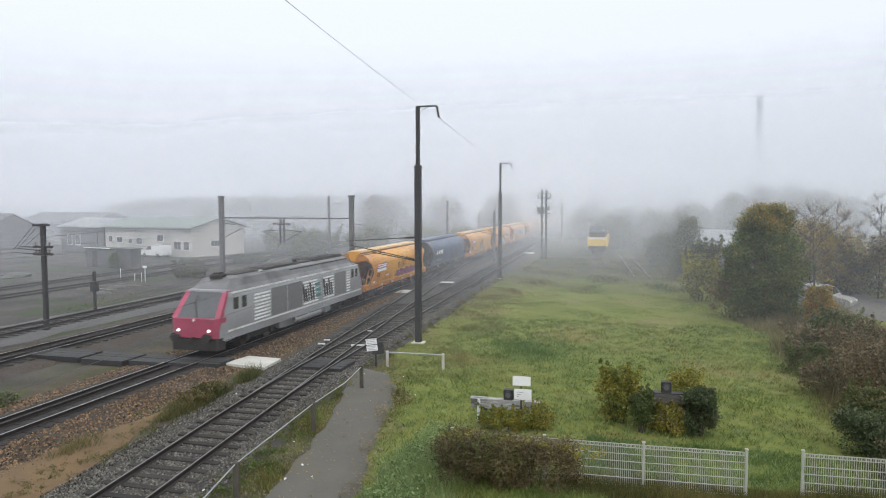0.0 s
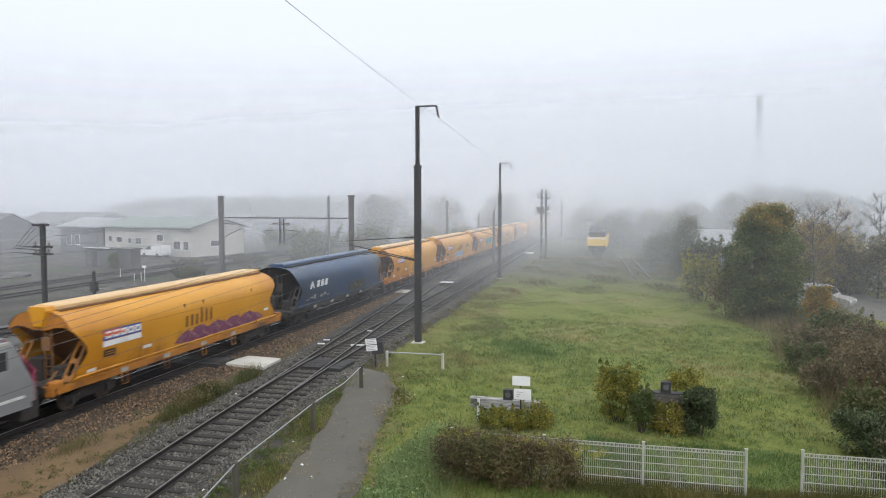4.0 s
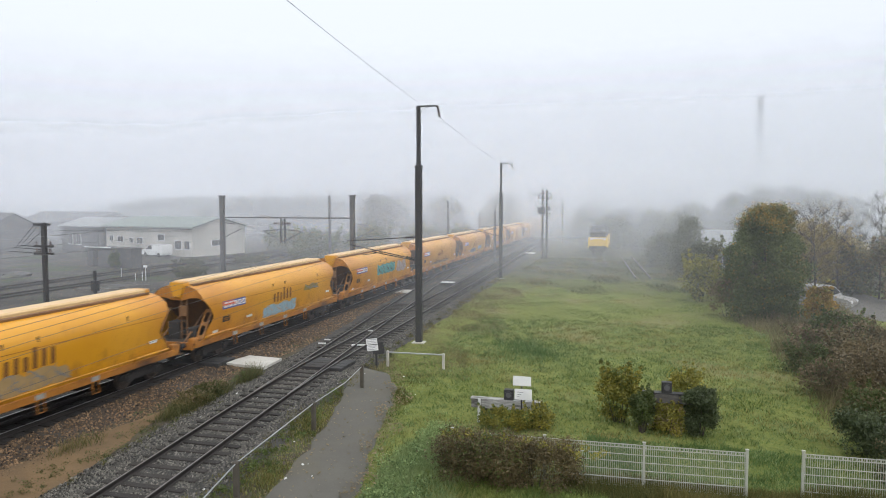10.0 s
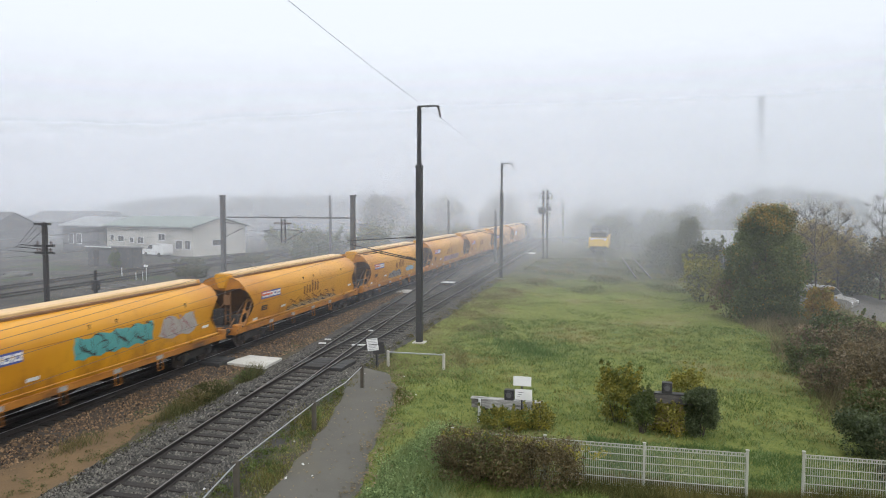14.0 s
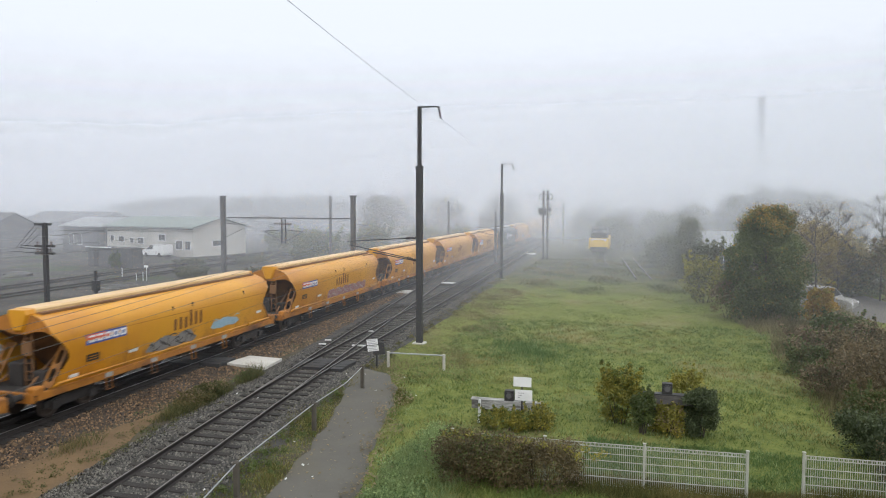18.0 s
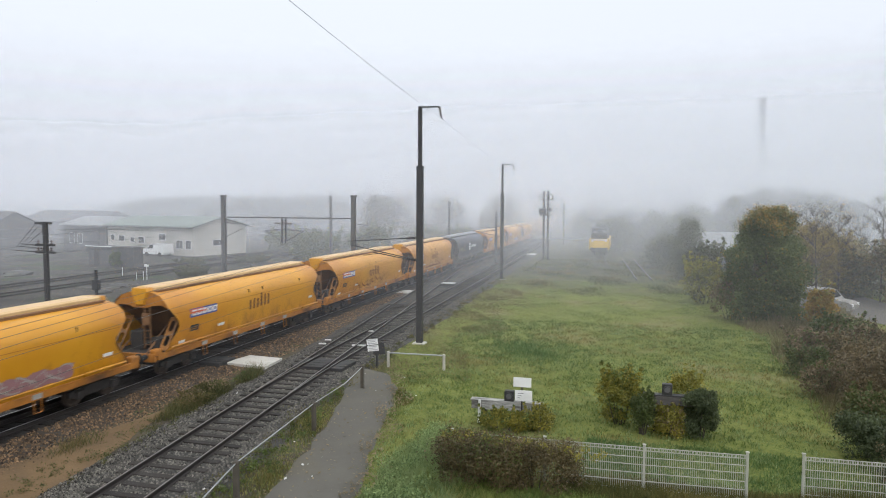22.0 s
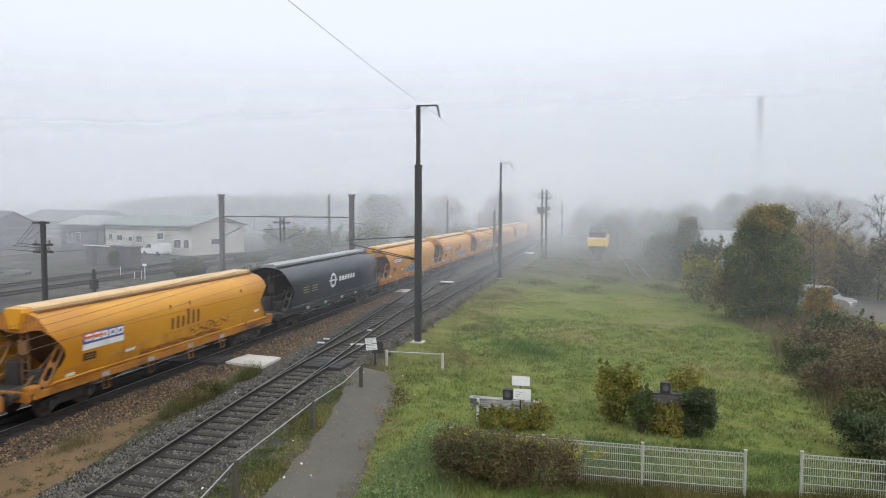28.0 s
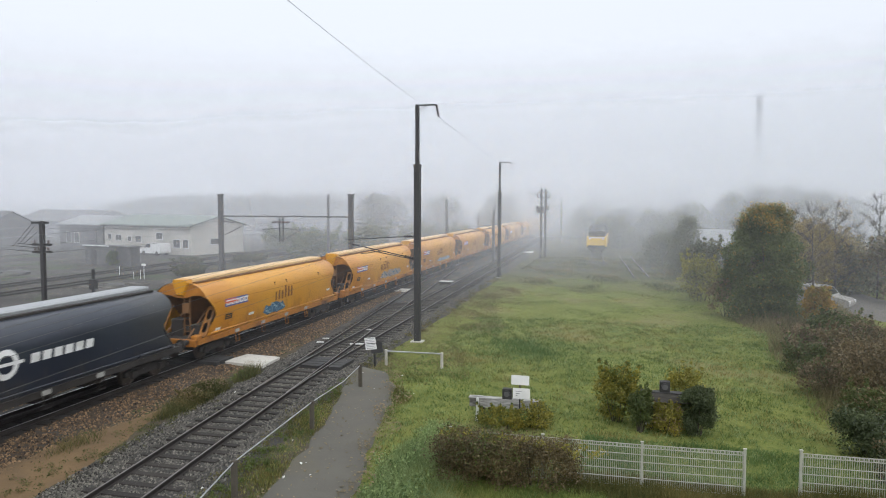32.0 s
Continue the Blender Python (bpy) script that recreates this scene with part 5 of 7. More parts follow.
def buffer_stop(x, y, w, z, lamp_dx, sign=False):
    b = thing("buffer_stop", pose(x, y, GZ), "old buffer stop with a weathered grey timber beam and lamp", "buffer stop", "buffer stops")
    part("beam", Geo().box(-w / 2, w / 2, -0.14, 0.14, z, z + 0.32, 0.03), M_BEAM if sign else M_SHED_BEAM, b, "peeling grey timber beam" if sign else "dark weathered timber beam")
    part("beam_top", Geo().box(-w / 2 - 0.03, w / 2 + 0.03, -0.16, 0.16, z + 0.32, z + 0.345), M_BEAM if sign else M_STEEL_DARK, b)
    for s in (-1, 1):
        px = s * 0.75
        part("leg", Geo().tube([(px, -0.05, 0), (px, 0, z + 0.1)], 0.06, 6), M_STEEL_DARK, b)
        part("strut", Geo().tube([(px, 1.3, 0), (px, 0.1, z + 0.15)], 0.05, 6), M_STEEL_DARK, b)
    lm = part("lamp", Geo().box(lamp_dx - 0.17, lamp_dx + 0.17, -0.12, 0.12, z + 0.34, z + 0.72, 0.02), M_STEEL_DARK, b)
    part("lamp_rim", Geo().tube([(lamp_dx, -0.12, z + 0.54), (lamp_dx, -0.16, z + 0.54)], 0.13, 14), M_INK, lm)
    part("lamp_lens", Geo().tube([(lamp_dx, -0.16, z + 0.54), (lamp_dx, -0.166, z + 0.54)], 0.10, 14), M_STEEL_GREY, lm)
    if sign:
        st = part("sign_post", Geo().box(lamp_dx + 0.45, lamp_dx + 0.50, -0.17, -0.14, z, z + 1.1), M_STEEL_DARK, b)
        for z0, z1, dx in ((z + 0.42, z + 0.80, 0.06), (z + 0.92, z + 1.26, 0.0)):
            p = part("sign_panel", Geo().box(lamp_dx + 0.17 + dx, lamp_dx + 0.81 + dx * 0.6, -0.195, -0.175, z0, z1), M_WHITE, b, "white sign panel with small grey writing")
            for i in range(3 if dx else 0):
                part("text_bar", Geo().box(lamp_dx + 0.27 + dx, lamp_dx + 0.40 + 0.07 * i, -0.199, -0.195, z0 + 0.10 + i * 0.08, z0 + 0.115 + i * 0.08), M_STEEL_GREY, p)
        part("side_post", Geo().tube([(-w / 2 + 0.3, -0.2, 0), (-w / 2 + 0.32, -0.2, z + 0.34)], 0.055, 6), M_WHITE_DULL, b, "whitish leaning post")
    return b


M_SHED_BEAM = surface("dark weathered timber", (0.050, 0.046, 0.042), (0.13, 0.122, 0.112), 0.9, 5, 30, bump=0.4, streak=(0.5, 2, 2))
M_BEAM = surface("peeling grey timber", (0.13, 0.13, 0.122), (0.50, 0.50, 0.47), 0.9, 7, 30, bump=0.5, third=(0.06, 0.056, 0.05), streak=(0.5, 2, 2))
buffer_stop(-4.12, 25.0, 2.55, 0.50, 0.10, True)
buffer_stop(1.75, 25.3, 2.2, 1.05, -0.33)


M_FENCE = surface("white fence coating", (0.29, 0.295, 0.25), (0.40, 0.40, 0.345), 0.5, 4, 40, bump=0.05, third=(0.36, 0.38, 0.33))


def mesh_panel(fence, x0, x1, y0, y1, z):
    """A rigid white mesh panel: uprights, five horizontal wires and a looped top edge."""
    L, m = math.hypot(x1 - x0, y1 - y0), pose(x0, y0, GZ, 0, 0, math.degrees(math.atan2(y1 - y0, x1 - x0)))
    h = z - GZ
    top = part("panel", Geo().box(0.03, L - 0.03, -0.012, 0.012, h - 0.05, h - 0.03).box(0.03, L - 0.03, -0.012, 0.012, h - 0.14, h - 0.12), M_FENCE, fence, at=m)
    ups = int((L - 0.12) / 0.055)
    g, loops = Geo(), Geo()
    for i in range(ups + 1):
        x = 0.06 + i * (L - 0.12) / ups
        g.box(x - 0.006, x + 0.006, -0.004, 0.004, 0.03, h - 0.03)
        if i % 2 == 0:
            loops.box(x - 0.02, x + 0.014, -0.010, 0.010, h - 0.125, h - 0.045)
    tagged(part("mesh_wire", g, M_FENCE, top, recalc=False), kind="stuff")
    tagged(part("edge_loop", loops, M_FENCE, top, recalc=False), kind="stuff")
    for zz in (0.06, 0.29, 0.52, 0.75, 0.96):
        part("cross_wire", Geo().box(0.03, L - 0.03, -0.012, 0.012, zz - 0.009, zz + 0.009), M_FENCE, top)


def wire_fence(points, z, label):
    f = thing("wire_fence", pose(0, 0, 0), label, "fence")
    for (xa, ya), (xb, yb) in zip(points, points[1:]):
        mesh_panel(f, xa, xb, ya, yb, z)
    for x, y in points:
        p = part("post", Geo().box(x - 0.035, x + 0.035, y - 0.035, y + 0.035, GZ - 0.1, z + 0.04, 0.01), M_FENCE, f)
        part("post_cap", Geo().box(x - 0.047, x + 0.047, y - 0.047, y + 0.047, z + 0.04, z + 0.06, 0.008), M_FENCE, p)
    return f


wire_fence([(-4.87, 19.85), (-2.17, 19.9), (0.56, 19.95), (3.22, 20.05)], 0.98, "white rigid wire mesh fence half hidden by a hedge")
wire_fence([(4.62, 20.15), (7.3, 20.2), (9.98, 20.25)], 1.04, "white rigid wire mesh fence beside a gap in the line")
solid("bent_rail", Geo().tube([(6.55, 19.6, GZ), (6.6, 19.6, 0.30), (6.85, 19.6, 0.36), (7.0, 19.6, 0.52), (8.2, 19.6, 0.62)], 0.022, 6), M_GALV, "bent galvanised pipe standing before the fence", "pipe")

# switch motor and flat pale covers between the rails
for x, y, w, d in ((-19.1, 59.9, 0.55, 1.0), (-14.9, 111.8, 0.8, 1.6)):
    solid("trough_cover", Geo().box(-w, w, -d, d, -0.05, 0.06, 0.02), M_CONCRETE, "pale flat concrete trough cover", "cover", pose(x, y, -0.22))
sw = thing("switch_machine", pose(-16.5, 65.4, -0.25), "grey switch machine with a pale lid beside the turnout", "switch machine")
part("case", Geo().box(-0.6, 0.6, -0.35, 0.35, 0, 0.32, 0.04), M_STEEL_DARK, sw)
part("lid", Geo().box(-0.62, 0.62, -0.37, 0.37, 0.32, 0.38, 0.02), M_WHITE_DULL, sw)


# ---- buildings and vehicles ----
M_WALL = surface("cream rendered wall", (0.43, 0.415, 0.375), (0.53, 0.51, 0.465), 0.9, 0.6, 20, bump=0.1, third=(0.37, 0.355, 0.32))
M_ROOF_PALE = surface("pale grey-green sheet roof", (0.15, 0.185, 0.165), (0.205, 0.240, 0.215), 0.7, 0.6, 20, bump=0.1)
M_ROOF_DARK = surface("dark roof", (0.045, 0.043, 0.043), (0.08, 0.075, 0.073), 0.8, 0.6, 20, bump=0.2)
M_ROOF_ZINC = surface("weathered zinc roof", (0.22, 0.23, 0.235), (0.30, 0.31, 0.315), 0.7, 0.6, 20, bump=0.1)
M_ROOF_RED = surface("faded brick wall", (0.20, 0.13, 0.10), (0.28, 0.19, 0.15), 0.85, 1.0, 20, bump=0.2)
M_FARWALL = surface("grey far wall", (0.070, 0.067, 0.064), (0.11, 0.106, 0.10), 0.9, 0.2, 5, bump=0.1)
M_SHED = surface("grey shed boards", (0.075, 0.075, 0.077), (0.12, 0.118, 0.116), 0.85, 1.0, 12, bump=0.2)
M_YELLOW = surface("yellow locomotive paint", (0.66, 0.40, 0.02), (0.76, 0.48, 0.04), 0.5, 1, 20, bump=0.05)


def house(name, corner, ang, L, D, eave, ridge, wall, roof, label, windows=(), gable_windows=(), overhang=0.5, category="building"):
    """A gabled building: local x along the long wall, y into its depth; windows: (x, z, width, height) on the long wall."""
    b = thing(name, pose(corner[0], corner[1], GZ, 0, 0, ang), label, category)
    part("wall", Geo().prism([(0, 0), (L, 0), (L, D), (0, D)], "z", -0.2, eave), wall, b)
    for x in (0.02, L - 0.32):
        part("gable", Geo().prism([(0, eave), (D, eave), (D / 2, ridge)], "x", x, x + 0.3), wall, b)
    for s in (0, 1):
        y0, y1 = (-overhang, D / 2) if s == 0 else (D + overhang, D / 2)
        drop = (ridge - eave) * overhang / (D / 2)
        part("roof_slope", Geo().loft([[(x, y0, eave - drop + 0.02), (x, y1, ridge + 0.05), (x, y1, ridge + 0.2), (x, y0, eave - drop + 0.17)] for x in (-overhang, L + overhang)], caps=True), roof, b)
    part("gutter", Geo().tube([(-overhang, -overhang - 0.05, eave - 0.2), (L + overhang, -overhang - 0.05, eave - 0.2)], 0.09, 6), M_ROOF_DARK, b)
    for x, z, w, h in windows:
        fr = part("window", Geo().box(x - w / 2 - 0.07, x + w / 2 + 0.07, -0.06, 0.05, z - 0.07, z + h + 0.07), M_WHITE, b)
        for k in range(2):
            part("pane", Geo().box(x - w / 2 + k * w / 2 + 0.02, x - w / 2 + (k + 1) * w / 2 - 0.02, -0.075, 0.0, z, z + h), M_GLASS_DARK, fr)
        part("sill", Geo().box(x - w / 2 - 0.12, x + w / 2 + 0.12, -0.16, 0.0, z - 0.14, z - 0.07), M_CONCRETE, fr)
    for y, z, w, h in gable_windows:
        fr = part("window", Geo().box(L - 0.05, L + 0.06, y - w / 2 - 0.07, y + w / 2 + 0.07, z - 0.07, z + h + 0.07), M_WHITE, b)
        for k in range(3):
            part("pane", Geo().box(L, L + 0.075, y - w / 2 + k * w / 3 + 0.02, y - w / 2 + (k + 1) * w / 3 - 0.02, z, z + h), M_GLASS_DARK, fr)
    return b


# the warehouse: its long wall faces the line; local x runs from its far-left end to the near corner
ANG = math.degrees(math.atan2(-0.26, 0.966))
house("warehouse", (-81.36, 97.0), ANG, 20.0, 10.5, 4.35, 5.65, M_WALL, M_ROOF_PALE, "cream warehouse with a pale green sheet roof and small windows",
      windows=((1.4, 2.0, 0.8, 0.8), (3.6, 1.9, 1.3, 0.8), (6.2, 1.8, 0.8, 0.7), (8.3, 1.7, 1.3, 0.9), (13.2, 2.3, 1.4, 0.9), (17.0, 1.1, 1.4, 1.2), (18.9, 1.1, 1.1, 1.2)), gable_windows=((4.6, 1.5, 1.9, 0.8),))
house("warehouse_wing", (-92.8, 100.1), ANG, 11.4, 9.0, 4.2, 5.4, M_FARWALL, M_ROOF_ZINC, "grey lean wing of the warehouse with dark loading doors", windows=((2.4, 1.2, 1.2, 1.6), (4.6, 1.2, 1.2, 1.6)))
# flat panel: the open bay's inner shade is its dark colour
part("loading_door", Geo().box(6.2, 9.8, -0.08, 0.02, 0.0, 3.3), M_ROOF_DARK, bpy.data.objects["warehouse_wing"], "dark panel in place of an open loading bay")
house("far_house", (-115, 95), ANG, 16, 10, 3.6, 6.2, M_FARWALL, M_ROOF_DARK, "low house with a dark roof in the fog", category="house")
house("far_house", (-136, 134), ANG, 26, 12, 3.8, 5.9, M_FARWALL, M_ROOF_DARK, "long low house with a dark roof in the fog", category="house")
house("factory_hall", (-137, 178), 0, 52, 24, 8.0, 9.4, M_FARWALL, M_ROOF_DARK, "long grey hall almost lost in fog", category="building")
house("trackside_house", (7.9, 84), -12, 6, 7, 3.2, 4.7, M_ROOF_RED, M_ROOF_ZINC, "brick house with a pale roof behind trees", windows=((2.5, 1.0, 1.2, 1.2), (6, 1.0, 1.2, 1.2)), category="house")
house("mill", (18.5, 150), 0, 21, 16, 5.6, 7.4, M_ROOF_DARK, M_ROOF_DARK, "tall grey mill almost lost in fog", category="building")
ch = thing("chimney", pose(43.0, 260, GZ), "tall slender chimney almost lost in fog", "chimney")
part("shaft", Geo().tube([(0, 0, 0), (0, 0, 44)], 1.2, 14, 0.95), M_LANE, ch)
part("chimney_rim", Geo().tube([(0, 0, 43.4), (0, 0, 44.1)], 1.15, 14), M_LANE, ch)
part("gallery", Geo().tube([(0, 0, 26), (0, 0, 26.6)], 1.5, 14), M_LANE, ch)

shed = thing("shed", pose(-66.3, 75.7, GZ, 0, 0, ANG + 2), "low grey flat-roofed shed with a white roof edge", "shed")
part("wall", Geo().box(-0.2, 8.2, 0, 1.4, -0.2, 2.35), M_SHED, shed)
part("roof", Geo().box(-0.4, 8.4, -0.2, 1.6, 2.35, 2.47), M_SHED, shed)
part("fascia", Geo().box(-0.42, 4.6, -0.24, -0.2, 2.38, 2.48), M_WHITE, shed, "white roof edge")
part("door", Geo().box(1.0, 1.9, -0.05, 0.0, 0, 2.0), M_ROOF_DARK, shed)


def van(x, y, ang, paint, label, L=4.6, glass=None):
    v = thing("van", pose(x, y, GZ, 0, 0, ang), label, "van")
    prof = [(-L / 2, 0.45), (-L / 2 - 0.03, 0.85), (-L / 2 + 0.25, 1.02), (-L / 2 + 1.0, 1.12), (-L / 2 + 1.55, 1.72), (-L / 2 + 1.9, 1.82), (L / 2 - 0.1, 1.84), (L / 2, 1.6), (L / 2 + 0.02, 0.5), (L / 2 - 0.1, 0.3), (-L / 2 + 0.1, 0.3)]
    g = Geo().loft([[(a, w, b if k else b) for a, b in prof] for k, w in ((0, -0.88), (1, -0.92), (1, 0.92), (0, 0.88))], caps=True)
    part("body", g, paint, v)
    for s in (-1, 1):
        w = s * 0.925
        part("side_window", Geo().prism([(-L / 2 + 1.2, 1.16), (-L / 2 + 1.62, 1.66), (-L / 2 + 2.35, 1.70), (-L / 2 + 2.35, 1.16)], "y", w - 0.01, w + 0.01), M_GLASS_DARK, v)
        for a in (-L / 2 + 0.85, L / 2 - 0.85):
            wh = part("wheel", Geo().tube([(a, s * 0.70, 0.31), (a, s * 0.935, 0.31)], 0.31, 16), M_UNDER, v)
            part("rim", Geo().tube([(a, s * 0.935, 0.31), (a, s * 0.945, 0.31)], 0.19, 12), M_STEEL_GREY, wh)
    part("windscreen", Geo().loft([[(-L / 2 + 1.03, w, 1.14), (-L / 2 + 1.50, w * 0.93, 1.70)] for w in (-0.8, 0.8)], closed=False), M_GLASS_DARK, v)
    for s in (-1, 1):
        part("headlight", Geo().box(-L / 2 - 0.04, -L / 2 + 0.1, s * 0.7 - 0.14, s * 0.7 + 0.14, 0.75, 0.92, 0.02), M_WHITE, v)
        part("mirror", Geo().box(-L / 2 + 1.3, -L / 2 + 1.42, s * 0.95 - 0.02 * s, s * 0.95 + 0.14 * s, 1.12, 1.3), M_INK, v)
    return v


van(-68.0, 91.6, ANG, M_WHITE, "white delivery van parked by the warehouse")
# the second one stands for a pale car, drawn with the van's shape
van(14.5, 57.6, 150, STENCIL, "pale car built like a small van, parked on the lane behind shrubs", 3.5)

# a yellow locomotive standing on the grown-over track
yl = thing("yellow_locomotive", pose(-4.2, 109.4, 0), "yellow locomotive standing on a grown-over track in fog", "locomotive")
part("body", Geo().box(-1.45, 1.45, 0, 14, 0.95, 2.5, 0.08), M_YELLOW, yl)
part("hood", Geo().box(-1.2, 1.2, 0.4, 14, 2.5, 3.3, 0.1), M_UNDER, yl)
part("cab", Geo().box(-1.25, 1.25, 4.0, 7.0, 2.4, 4.1, 0.25), M_STEEL_DARK, yl)
for x in (-0.75, 0.75):
    part("cab_window", Geo().box(x - 0.32, x + 0.32, 3.95, 4.0, 3.15, 3.6), M_STEEL_GREY, yl)
    part("lamp", Geo().tube([(x * 1.3, -0.06, 2.2), (x * 1.3, 0.02, 2.2)], 0.14, 10), M_WHITE, yl)
part("front_stripe", Geo().box(-1.2, 1.2, -0.02, 0.02, 2.28, 2.46), M_WHITE_DULL, yl)
part("head_stock", Geo().box(-1.3, 1.3, -0.15, 0.1, 0.8, 1.2), M_UNDER, yl)
buffers(yl, -0.15, -1)
bogie(yl, 3.0, 2.2, roll=False)
bogie(yl, 11.0, 2.2, roll=False)

# small white posts, a board and heaps on the yard
for x, y, h, board in ((-47.7, 62.4, 1.45, 1), (-48.05, 62.3, 0.9, 0), (-49.1, 62.6, 0.7, 0), (-52.5, 64.7, 1.0, 0), (-33.6, 30.0, 1.15, 0), (-37.3, 29.2, 0.0, 2)):
    p = thing("marker_post", pose(x, y, GZ), "small white marker post on the yard" if board < 2 else "small white board on a dark stake", "post", "yard marker posts")
    part("stake", Geo().tube([(0, 0, -0.1), (0, 0, h or 1.4)], 0.032, 6), M_WHITE_DULL if board < 2 else M_STEEL_DARK, p)
    if board:
        part("board", Geo().box(-0.26, 0.2, -0.03, 0.03, (h or 1.4) - 0.08, (h or 1.4) + 0.14, 0.01), M_WHITE, p)
for x, y, r in ((-64, 62.5, 1.5), (-50.5, 44, 1.2), (-46, 56, 1.0), (-44.5, 52.5, 0.7)):
    solid("rubble_heap", Geo().ball(0, 0, 0.05, r, 0.25, 12, 6, 0.35), M_YARD, "low heap of dark rubble on the yard", "heap", pose(x, y, GZ))
for i in range(9):
    x, y = -46.5 + rnd.uniform(-3.5, 2), 56.5 + rnd.uniform(-3, 3)
    solid("plank", Geo().box(-0.9, 0.9, -0.1, 0.1, 0.0, 0.12, 0.01), M_LANE, "pale discarded plank on the yard", "plank", pose(x, y, GZ, 0, 0, rnd.uniform(-30, 60)), "discarded planks")

# a grey lane behind the scrub
tagged(part("lane", Geo().loft([[(x - 2.5, y, ground_z(x - 2.5, y) + 0.02), (x - 1.2, y, ground_z(x - 1.2, y) + 0.09), (x, y, ground_z(x, y) + 0.12), (x + 2.5, y, ground_z(x + 2.5, y) + 0.08)] for x, y in ((13.5, 92), (14.4, 80), (15.6, 68), (16.3, 60), (17.4, 53), (20.0, 46), (25, 38))], closed=False), M_LANE, smooth=True), "narrow grey asphalt lane behind the scrub", "lane", kind="structure")


# ---- vegetation ----
M_BARK = surface("bark", (0.05, 0.042, 0.035), (0.09, 0.075, 0.06), 0.95, 4, 30, bump=0.8)
M_LEAF_DARK = leafy("dark green leaves", (0.044, 0.067, 0.023), (0.138, 0.161, 0.049))
M_LEAF_TREE = leafy("olive tree leaves", (0.046, 0.074, 0.024), (0.154, 0.177, 0.056))
M_LEAF_GOLD = leafy("golden-brown leaves", (0.165, 0.130, 0.042), (0.410, 0.300, 0.095))
M_IVY = leafy("dark ivy leaves", (0.030, 0.046, 0.020), (0.105, 0.130, 0.052))
M_LEAF_GREEN = leafy("green leaves", (0.054, 0.086, 0.019), (0.132, 0.168, 0.038))
M_LEAF_YELLOW = leafy("yellowing leaves", (0.098, 0.118, 0.024), (0.370, 0.310, 0.050))
M_LEAF_RUST = leafy("rust-brown leaves", (0.082, 0.068, 0.035), (0.215, 0.160, 0.078))
M_LEAF_ORANGE = leafy("orange autumn leaves", (0.162, 0.112, 0.028), (0.406, 0.240, 0.043))
M_LEAF_BROWN = leafy("dead brown leaves", (0.107, 0.087, 0.044), (0.279, 0.205, 0.116))
M_LEAF_HEDGE = leafy("mixed hedge leaves", (0.036, 0.032, 0.014), (0.20, 0.150, 0.068))
M_LEAF_FAR = leafy("dull far leaves", (0.062, 0.071, 0.039), (0.138, 0.138, 0.072))
M_BLADE = leafy("grass blades", (0.074, 0.132, 0.028), (0.240, 0.296, 0.068), 0.7, (0.324, 0.291, 0.094), 0.9)
M_BLADE_PALE = leafy("long pale grass", (0.121, 0.187, 0.061), (0.286, 0.352, 0.154), 0.7)
M_TUFT = leafy("dark grass tufts", (0.050, 0.096, 0.022), (0.135, 0.190, 0.045), 0.75, (0.210, 0.181, 0.055))
M_STALK = leafy("dry stalks", (0.106, 0.103, 0.044), (0.271, 0.225, 0.117), 0.8)
M_RAGGED = leafy("ragged weeds", (0.046, 0.065, 0.021), (0.130, 0.130, 0.046), 0.8, (0.182, 0.143, 0.058))
M_LUSH = leafy("lush grass", (0.062, 0.125, 0.036), (0.130, 0.205, 0.060), 0.7)
M_HERB = leafy("pale leafy weeds", (0.050, 0.100, 0.028), (0.290, 0.375, 0.150), 0.7)
M_WEED = leafy("weeds", (0.058, 0.075, 0.019), (0.180, 0.148, 0.043), 0.8)


def quads(V, name):
    """A mesh of separate four-cornered leaves from an array of corners."""
    V = np.asarray(V, dtype=np.float32).reshape(-1, 3)
    n = len(V) // 4
    me = bpy.data.meshes.new(name)
    me.vertices.add(len(V))
    me.vertices.foreach_set("co", V.ravel())
    me.loops.add(n * 4)
    me.loops.foreach_set("vertex_index", np.arange(n * 4, dtype=np.int32))
    me.polygons.add(n)
    me.polygons.foreach_set("loop_start", np.arange(0, n * 4, 4, dtype=np.int32))
    me.polygons.foreach_set("loop_total", np.full(n, 4, dtype=np.int32))
    me.update(calc_edges=True)
    return me


def leaf_cloud(clumps, size, seed, shell=0.45):
    """Leaves as small pointed quads round the given clumps (x, y, z, radius, number)."""
    r = np.random.RandomState(seed)
    V = []
    for x, y, z, rad, num in clumps:
        d = r.normal(size=(num, 3))
        d /= np.linalg.norm(d, axis=1)[:, None]
        lump = 1 + 0.25 * np.sin(d[:, :1] * 5 + seed) * np.cos(d[:, 1:2] * 4 + x)
        c = np.array([x, y, z]) + d * rad * lump * (r.uniform(shell, 0.95, (num, 1)) + 0.16 * r.exponential(1.0, (num, 1))) * np.array([1, 1, 0.85])
        a = r.normal(size=(num, 3)) + 0.6 * d
        a /= np.linalg.norm(a, axis=1)[:, None]
        b = np.cross(a, r.normal(size=(num, 3)))
        b /= np.linalg.norm(b, axis=1)[:, None] + 1e-9
        s = size * r.uniform(0.6, 1.3, (num, 1))
        V.append(np.stack([c - a * s, c + b * s * 0.5, c + a * s, c - b * s * 0.5], 1))
    return quads(np.concatenate(V), "leaves")


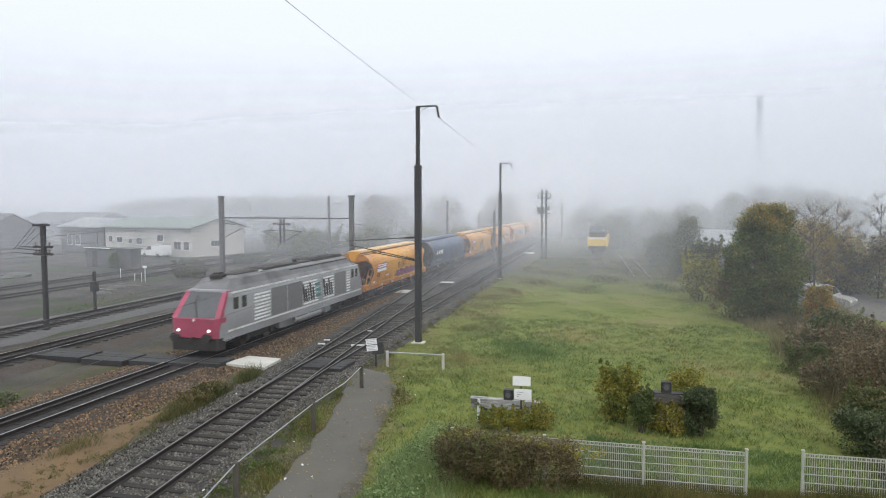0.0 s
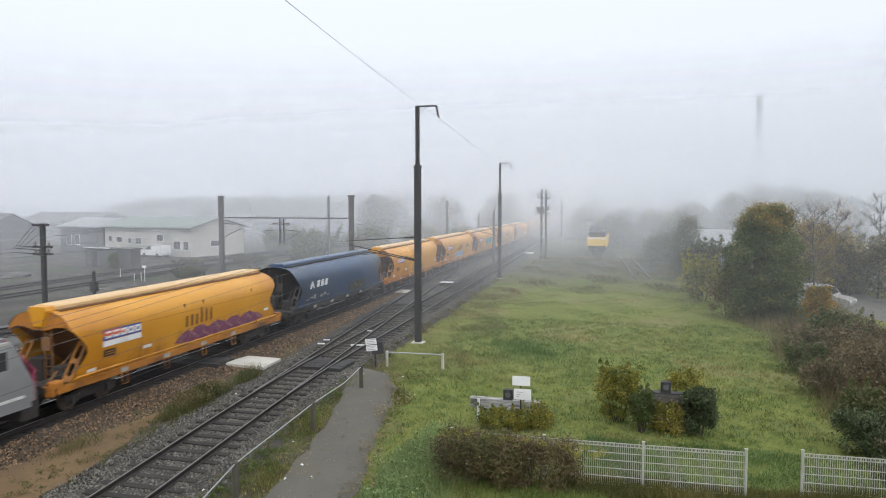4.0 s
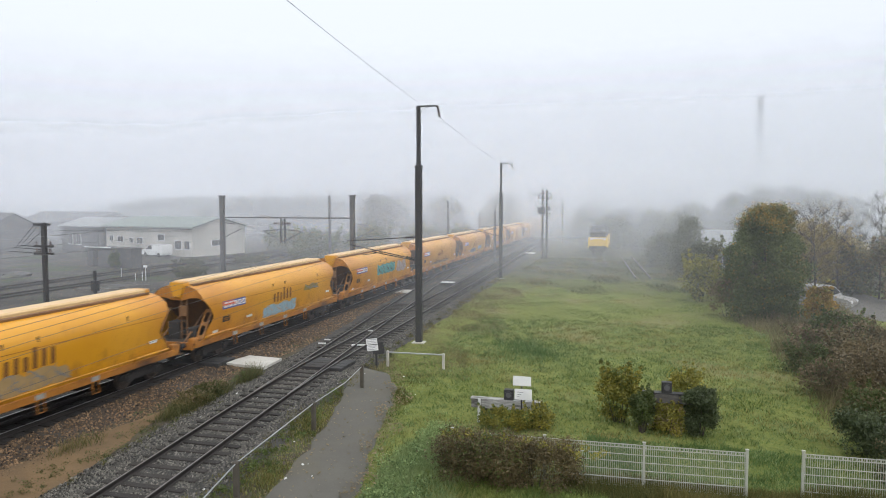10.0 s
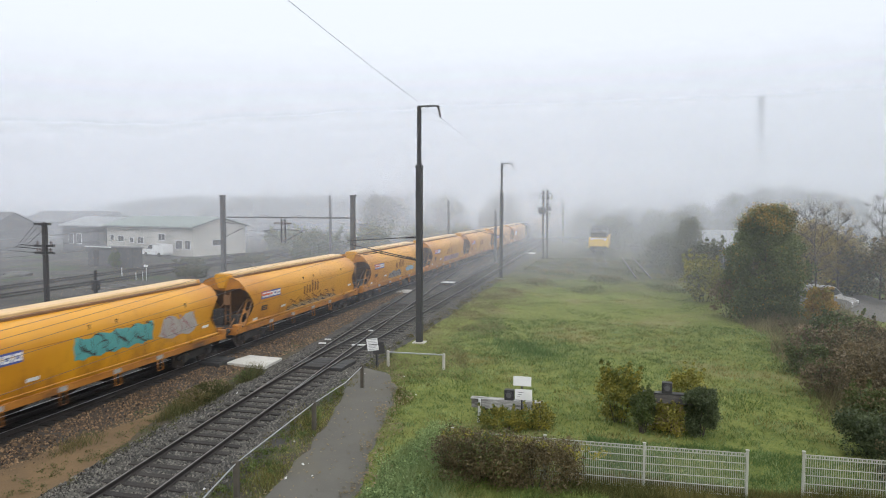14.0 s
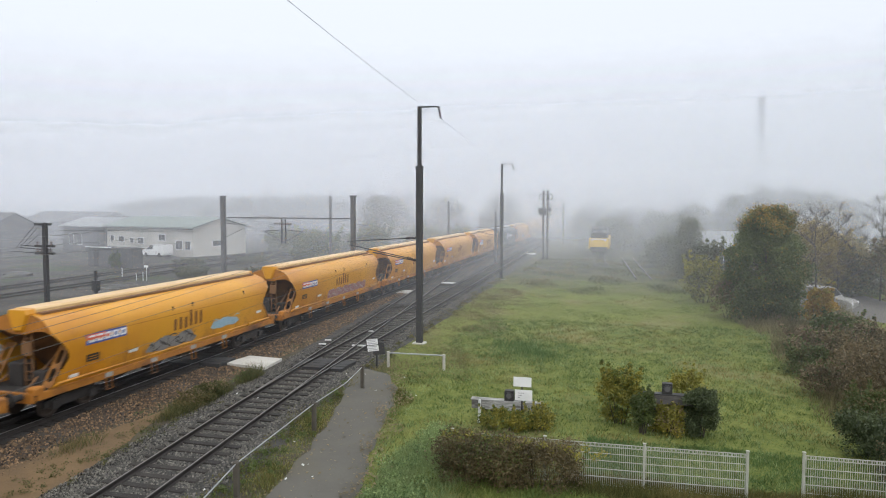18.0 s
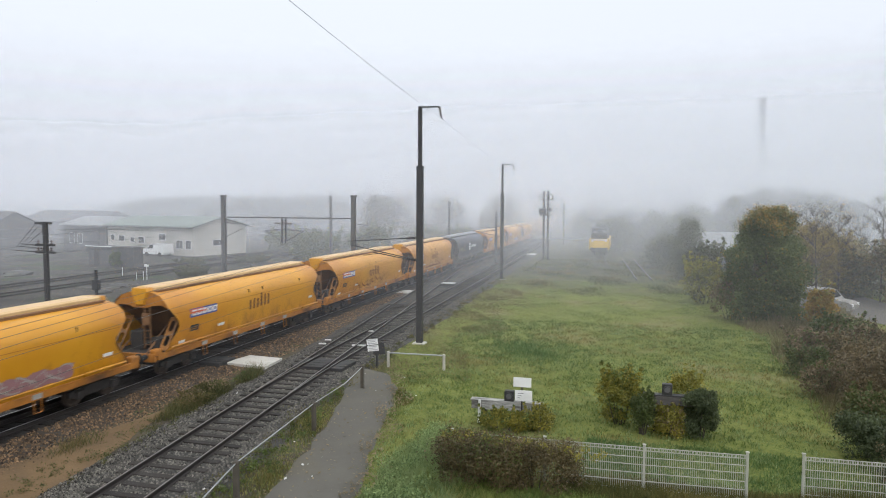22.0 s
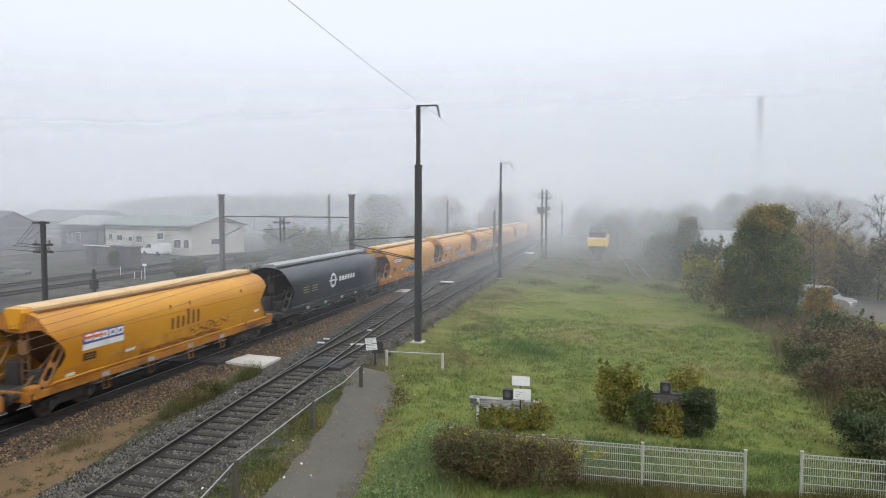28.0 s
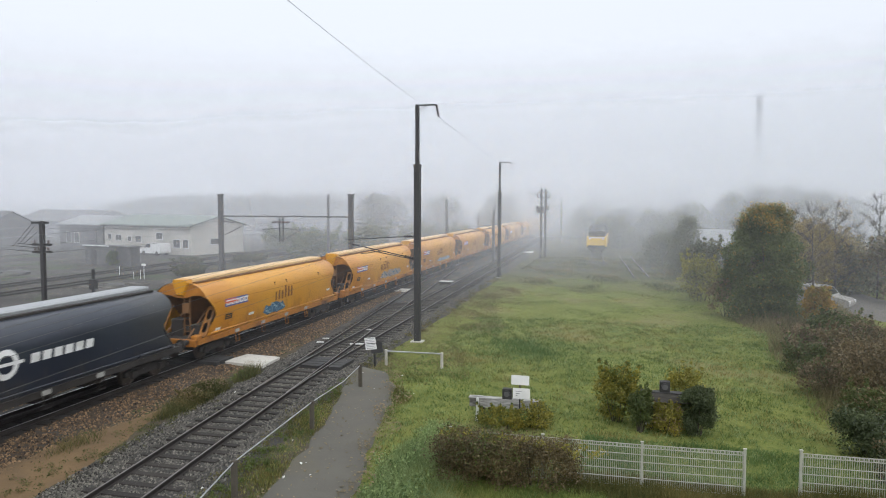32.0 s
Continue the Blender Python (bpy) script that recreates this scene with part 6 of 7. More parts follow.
def twigs(name, h, spread_, seed, n=10, r0=0.16, start=0.2, fork=3):
    """Trunk and branching limbs; returns the trunk, the limbs and the tips of the twigs."""
    r = random.Random(seed)
    bend = r.uniform(-0.2, 0.2)
    trunk = Geo().tube([(0, 0, -0.3), (bend * 0.4, 0, h * 0.3), (bend, 0.1, h * 0.62), (bend * 0.7, 0, h * 0.92)], r0, 8, r0 * 0.15)
    out, tips = [], []
    for i in range(n):
        f = i / n
        z = h * (start + (0.85 - start) * f)
        a = i * 2.4 + r.uniform(-0.5, 0.5)
        L = spread_ * r.uniform(0.65, 1.05) * (1 - 0.5 * f)
        p0, p2 = Vector((bend * min(1, z / h), 0, z)), Vector((L * math.cos(a), L * math.sin(a), z + r.uniform(0.3, 0.75) * L))
        g = Geo().tube([p0, p0.lerp(p2, 0.5) + Vector((0, 0, 0.12 * L)), p2], r0 * 0.4 * (1 - 0.5 * f), 5, 0.012)
        for k in range(fork):
            q0 = p0.lerp(p2, r.uniform(0.4, 0.9))
            q1 = q0 + Vector((r.uniform(-1, 1), r.uniform(-1, 1), r.uniform(0.4, 1.3))) * L * 0.38
            g.tube([q0, q1], 0.022, 4, 0.006)
            tips.append(q1)
        tips.append(p2)
        out.append(g)
    return trunk, out, tips


def tree(name, x, y, h, spread_, leaf, seed, label, num=5000, size=0.16, r0=0.16, tops=None, low=0.22, n=10, clump=0.33, group="", peak=0.0):
    t = thing(name, pose(x, y, ground_z(x, y), 0, 0, seed * 40 % 360), label, "tree", group)
    trunk, gs, tips = twigs(name, h, spread_, seed, r0=r0, n=n)
    tk = part("trunk", trunk, M_BARK, t)
    for g in gs:
        part("limb", g, M_BARK, tk)
    r = random.Random(seed + 1)
    clumps, k = [], 46 if num < 20000 else 110
    for i in range(k):
        f = (i + 0.5) / k
        z = h * (low + (0.94 - low) * f)
        prof = math.sin(math.pi * min(1, 0.22 + 0.74 * f)) ** 0.6 if k == 46 else float(np.interp(f, (0, 0.15, 0.4, 0.7, 0.88, 1), (0.60, 0.78, 0.86, 0.86, 0.66, 0.28)))
        a, d = i * 2.4 + r.uniform(-0.4, 0.4), spread_ * prof * r.uniform(0.35, 0.8 if k == 46 else 0.98) * (1 - 0.5 * peak * f)
        clumps.append((d * math.cos(a), d * math.sin(a), z, spread_ * clump * r.uniform(0.6, 1.1) * (1 - peak * f), num // k))
    if leaf:
        part("crown", leaf_cloud(clumps, size, seed), leaf, t)
    if tops:
        part("turned_leaves", leaf_cloud([(c[0] * 1.05, c[1] * 1.05, c[2] + 0.15, c[3], num // (75 if k == 46 else 260)) for c in clumps[k * 5 // 6:]] + [(c[0] * 1.15, c[1] * 1.15, c[2], c[3], num // (900 if k == 46 else 5000)) for c in clumps[:k * 2 // 3]], size, seed + 5), tops, t, "turned orange leaves")
    return t


def bare_tree(x, y, h, spread_, seed, leaf=None, num=300, label="nearly bare autumn tree with thin twigs"):
    t = thing("bare_tree", pose(x, y, ground_z(x, y)), label, "tree", "bare trees")
    trunk, gs, tips = twigs("bare", h, spread_, seed, n=20, r0=0.075, start=0.15, fork=9)
    tk = part("trunk", trunk, M_BARK, t)
    for g in gs:
        part("limb", g, M_BARK, tk)
    if leaf:
        part("crown", leaf_cloud([(p.x, p.y, p.z, 0.6, 2 * num // len(tips) + 2) for p in tips], 0.05, seed, 0.1), leaf, t)
    return t


def bush(x, y, w, h, leaf, seed, label, num=1500, size=0.07, depth=None, stems=7, second=None, k=30, name="bush", boxy=False):
    b = thing(name, pose(x, y, ground_z(x, y)), label, "bush")
    r = random.Random(seed)
    d = depth or w
    clumps = []
    for i in range(k):
        f = i / k
        a, q = i * 2.4, math.sqrt(r.uniform(0.05, 1)) * 0.40
        cx, cy = (q * w * math.cos(a), q * d * math.sin(a)) if not boxy else (r.uniform(-0.42, 0.42) * w, r.uniform(-0.42, 0.42) * d)
        top = h * (1 - (0.55 if not boxy else 0.06) * (2 * q) ** 2)
        rad = (0.17 if not boxy else 0.19) * min(w, h * 1.4, d * 1.6) * r.uniform(0.6, 1.3)
        clumps.append((cx, cy, max(rad * 0.5, min(top - rad, h * r.uniform(0.12, 0.95))), rad, num // k))
    for i in range(7 if not boxy and num > 1500 else 0):      # upright sprays that break the outline
        a, q, reach = r.uniform(0, 6.28), r.uniform(0.08, 0.36), h * r.uniform(0.78, 1.03)
        for j in range(5):
            z = h * 0.55 + (reach - h * 0.55) * j / 4
            clumps.append((q * w * math.cos(a) * (1 + 0.1 * j), q * d * math.sin(a) * (1 + 0.1 * j), z, (0.10 - 0.016 * j) * min(w, d, h), num // (k * 4)))
    part("foliage", leaf_cloud(clumps, size, seed), leaf, b)
    if second:
        part("second_foliage", leaf_cloud([(c[0], c[1], c[2] + 0.05, c[3] * 1.1, max(4, c[4] // 3)) for c in clumps[::2]], size, seed + 3), second, b)
    for i in range(stems):
        cx, cy, cz, rr, _ = clumps[i * 2 % k]
        part("stem", Geo().tube([(cx * 0.3, cy * 0.3, -0.1), (cx * 0.7, cy * 0.7, cz * 0.6), (cx * 1.05, cy * 1.05, cz + rr * 1.1)], 0.02, 4, 0.005), M_BARK, b)
    return b


def blades(n, area, height, width, seed, keep=None):
    """Grass blades as narrow bent quads over an area (x0, x1, y0, y1)."""
    r = np.random.RandomState(seed)
    x, y = r.uniform(area[0], area[1], n), r.uniform(area[2], area[3], n)
    if keep is not None:
        m = keep(x, y, r)
        x, y = x[m], y[m]
    n = len(x)
    z = np.array([ground_z(a, b) for a, b in zip(x, y)]) - 0.02
    patch = 0.6 + 0.5 * np.sin(x * 0.9 + 1.3 * np.sin(y * 0.5)) * np.cos(y * 0.7 + x * 0.3)
    h = height * r.uniform(0.5, 1.3, n) * np.clip(patch, 0.45, 1.2)
    a = r.uniform(0, 2 * np.pi, n)
    lean = r.uniform(0.2, 0.8, n) * h
    b = r.uniform(0, 2 * np.pi, n)
    w = width * r.uniform(0.6, 1.4, n)
    base = np.stack([x, y, z], 1)
    side = np.stack([np.cos(a) * w, np.sin(a) * w, np.zeros(n)], 1)
    top = base + np.stack([np.cos(b) * lean, np.sin(b) * lean, h], 1)
    return quads(np.stack([base - side, base + side, top + side * 0.25, top - side * 0.25], 1), "grass")


# the big autumn tree and the growth along the meadow's far edge
tree("autumn_tree", 9.05, 51.5, 7.85, 3.15, M_LEAF_TREE, 11, "dense dark green tree turning orange at its top", 70000, 0.075, tops=M_LEAF_ORANGE, low=0.05, clump=0.28, peak=0.25, n=16)
bush(11.45, 47.2, 1.9, 3.0, M_LEAF_ORANGE, 21, "small bright orange shrub beneath the big tree", 3600, 0.075, second=M_LEAF_YELLOW)
bush(7.0, 52.5, 3.0, 3.0, M_LEAF_BROWN, 22, "brown tangled shrub at the meadow's edge", 3000, 0.09, second=M_LEAF_GREEN)
bush(5.9, 60.5, 3.4, 4.2, M_LEAF_YELLOW, 23, "yellow-green shrub in thin fog", 3200, 0.11, second=M_LEAF_FAR)
bush(6.6, 66, 4.0, 5.0, M_LEAF_FAR, 24, "dull green shrub in thin fog", 3000, 0.13)
tree("far_tree", 6.2, 78, 6.6, 2.4, M_LEAF_FAR, 25, "dull green slender tree in fog", 9000, 0.09, low=0.08, group="trees in fog")
tree("far_tree", 4.6, 93, 4.2, 3.2, M_LEAF_FAR, 26, "dull green low tree in fog", 7000, 0.11, low=0.05, group="trees in fog")
bush(8.0, 86, 6, 4.2, M_LEAF_FAR, 27, "dull green thicket in fog", 7000, 0.10)
tree("far_tree", 12.5, 66, 6.5, 3.0, M_LEAF_RUST, 28, "rust-coloured tree behind the big one", 5000, 0.14, low=0.15, group="trees in fog")
bare_tree(13.5, 57, 8.0, 3.2, 31, M_LEAF_RUST, 500)
bare_tree(16.0, 61, 8.2, 3.0, 32, M_LEAF_ORANGE, 300)
bare_tree(18.6, 60, 8.8, 2.6, 33, M_LEAF_FAR, 400)
bare_tree(20.5, 56, 9.2, 3.0, 34, M_LEAF_DARK, 900)
bare_tree(14.6, 66, 8.0, 3.0, 35)
tree("golden_tree", 14.0, 61.0, 6.4, 2.7, M_LEAF_GOLD, 53, "golden-brown autumn tree over the lane", 12000, 0.07, low=0.30, clump=0.30, n=14)
bush(16.6, 64.5, 4.8, 5.8, M_LEAF_GOLD, 36, "tall golden-brown shrub beside the big tree", 14000, 0.065, second=M_LEAF_TREE)
bush(17.6, 66.5, 5.0, 5.4, M_LEAF_GOLD, 52, "golden-brown shrub over the lane", 11000, 0.062, second=M_LEAF_ORANGE)
bush(19.5, 58, 5.0, 6.0, M_LEAF_RUST, 37, "tall rust-brown shrub by a lane", 4200, 0.12, second=M_LEAF_DARK)
bush(18.0, 64, 6.0, 4.6, M_LEAF_FAR, 38, "dull thicket behind the lane", 3600, 0.13, second=M_LEAF_RUST)
bush(13.0, 69, 5.0, 4.2, M_LEAF_FAR, 39, "dull thicket behind the lane", 3000, 0.13, second=M_LEAF_ORANGE)
# thick scrub from the tree towards the fence
bush(11.6, 43.5, 3.4, 2.0, M_LEAF_DARK, 41, "dark low scrub beneath the tree", 3600, 0.08, second=M_LEAF_BROWN)
bush(9.6, 40.5, 3.6, 1.7, M_LEAF_BROWN, 42, "brown bramble scrub on a bank", 3800, 0.075, second=M_LEAF_GREEN)
bush(11.5, 38.0, 4.0, 2.2, M_LEAF_RUST, 43, "rusty bramble scrub on a bank", 4200, 0.075, second=M_LEAF_DARK)
bush(8.4, 36.0, 2.6, 1.5, M_LEAF_DARK, 44, "dark bramble scrub at the meadow's edge", 3600, 0.065, second=M_LEAF_RUST)
bush(10.2, 33.4, 4.2, 2.4, M_LEAF_RUST, 45, "tall russet scrub on a bank", 6000, 0.065, second=M_LEAF_BROWN)
bush(8.2, 32.2, 2.4, 1.5, M_LEAF_BROWN, 46, "brown bramble scrub at the meadow's edge", 3600, 0.06, second=M_LEAF_DARK)
bush(9.6, 29.6, 3.6, 2.9, M_LEAF_RUST, 47, "tall russet shrub with a few pale leaves", 7500, 0.06, second=M_LEAF_BROWN)
bush(8.4, 27.6, 1.8, 1.6, M_LEAF_DARK, 48, "dark shrub at the meadow's edge", 3000, 0.055, second=M_LEAF_BROWN)
bush(7.9, 24.4, 2.9, 1.45, M_IVY, 49, "squared dark green ivy mass behind the fence", 9000, 0.05, depth=1.8, boxy=True)
bush(13.8, 33, 4.5, 3.2, M_LEAF_BROWN, 50, "brown thicket behind the scrub", 4500, 0.08, second=M_LEAF_DARK)
bush(13.5, 26.5, 4.5, 3.0, M_LEAF_RUST, 51, "russet thicket behind the fence", 4500, 0.08, second=M_LEAF_DARK)

tagged(part("dry_scrub", blades(42000, (6.2, 15, 21, 56), 0.75, 0.014, 216, lambda x, y, r: x > np.interp(y, (21, 28, 34, 42, 56), (7.6, 7.6, 7.9, 8.2, 7.6)) + 0.4 * np.sin(y * 0.6) + r.uniform(-0.5, 0.5, len(x))), M_STALK), "tall dry brown stalks among the scrub", "scrub", kind="stuff")
# hedge over the fence, growth round the buffer stops
bush(-3.9, 19.3, 2.4, 1.50, M_LEAF_HEDGE, 60, "dense brown and green hedge grown over the white fence", 26000, 0.036, depth=1.6, k=80, second=M_LEAF_GREEN, boxy=True, name="hedge")
bush(-2.35, 19.4, 2.5, 1.46, M_LEAF_HEDGE, 68, "thinner hedge end straggling over the fence", 13000, 0.034, depth=1.2, k=70, second=M_LEAF_BROWN, name="hedge", boxy=True)
bush(-3.9, 24.3, 2.4, 0.80, M_LEAF_YELLOW, 61, "yellow-green brambles under the buffer stop", 4500, 0.045, depth=1.3, second=M_LEAF_GREEN)
bush(-2.9, 24.6, 1.1, 0.95, M_LEAF_YELLOW, 62, "yellow-green brambles beside the buffer stop", 1800, 0.045, second=M_LEAF_DARK)
bush(-0.15, 26.0, 1.7, 2.2, M_LEAF_YELLOW, 63, "upright yellow-green shrub on the meadow", 8000, 0.05, second=M_LEAF_GREEN)
bush(0.6, 25.0, 1.0, 1.6, M_LEAF_DARK, 64, "dark ivy climbing on the buffer stop", 5000, 0.045, second=M_LEAF_GREEN)
bush(2.5, 25.1, 0.98, 1.72, M_IVY, 65, "dark ivy heap over the buffer stop's end", 14000, 0.042, k=60, boxy=True, depth=1.0)
bush(2.15, 26.8, 1.5, 2.2, M_LEAF_YELLOW, 66, "yellow-green shrub behind the buffer stop", 2800, 0.05)
bush(1.5, 25.3, 1.4, 1.2, M_LEAF_YELLOW, 67, "yellow and brown stems under the buffer stop", 4200, 0.045, second=M_LEAF_BROWN)
bush(8.6, 22.3, 3.8, 1.0, M_IVY, 69, "low dark growth behind the fence", 9000, 0.045, depth=1.6, second=M_LEAF_BROWN, boxy=True)
stake = thing("pale_stake", pose(0.68, 25.96, GZ), "short pale leaning stake with a ring at its top", "stake")
part("stake", Geo().tube([(0, 0, -0.05), (-0.05, 0, 0.95)], 0.022, 6), M_WHITE_DULL, stake)
part("ring", Geo().tube([(-0.05 + 0.07 * math.cos(a), -0.02, 1.02 + 0.07 * math.sin(a)) for a in (i * math.pi / 5 for i in range(11))], 0.018, 5), M_WHITE_DULL, stake)
solid("pale_stone", Geo().ball(0, 0, 0.08, 0.13, 0.2, 8, 5, 0.8), M_CONCRETE, "pale block lying in the brambles", "stone", pose(0.93, 25.96, GZ))
# scrub by the running line and along the far side of the yard
for x0, x1, y0, y1, n, sd in ((-16.9, -15.7, 21.5, 27.0, 5200, 70), (-16.6, -15.9, 27.0, 29.2, 1200, 71), (-17.6, -16.6, 17.5, 20, 500, 75)):
    cx, cy = (x0 + x1) / 2, (y0 + y1) / 2
    tagged(part("weed_clump", blades(n * 2, (x0, x1, y0, y1), 0.62, 0.009, sd, lambda x, y, r, q=(cx, cy, (x1 - x0) / 2, (y1 - y0) / 2): np.hypot((x - q[0]) / q[2], (y - q[1]) / q[3]) < r.uniform(0.2, 1.05, len(x))), M_RAGGED), "ragged olive weeds growing beside the ballast", "weeds", kind="stuff")
bush(-16.3, 24.6, 1.3, 0.75, M_RAGGED, 76, "feathery olive weeds beside the ballast", 6500, 0.035, depth=4.2, stems=4, second=M_LEAF_BROWN)
bush(-16.4, 28.0, 0.9, 0.5, M_LEAF_GREEN, 77, "small feathery weeds beside the concrete slab", 1500, 0.03, depth=1.6, stems=3)
bush(-23.9, 22, 2.0, 0.6, M_LEAF_DARK, 72, "low dark weeds between tracks", 1200, 0.05, stems=0)
bush(-60.6, 73.5, 1.6, 2.2, M_LEAF_DARK, 73, "dark bush before the shed", 1600, 0.09)
for i, (x, y, w, h) in enumerate(((-55, 80, 5, 0.9), (-48, 84, 6, 1.2), (-44, 92, 6, 2.4), (-46, 101, 8, 4.6), (-39, 104, 8, 5.2), (-52, 104, 8, 4.2), (-33, 112, 8, 5.0), (-29, 122, 8, 4.4), (-57, 110, 9, 4.0), (-45, 66, 4, 0.9), (-40, 72, 5, 0.9), (-49, 72, 5, 0.8))):
    bush(x, y, w, h, M_LEAF_DARK if h > 2 else M_LEAF_FAR, 80 + i, "dull scrub beyond the yard", 5200, 0.12 if h > 2 else 0.08, stems=0, second=M_LEAF_FAR)
for i, (x, y, h, w) in enumerate(((-46.3, 128, 9.4, 4.0), (-26.5, 150, 9.0, 5), (-38, 150, 9.0, 5), (-30, 175, 10.4, 6), (-45, 170, 9.6, 6), (-22, 200, 10.2, 7), (-10, 225, 9.8, 8), (4, 210, 9.2, 7), (14, 190, 8.6, 7), (22, 160, 8.2, 6), (12, 140, 7.0, 5), (20, 118, 7.0, 5), (30, 128, 8.0, 6), (0, 158, 6.4, 5), (8, 114, 6.2, 4.4), (-60, 190, 10.5, 7), (34, 95, 8.0, 5), (30, 76, 8.0, 4.5), (28, 62, 8.6, 4), (-7.0, 180, 7.2, 6), (-101, 172, 9.4, 6), (-92, 170, 10.2, 7), (-83, 172, 10.4, 7), (-74, 170, 10.0, 7), (-65, 172, 10.6, 7), (-56, 168, 10.2, 7), (-51, 150, 8.6, 6), (20, 146, 9.4, 4), (25, 147, 10.6, 5), (30.5, 146, 10.5, 5), (35.5, 148, 9.6, 4.5), (40, 146, 8.2, 4), (-139, 172, 7.4, 6), (-129, 170, 8.8, 6), (-117, 172, 9.6, 7), (-109, 170, 9.0, 6), (-2, 128, 5.2, 4.5), (5, 134, 6.0, 5), (-8, 150, 6.2, 5))):
    tree("far_tree", x, y, h, w, M_LEAF_FAR, 120 + i, "tree standing as a grey shape in fog", 5200, 0.22, low=0.05, n=7, clump=0.42, group="trees in fog")


def on_path(x, y, grow=1.0, r=None):
    """Whether points lie on the footpath, with a ragged margin."""
    py = [p[1] for p in path]
    w = np.interp(y, py, [p[2] for p in path]) * grow
    if r is not None:
        w = w + r.uniform(-0.12, 0.22, len(x))
    return (np.abs(x - np.interp(y, py, [p[0] for p in path])) < w) & (y < 31.8)


def meadow(x, y, r):
    onpath = on_path(x, y, 0.85, r)
    return (x > np.where(y < 31, np.interp(y, [p[1] for p in path], [p[0] for p in path]), np.interp(y, [31, 36, 48, 75], [-10.9, -11.9, -12.6, -13.1])) + 0.5 * np.sin(y)) & (x < 9.5) & ~onpath


for i, (n, area, h, w) in enumerate(((130000, (-11, 9, 15, 30), 0.055, 0.008), (90000, (-12.5, 9, 30, 46), 0.065, 0.012), (52000, (-13.5, 8, 46, 74), 0.08, 0.022))):
    tagged(part("grass", blades(n, area, h, w, 200 + i, meadow), M_BLADE), "short green meadow grass with pale dry patches", "grass", kind="stuff")
tagged(part("grass_tufts", blades(46000, (-10.5, 9, 21, 62), 0.13, 0.013, 209, lambda x, y, r: meadow(x, y, r) & (np.sin(x * 2.3 + 2 * np.sin(y * 0.8)) * np.sin(y * 1.9 + 1.5 * np.sin(x * 0.9)) + r.uniform(-0.35, 0.35, len(x)) > 0.5)), M_TUFT), "darker taller tufts in the meadow", "grass", kind="stuff")
tagged(part("long_grass", blades(16000, (-7.2, -4.0, 16, 23.5), 0.42, 0.012, 210, lambda x, y, r: (np.hypot((x + 5.6) / 1.5, (y - 19.6) / 3.6) < 1 + 0.2 * np.sin(y * 3)) & (x > -6.9)), M_BLADE_PALE), "long pale green grass beside the hedge", "grass", kind="stuff")
tagged(part("weeds", blades(30000, (-12.9, -8.2, 12, 31), 0.17, 0.014, 211, lambda x, y, r: (np.sin(x * 2.1 + y) * np.cos(y * 0.9) + r.uniform(-0.6, 0.6, len(x)) > 0.0) & ~on_path(x, y, 1.0, r)), M_WEED), "dry yellowish weeds along the siding", "weeds", kind="stuff")
tagged(part("hedge_grass", blades(9000, (-5.6, -0.4, 17.2, 19.2), 0.34, 0.010, 215), M_BLADE), "tall green grass before the hedge", "grass", kind="stuff")
tagged(part("path_weeds", blades(24000, (-12.2, -8.6, 14, 30.5), 0.12, 0.012, 217, lambda x, y, r: (np.sin(x * 3.1 + y * 0.7) + np.cos(y * 1.3) + r.uniform(-1, 1, len(x)) > 0.2) & ~on_path(x, y, 1.0, r)), M_BLADE), "low green weeds between path and siding", "weeds", kind="stuff")


def clumps_of_grass(n, area, seed, per=12, height=0.09, spread_=0.11):
    """Small clumps of blades with bare gaps between them."""
    r = np.random.RandomState(seed)
    cx, cy = r.uniform(area[0], area[1], n), r.uniform(area[2], area[3], n)
    m = meadow(cx, cy, r)
    cx, cy = cx[m], cy[m]
    n = len(cx)
    k = r.uniform(0.6, 1.5, n)
    x, y = (np.repeat(cx, per) + r.normal(size=n * per) * spread_ * np.repeat(k, per)), (np.repeat(cy, per) + r.normal(size=n * per) * spread_ * np.repeat(k, per))
    z = np.array([ground_z(a, b) for a, b in zip(x, y)]) - 0.02
    h = height * np.repeat(k, per) * r.uniform(0.6, 1.3, n * per)
    a, b = r.uniform(0, 6.28, n * per), r.uniform(0, 6.28, n * per)
    w = 0.012 * np.repeat(k, per)
    base = np.stack([x, y, z], 1)
    side = np.stack([np.cos(a) * w, np.sin(a) * w, 0 * w], 1)
    top = base + np.stack([np.cos(b) * h * 0.6, np.sin(b) * h * 0.6, h], 1)
    return quads(np.stack([base - side, base + side, top + side * 0.3, top - side * 0.3], 1), "grass")


tagged(part("grass_clumps", clumps_of_grass(4200, (-10, 9, 19, 48), 230), M_TUFT), "dark clumps of meadow grass", "grass", kind="stuff")
tagged(part("pale_clumps", clumps_of_grass(3000, (-10, 9, 19, 48), 231), M_BLADE_PALE), "pale clumps of meadow grass", "grass", kind="stuff")
tagged(part("lush_patch", blades(20000, (-8.6, -1.4, 33.5, 42.5), 0.17, 0.016, 218, lambda x, y, r: np.hypot((x + 5.0) / 3.2, (y - 37.9) / 3.6) < r.uniform(0.1, 1.1, len(x))), M_LUSH), "lush dark green patch in the meadow", "grass", kind="stuff")
tagged(part("fence_grass", blades(26000, (-1.2, 9, 20.2, 24.0), 0.15, 0.012, 257), M_LUSH), "lush green grass behind the fence", "grass", kind="stuff")
tagged(part("fence_weeds", blades(22000, (-1.6, 9, 19.0, 20.5), 0.42, 0.009, 212), M_WEED), "tall dry grass at the foot of the fence", "weeds", kind="stuff")
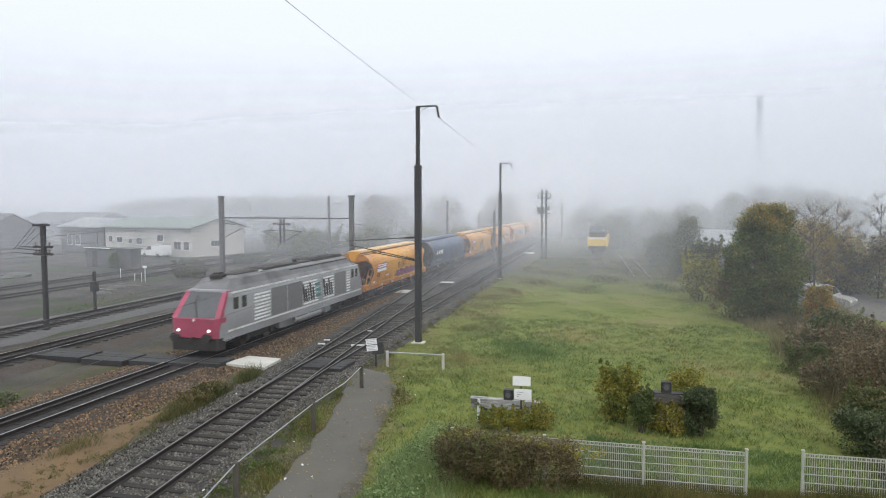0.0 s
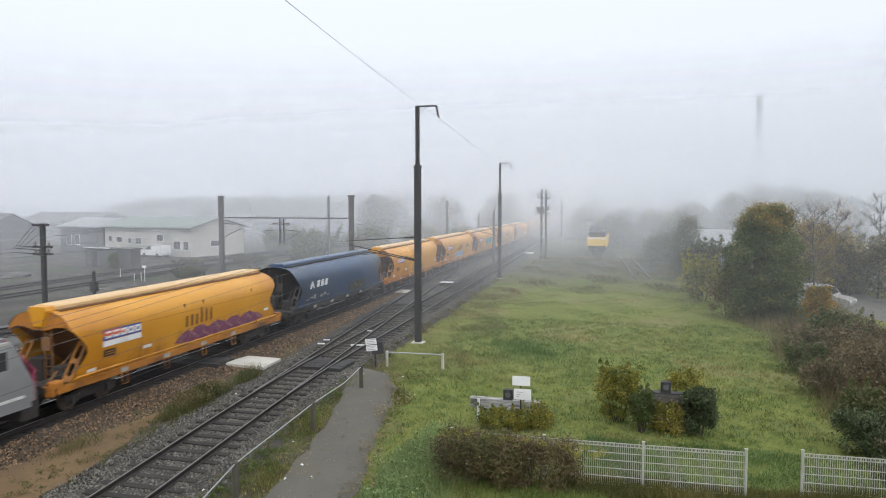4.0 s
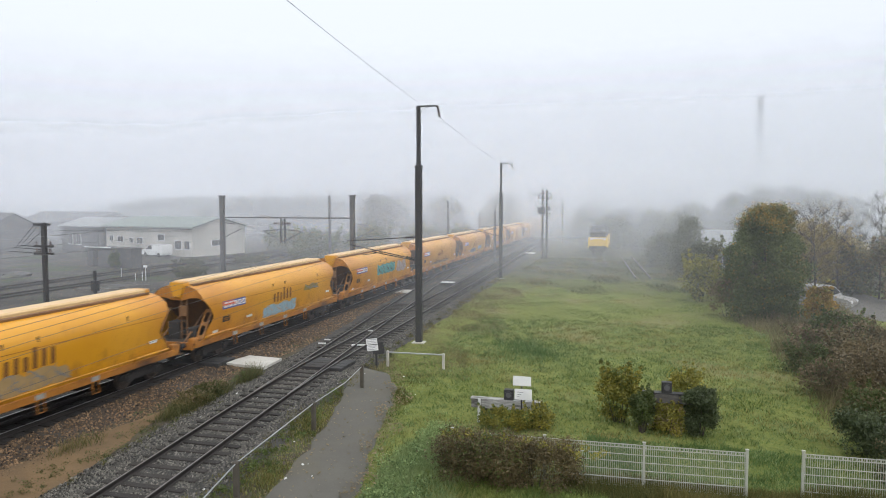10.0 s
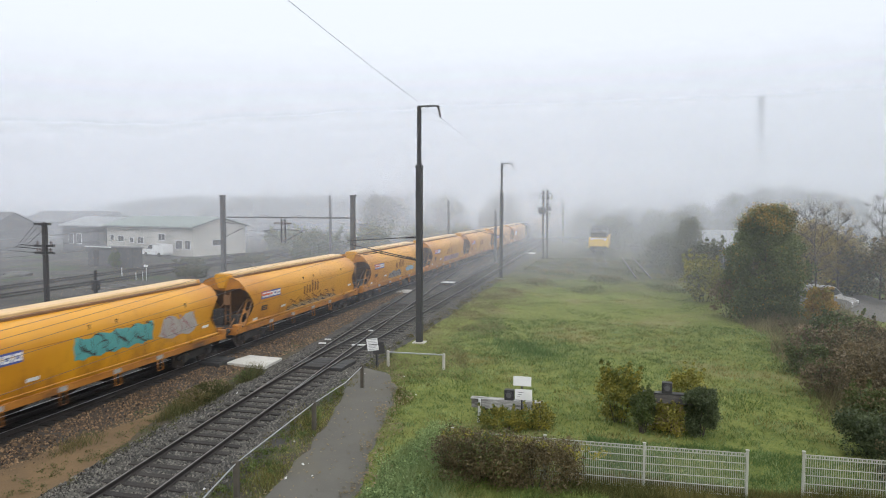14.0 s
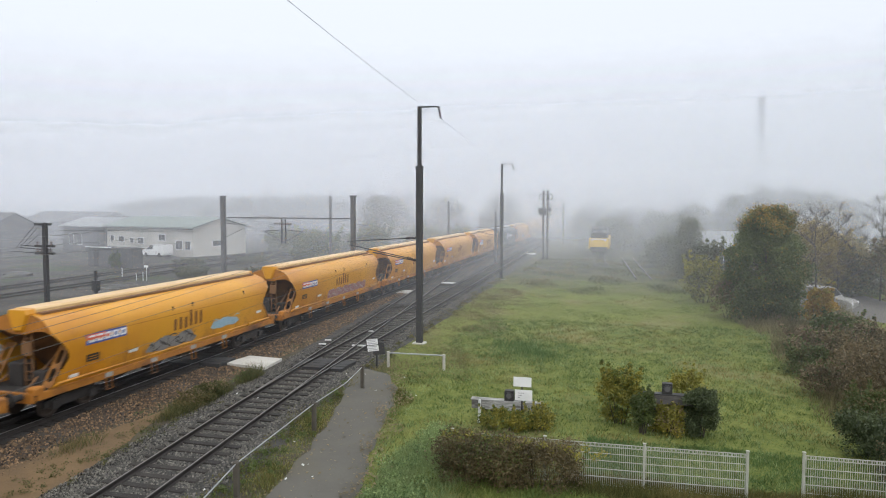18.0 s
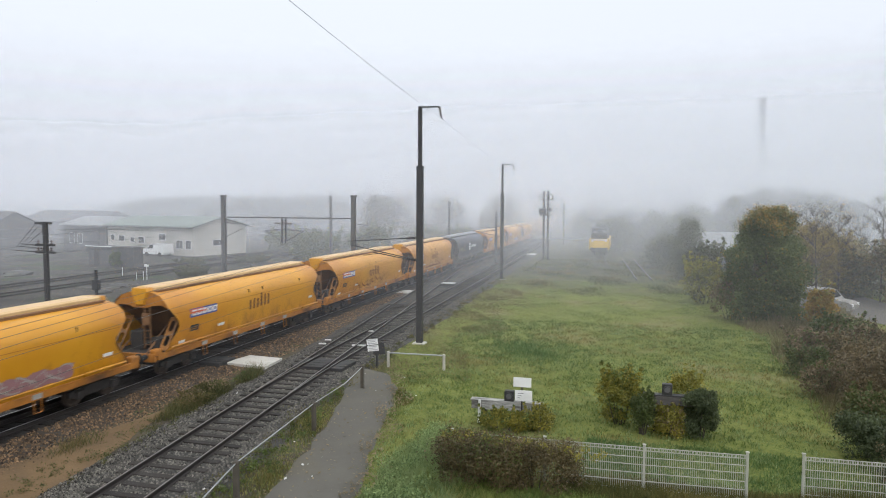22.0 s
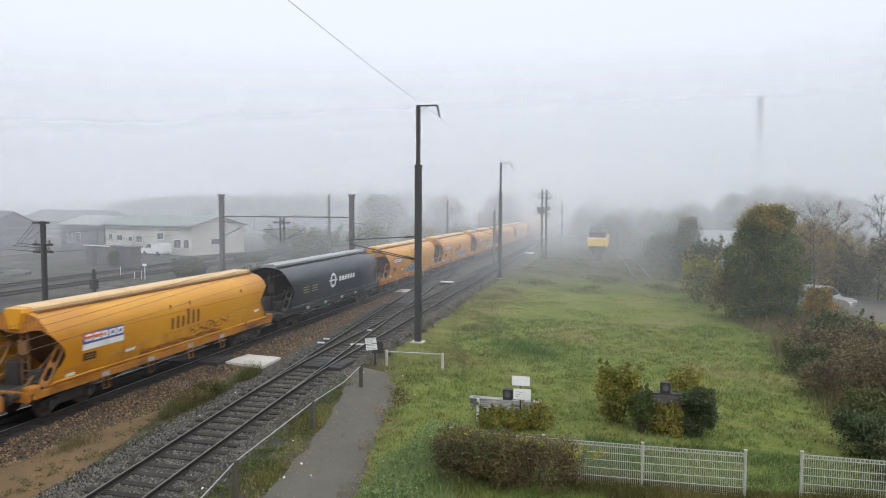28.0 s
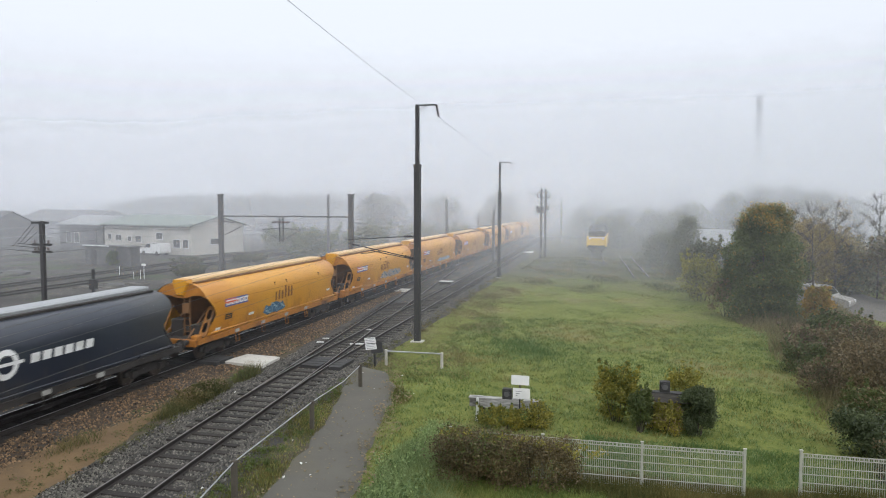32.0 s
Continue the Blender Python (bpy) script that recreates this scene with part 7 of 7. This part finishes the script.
tagged(part("trackside_weeds", blades(16000, (-18.5, -12.2, 36, 90), 0.16, 0.02, 213, lambda x, y, r: np.sin(x * 1.7 + y * 0.4) + r.uniform(-0.8, 0.8, len(x)) > 0.75), M_WEED), "sparse dry weeds between the tracks", "weeds", kind="stuff")
tagged(part("yard_weeds", blades(26000, (-60, -23, 24, 95), 0.16, 0.03, 214, lambda x, y, r: np.sin(x * 0.5 + y * 0.13) * np.cos(y * 0.2) + r.uniform(-0.4, 0.4, len(x)) > 0.45), M_WEED), "patches of dull weeds on the yard", "weeds", kind="stuff")


# ---- loose stones of the ballast ----
def stones(n, area, material, seed, name, label, fx, keep, size=0.035):
    r = np.random.RandomState(seed)
    y = area[0] + (area[1] - area[0]) * r.uniform(0, 1, n) ** 1.4
    x = np.array([fx(v) for v in y]) + r.uniform(area[2], area[3], n)
    m = keep(x, y)
    x, y = x[m], y[m]
    n = len(x)
    off = np.abs(x - np.array([fx(v) for v in y]))
    z = np.where(off < 1.55, -0.185, np.maximum(GZ, -0.185 - (off - 1.55) * 0.085))
    s = size * r.uniform(0.6, 1.5, n)
    d = np.array([(1, 0, 0), (-1, 0, 0), (0, 1, 0), (0, -1, 0), (0, 0, 1), (0, 0, -1)], float)
    V = np.stack([x, y, z], 1)[:, None, :] + d[None] * s[:, None, None] * r.uniform(0.6, 1.3, (n, 6, 1)) + r.uniform(-0.3, 0.3, (n, 6, 3)) * s[:, None, None]
    T = np.array([(0, 2, 4), (2, 1, 4), (1, 3, 4), (3, 0, 4), (2, 0, 5), (1, 2, 5)])
    F = (np.arange(n) * 6)[:, None, None] + T[None]
    me = bpy.data.meshes.new(name)
    V = V.reshape(-1, 3).astype(np.float32)
    me.vertices.add(len(V))
    me.vertices.foreach_set("co", V.ravel())
    me.loops.add(F.size)
    me.loops.foreach_set("vertex_index", F.astype(np.int32).ravel())
    me.polygons.add(F.size // 3)
    me.polygons.foreach_set("loop_start", np.arange(0, F.size, 3, dtype=np.int32))
    me.polygons.foreach_set("loop_total", np.full(F.size // 3, 3, dtype=np.int32))
    me.update(calc_edges=True)
    tagged(part(name, me, material), label, "stones", kind="stuff")


stones(34000, (12, 60, -2.9, 3.5), M_STONE_BROWN, 300, "brown_stones", "loose brown ballast stones", main_x, lambda x, y: (x < TX - 1.55) | (x > TX + 1.2), 0.042)
stones(46000, (11, 60, -2.5, 2.1), M_STONE_GREY, 301, "grey_stones", "loose grey ballast stones", siding_x, lambda x, y: x < 50, 0.031)


def scraps(n, area, size, seed, keep):
    """Small flat bits lying on the ground."""
    r = np.random.RandomState(seed)
    x, y = r.uniform(area[0], area[1], n), r.uniform(area[2], area[3], n)
    m = keep(x, y)
    x, y = x[m], y[m]
    n = len(x)
    a, s = r.uniform(0, 6.28, n), size * r.uniform(0.5, 1.5, n)
    c = np.stack([x, y, np.full(n, GZ + 0.13)], 1)
    u = np.stack([np.cos(a) * s, np.sin(a) * s, r.uniform(-0.4, 0.4, n) * s], 1)
    v = np.stack([-np.sin(a) * s * 0.7, np.cos(a) * s * 0.7, r.uniform(-0.4, 0.4, n) * s], 1)
    return quads(np.stack([c - u - v, c + u - v, c + u + v, c - u + v], 1), "scraps")


tagged(part("paper_scraps", scraps(24, (-15.8, -8, 15, 31), 0.032, 240, lambda x, y: x > -20), M_WHITE), "white scraps of litter beside the path", "litter", kind="stuff")
tagged(part("fallen_leaves", scraps(900, (-11, -6, 13, 31), 0.028, 241, lambda x, y: on_path(x, y, 1.1)), M_LEAF_BROWN), "small brown leaves fallen on the path", "leaves", kind="stuff")
verge = lambda x, y, r: (x > np.array([siding_x(v) for v in y]) + 1.75 + 0.35 * np.sin(y * 1.3)) & ~on_path(x, y, 1.0, r) & (x < np.interp(y, [p[1] for p in path], [p[0] for p in path])) & (np.sin(x * 2.7 + 1.7 * np.sin(y)) + np.cos(y * 1.9 + x) + r.uniform(-1, 1, len(x)) > -0.5)
tagged(part("verge_weeds", blades(30000, (-13.4, -7.5, 13, 31), 0.13, 0.011, 250, verge), M_WEED), "ragged weeds between siding and footpath", "weeds", kind="stuff")
tagged(part("verge_grass", blades(22000, (-13.0, -7.5, 13, 31), 0.09, 0.010, 251, verge), M_BLADE), "low green growth between siding and footpath", "grass", kind="stuff")
vh = np.random.RandomState(274)
vy = vh.uniform(14.5, 30, 150)
vx = np.array([siding_x(v) for v in vy]) + 2.0 + np.abs(vh.normal(0, 0.55, 150))
keepv = ~on_path(vx, vy, 1.05)
tagged(part("verge_herbs", leaf_cloud([(a, b, GZ + 0.09, 0.08 + 0.13 * q, 45) for a, b, q in zip(vx[keepv], vy[keepv], vh.uniform(0, 1, 150)[keepv])], 0.034, 275, 0.1), M_LEAF_GREEN), "leafy green weeds on gravel beside the path", "weeds", kind="stuff")
sprigs = [(-10.9 + 0.25 * math.sin(i * 1.7) - 0.05 * (y - 16), y, GZ + 0.12, 0.16 + 0.07 * math.sin(i * 2.3), 60) for i, y in enumerate(14.5 + 0.45 * j for j in range(34))]
tagged(part("verge_sprigs", leaf_cloud(sprigs, 0.03, 252), M_WEED), "olive leafy sprigs beside the rail", "weeds", kind="stuff")
edge = lambda x, y, r: np.abs(x - np.interp(y, [p[1] for p in path], [p[0] + p[2] for p in path]) - 0.1) < r.uniform(0.05, 0.5, len(x))
tagged(part("edge_grass", blades(16000, (-11, -6, 13, 31), 0.07, 0.010, 253, edge), M_WEED), "thin brownish grass creeping over the path's edge", "grass", kind="stuff")
tagged(part("far_grass", blades(34000, (-12, 8, 62, 104), 0.30, 0.026, 254, lambda x, y, r: np.sin(x * 0.8 + y * 0.21) * np.cos(y * 0.33 - x * 0.2) + r.uniform(-0.5, 0.5, len(x)) + (y - 76) * 0.03 > 0.2), M_RAGGED), "tall dull weeds at the meadow's far end", "weeds", kind="stuff")
tagged(part("leaf_litter", scraps(9000, (-12, -5, 13, 31), 0.030, 242, lambda x, y: np.abs(x - np.interp(y, [p[1] for p in path], [p[0] + p[2] for p in path]) - 0.15 - 0.25 * np.sin(y * 1.7)) < 0.42), M_LEAF_BROWN), "brown fallen leaves along the path's edge", "leaves", kind="stuff")
tagged(part("dry_grass", blades(60000, (-13.6, -6.0, 30.5, 66), 0.12, 0.014, 255, lambda x, y, r: (x > np.array([siding_x(v) for v in y]) + 1.9 + r.uniform(0, 0.7, len(x))) & (x < np.interp(y, [30, 66], [-7.5, -9]) + 2.4 * np.sin(x + y * 0.5) * r.uniform(0, 1, len(x)))), M_STALK), "dry straw-coloured grass along the meadow's edge", "grass", kind="stuff")
eh = np.random.RandomState(276)
ey = eh.uniform(31.5, 74, 150)
tagged(part("edge_weeds", leaf_cloud([(siding_x(b) + 2.2 + a, b, GZ + 0.10, 0.10 + 0.14 * q, 46) for a, b, q in zip(eh.normal(0, 0.28, 150), ey, eh.uniform(0, 1, 150))], 0.036, 277, 0.1), M_RAGGED), "ragged olive weeds on the edge of the siding's bed", "weeds", kind="stuff")
herb = np.random.RandomState(270)
herbs = [(x, y, GZ + 0.10 + h, 0.16 + h, 90) for x, y, h in zip(herb.normal(-5.9, 0.55, 90), herb.uniform(16.6, 23.2, 90), herb.uniform(0.0, 0.2, 90)) if x > np.interp(y, (16, 23), (-6.9, -7.0)) and x < -4.9]
tagged(part("leafy_weeds", leaf_cloud(herbs, 0.040, 271, 0.2), M_HERB), "pale green leafy weeds heaped beside the hedge", "weeds", kind="stuff")
sand_weed = np.random.RandomState(272)
tufts = [(x, y, GZ + 0.08, 0.10 + 0.12 * q, 40) for x, y, q in zip(sand_weed.normal(-15.85, 0.5, 130), sand_weed.uniform(14.2, 24.5, 130), sand_weed.uniform(0, 1, 130))]
tagged(part("sand_weeds", leaf_cloud(tufts, 0.026, 273, 0.1), M_RAGGED), "small olive weeds dotted over the sandy strip", "weeds", kind="stuff")
tagged(part("hedge_runners", leaf_cloud([(-4.9 + i * 0.23, 19.2 + 0.15 * math.sin(i * 1.9), GZ + 1.38 - 0.012 * i + 0.10 * math.sin(i * 2.7), 0.14, 60) for i in range(20)], 0.034, 256), M_LEAF_YELLOW), "pale creeper leaves along the hedge top", "creeper", kind="stuff")


# ---- fog: thin sheets of droplets hung in the air, one behind the other, denser with distance ----
def build_fog():
    """Each sheet stands for the fog between it and the next one; it thins out towards the ground, where a line of sight meets only a part of that fog."""
    radii = (30, 37, 45, 54, 66, 80, 95, 111, 128, 147, 170, 200, 245, 310, 400)
    depth = ((0, 0.0), (30, 0.0), (45, 0.035), (55, 0.07), (66, 0.13), (90, 0.33), (115, 0.50), (140, 0.80), (180, 1.35), (300, 3.2), (500, 5.5))
    tau = lambda r: float(np.interp(r, [d[0] for d in depth], [d[1] for d in depth]))
    fog = thing("fog", pose(0, 0, 0), "pale grey fog hanging in the air", "fog", kind="stuff")
    seg = 28
    for k, rad in enumerate(radii):
        nxt = radii[k + 1] if k + 1 < len(radii) else 540
        share = 1 - math.exp(-(tau(nxt) - tau(rad)))
        top = 9.0 + 0.22 * rad
        ang = [radians(20 + 155 * i / seg) for i in range(seg + 1)]
        ring = lambda z: [(rad * math.cos(a), rad * math.sin(a), z) for a in ang]
        g = Geo().loft([ring(GZ - 0.02), ring(6.0), ring(top)], closed=False)
        me = g.mesh("fog_sheet")
        me.shade_smooth()
        tagged(part("fog_sheet", me, mist("mist", share, 7.9 * (1 - rad / nxt), (3.0 + 0.03 * rad, top)), fog), kind="stuff")


build_fog()


# ---- what moves ----
def motions():
    for ob, y in MOVING:
        walk(ob, [(t, pose(TX, y - d, 0)) for t, d in enumerate(TRAVEL)])
    times = [k / 15 for k in range(481)]
    rolled = np.interp(times, range(33), TRAVEL)
    for ob, y, r in ROLLING:
        walk(ob, [(t, pose(0, y, r, math.degrees(d / r), 0, 0)) for t, d in zip(times, rolled)])


motions()
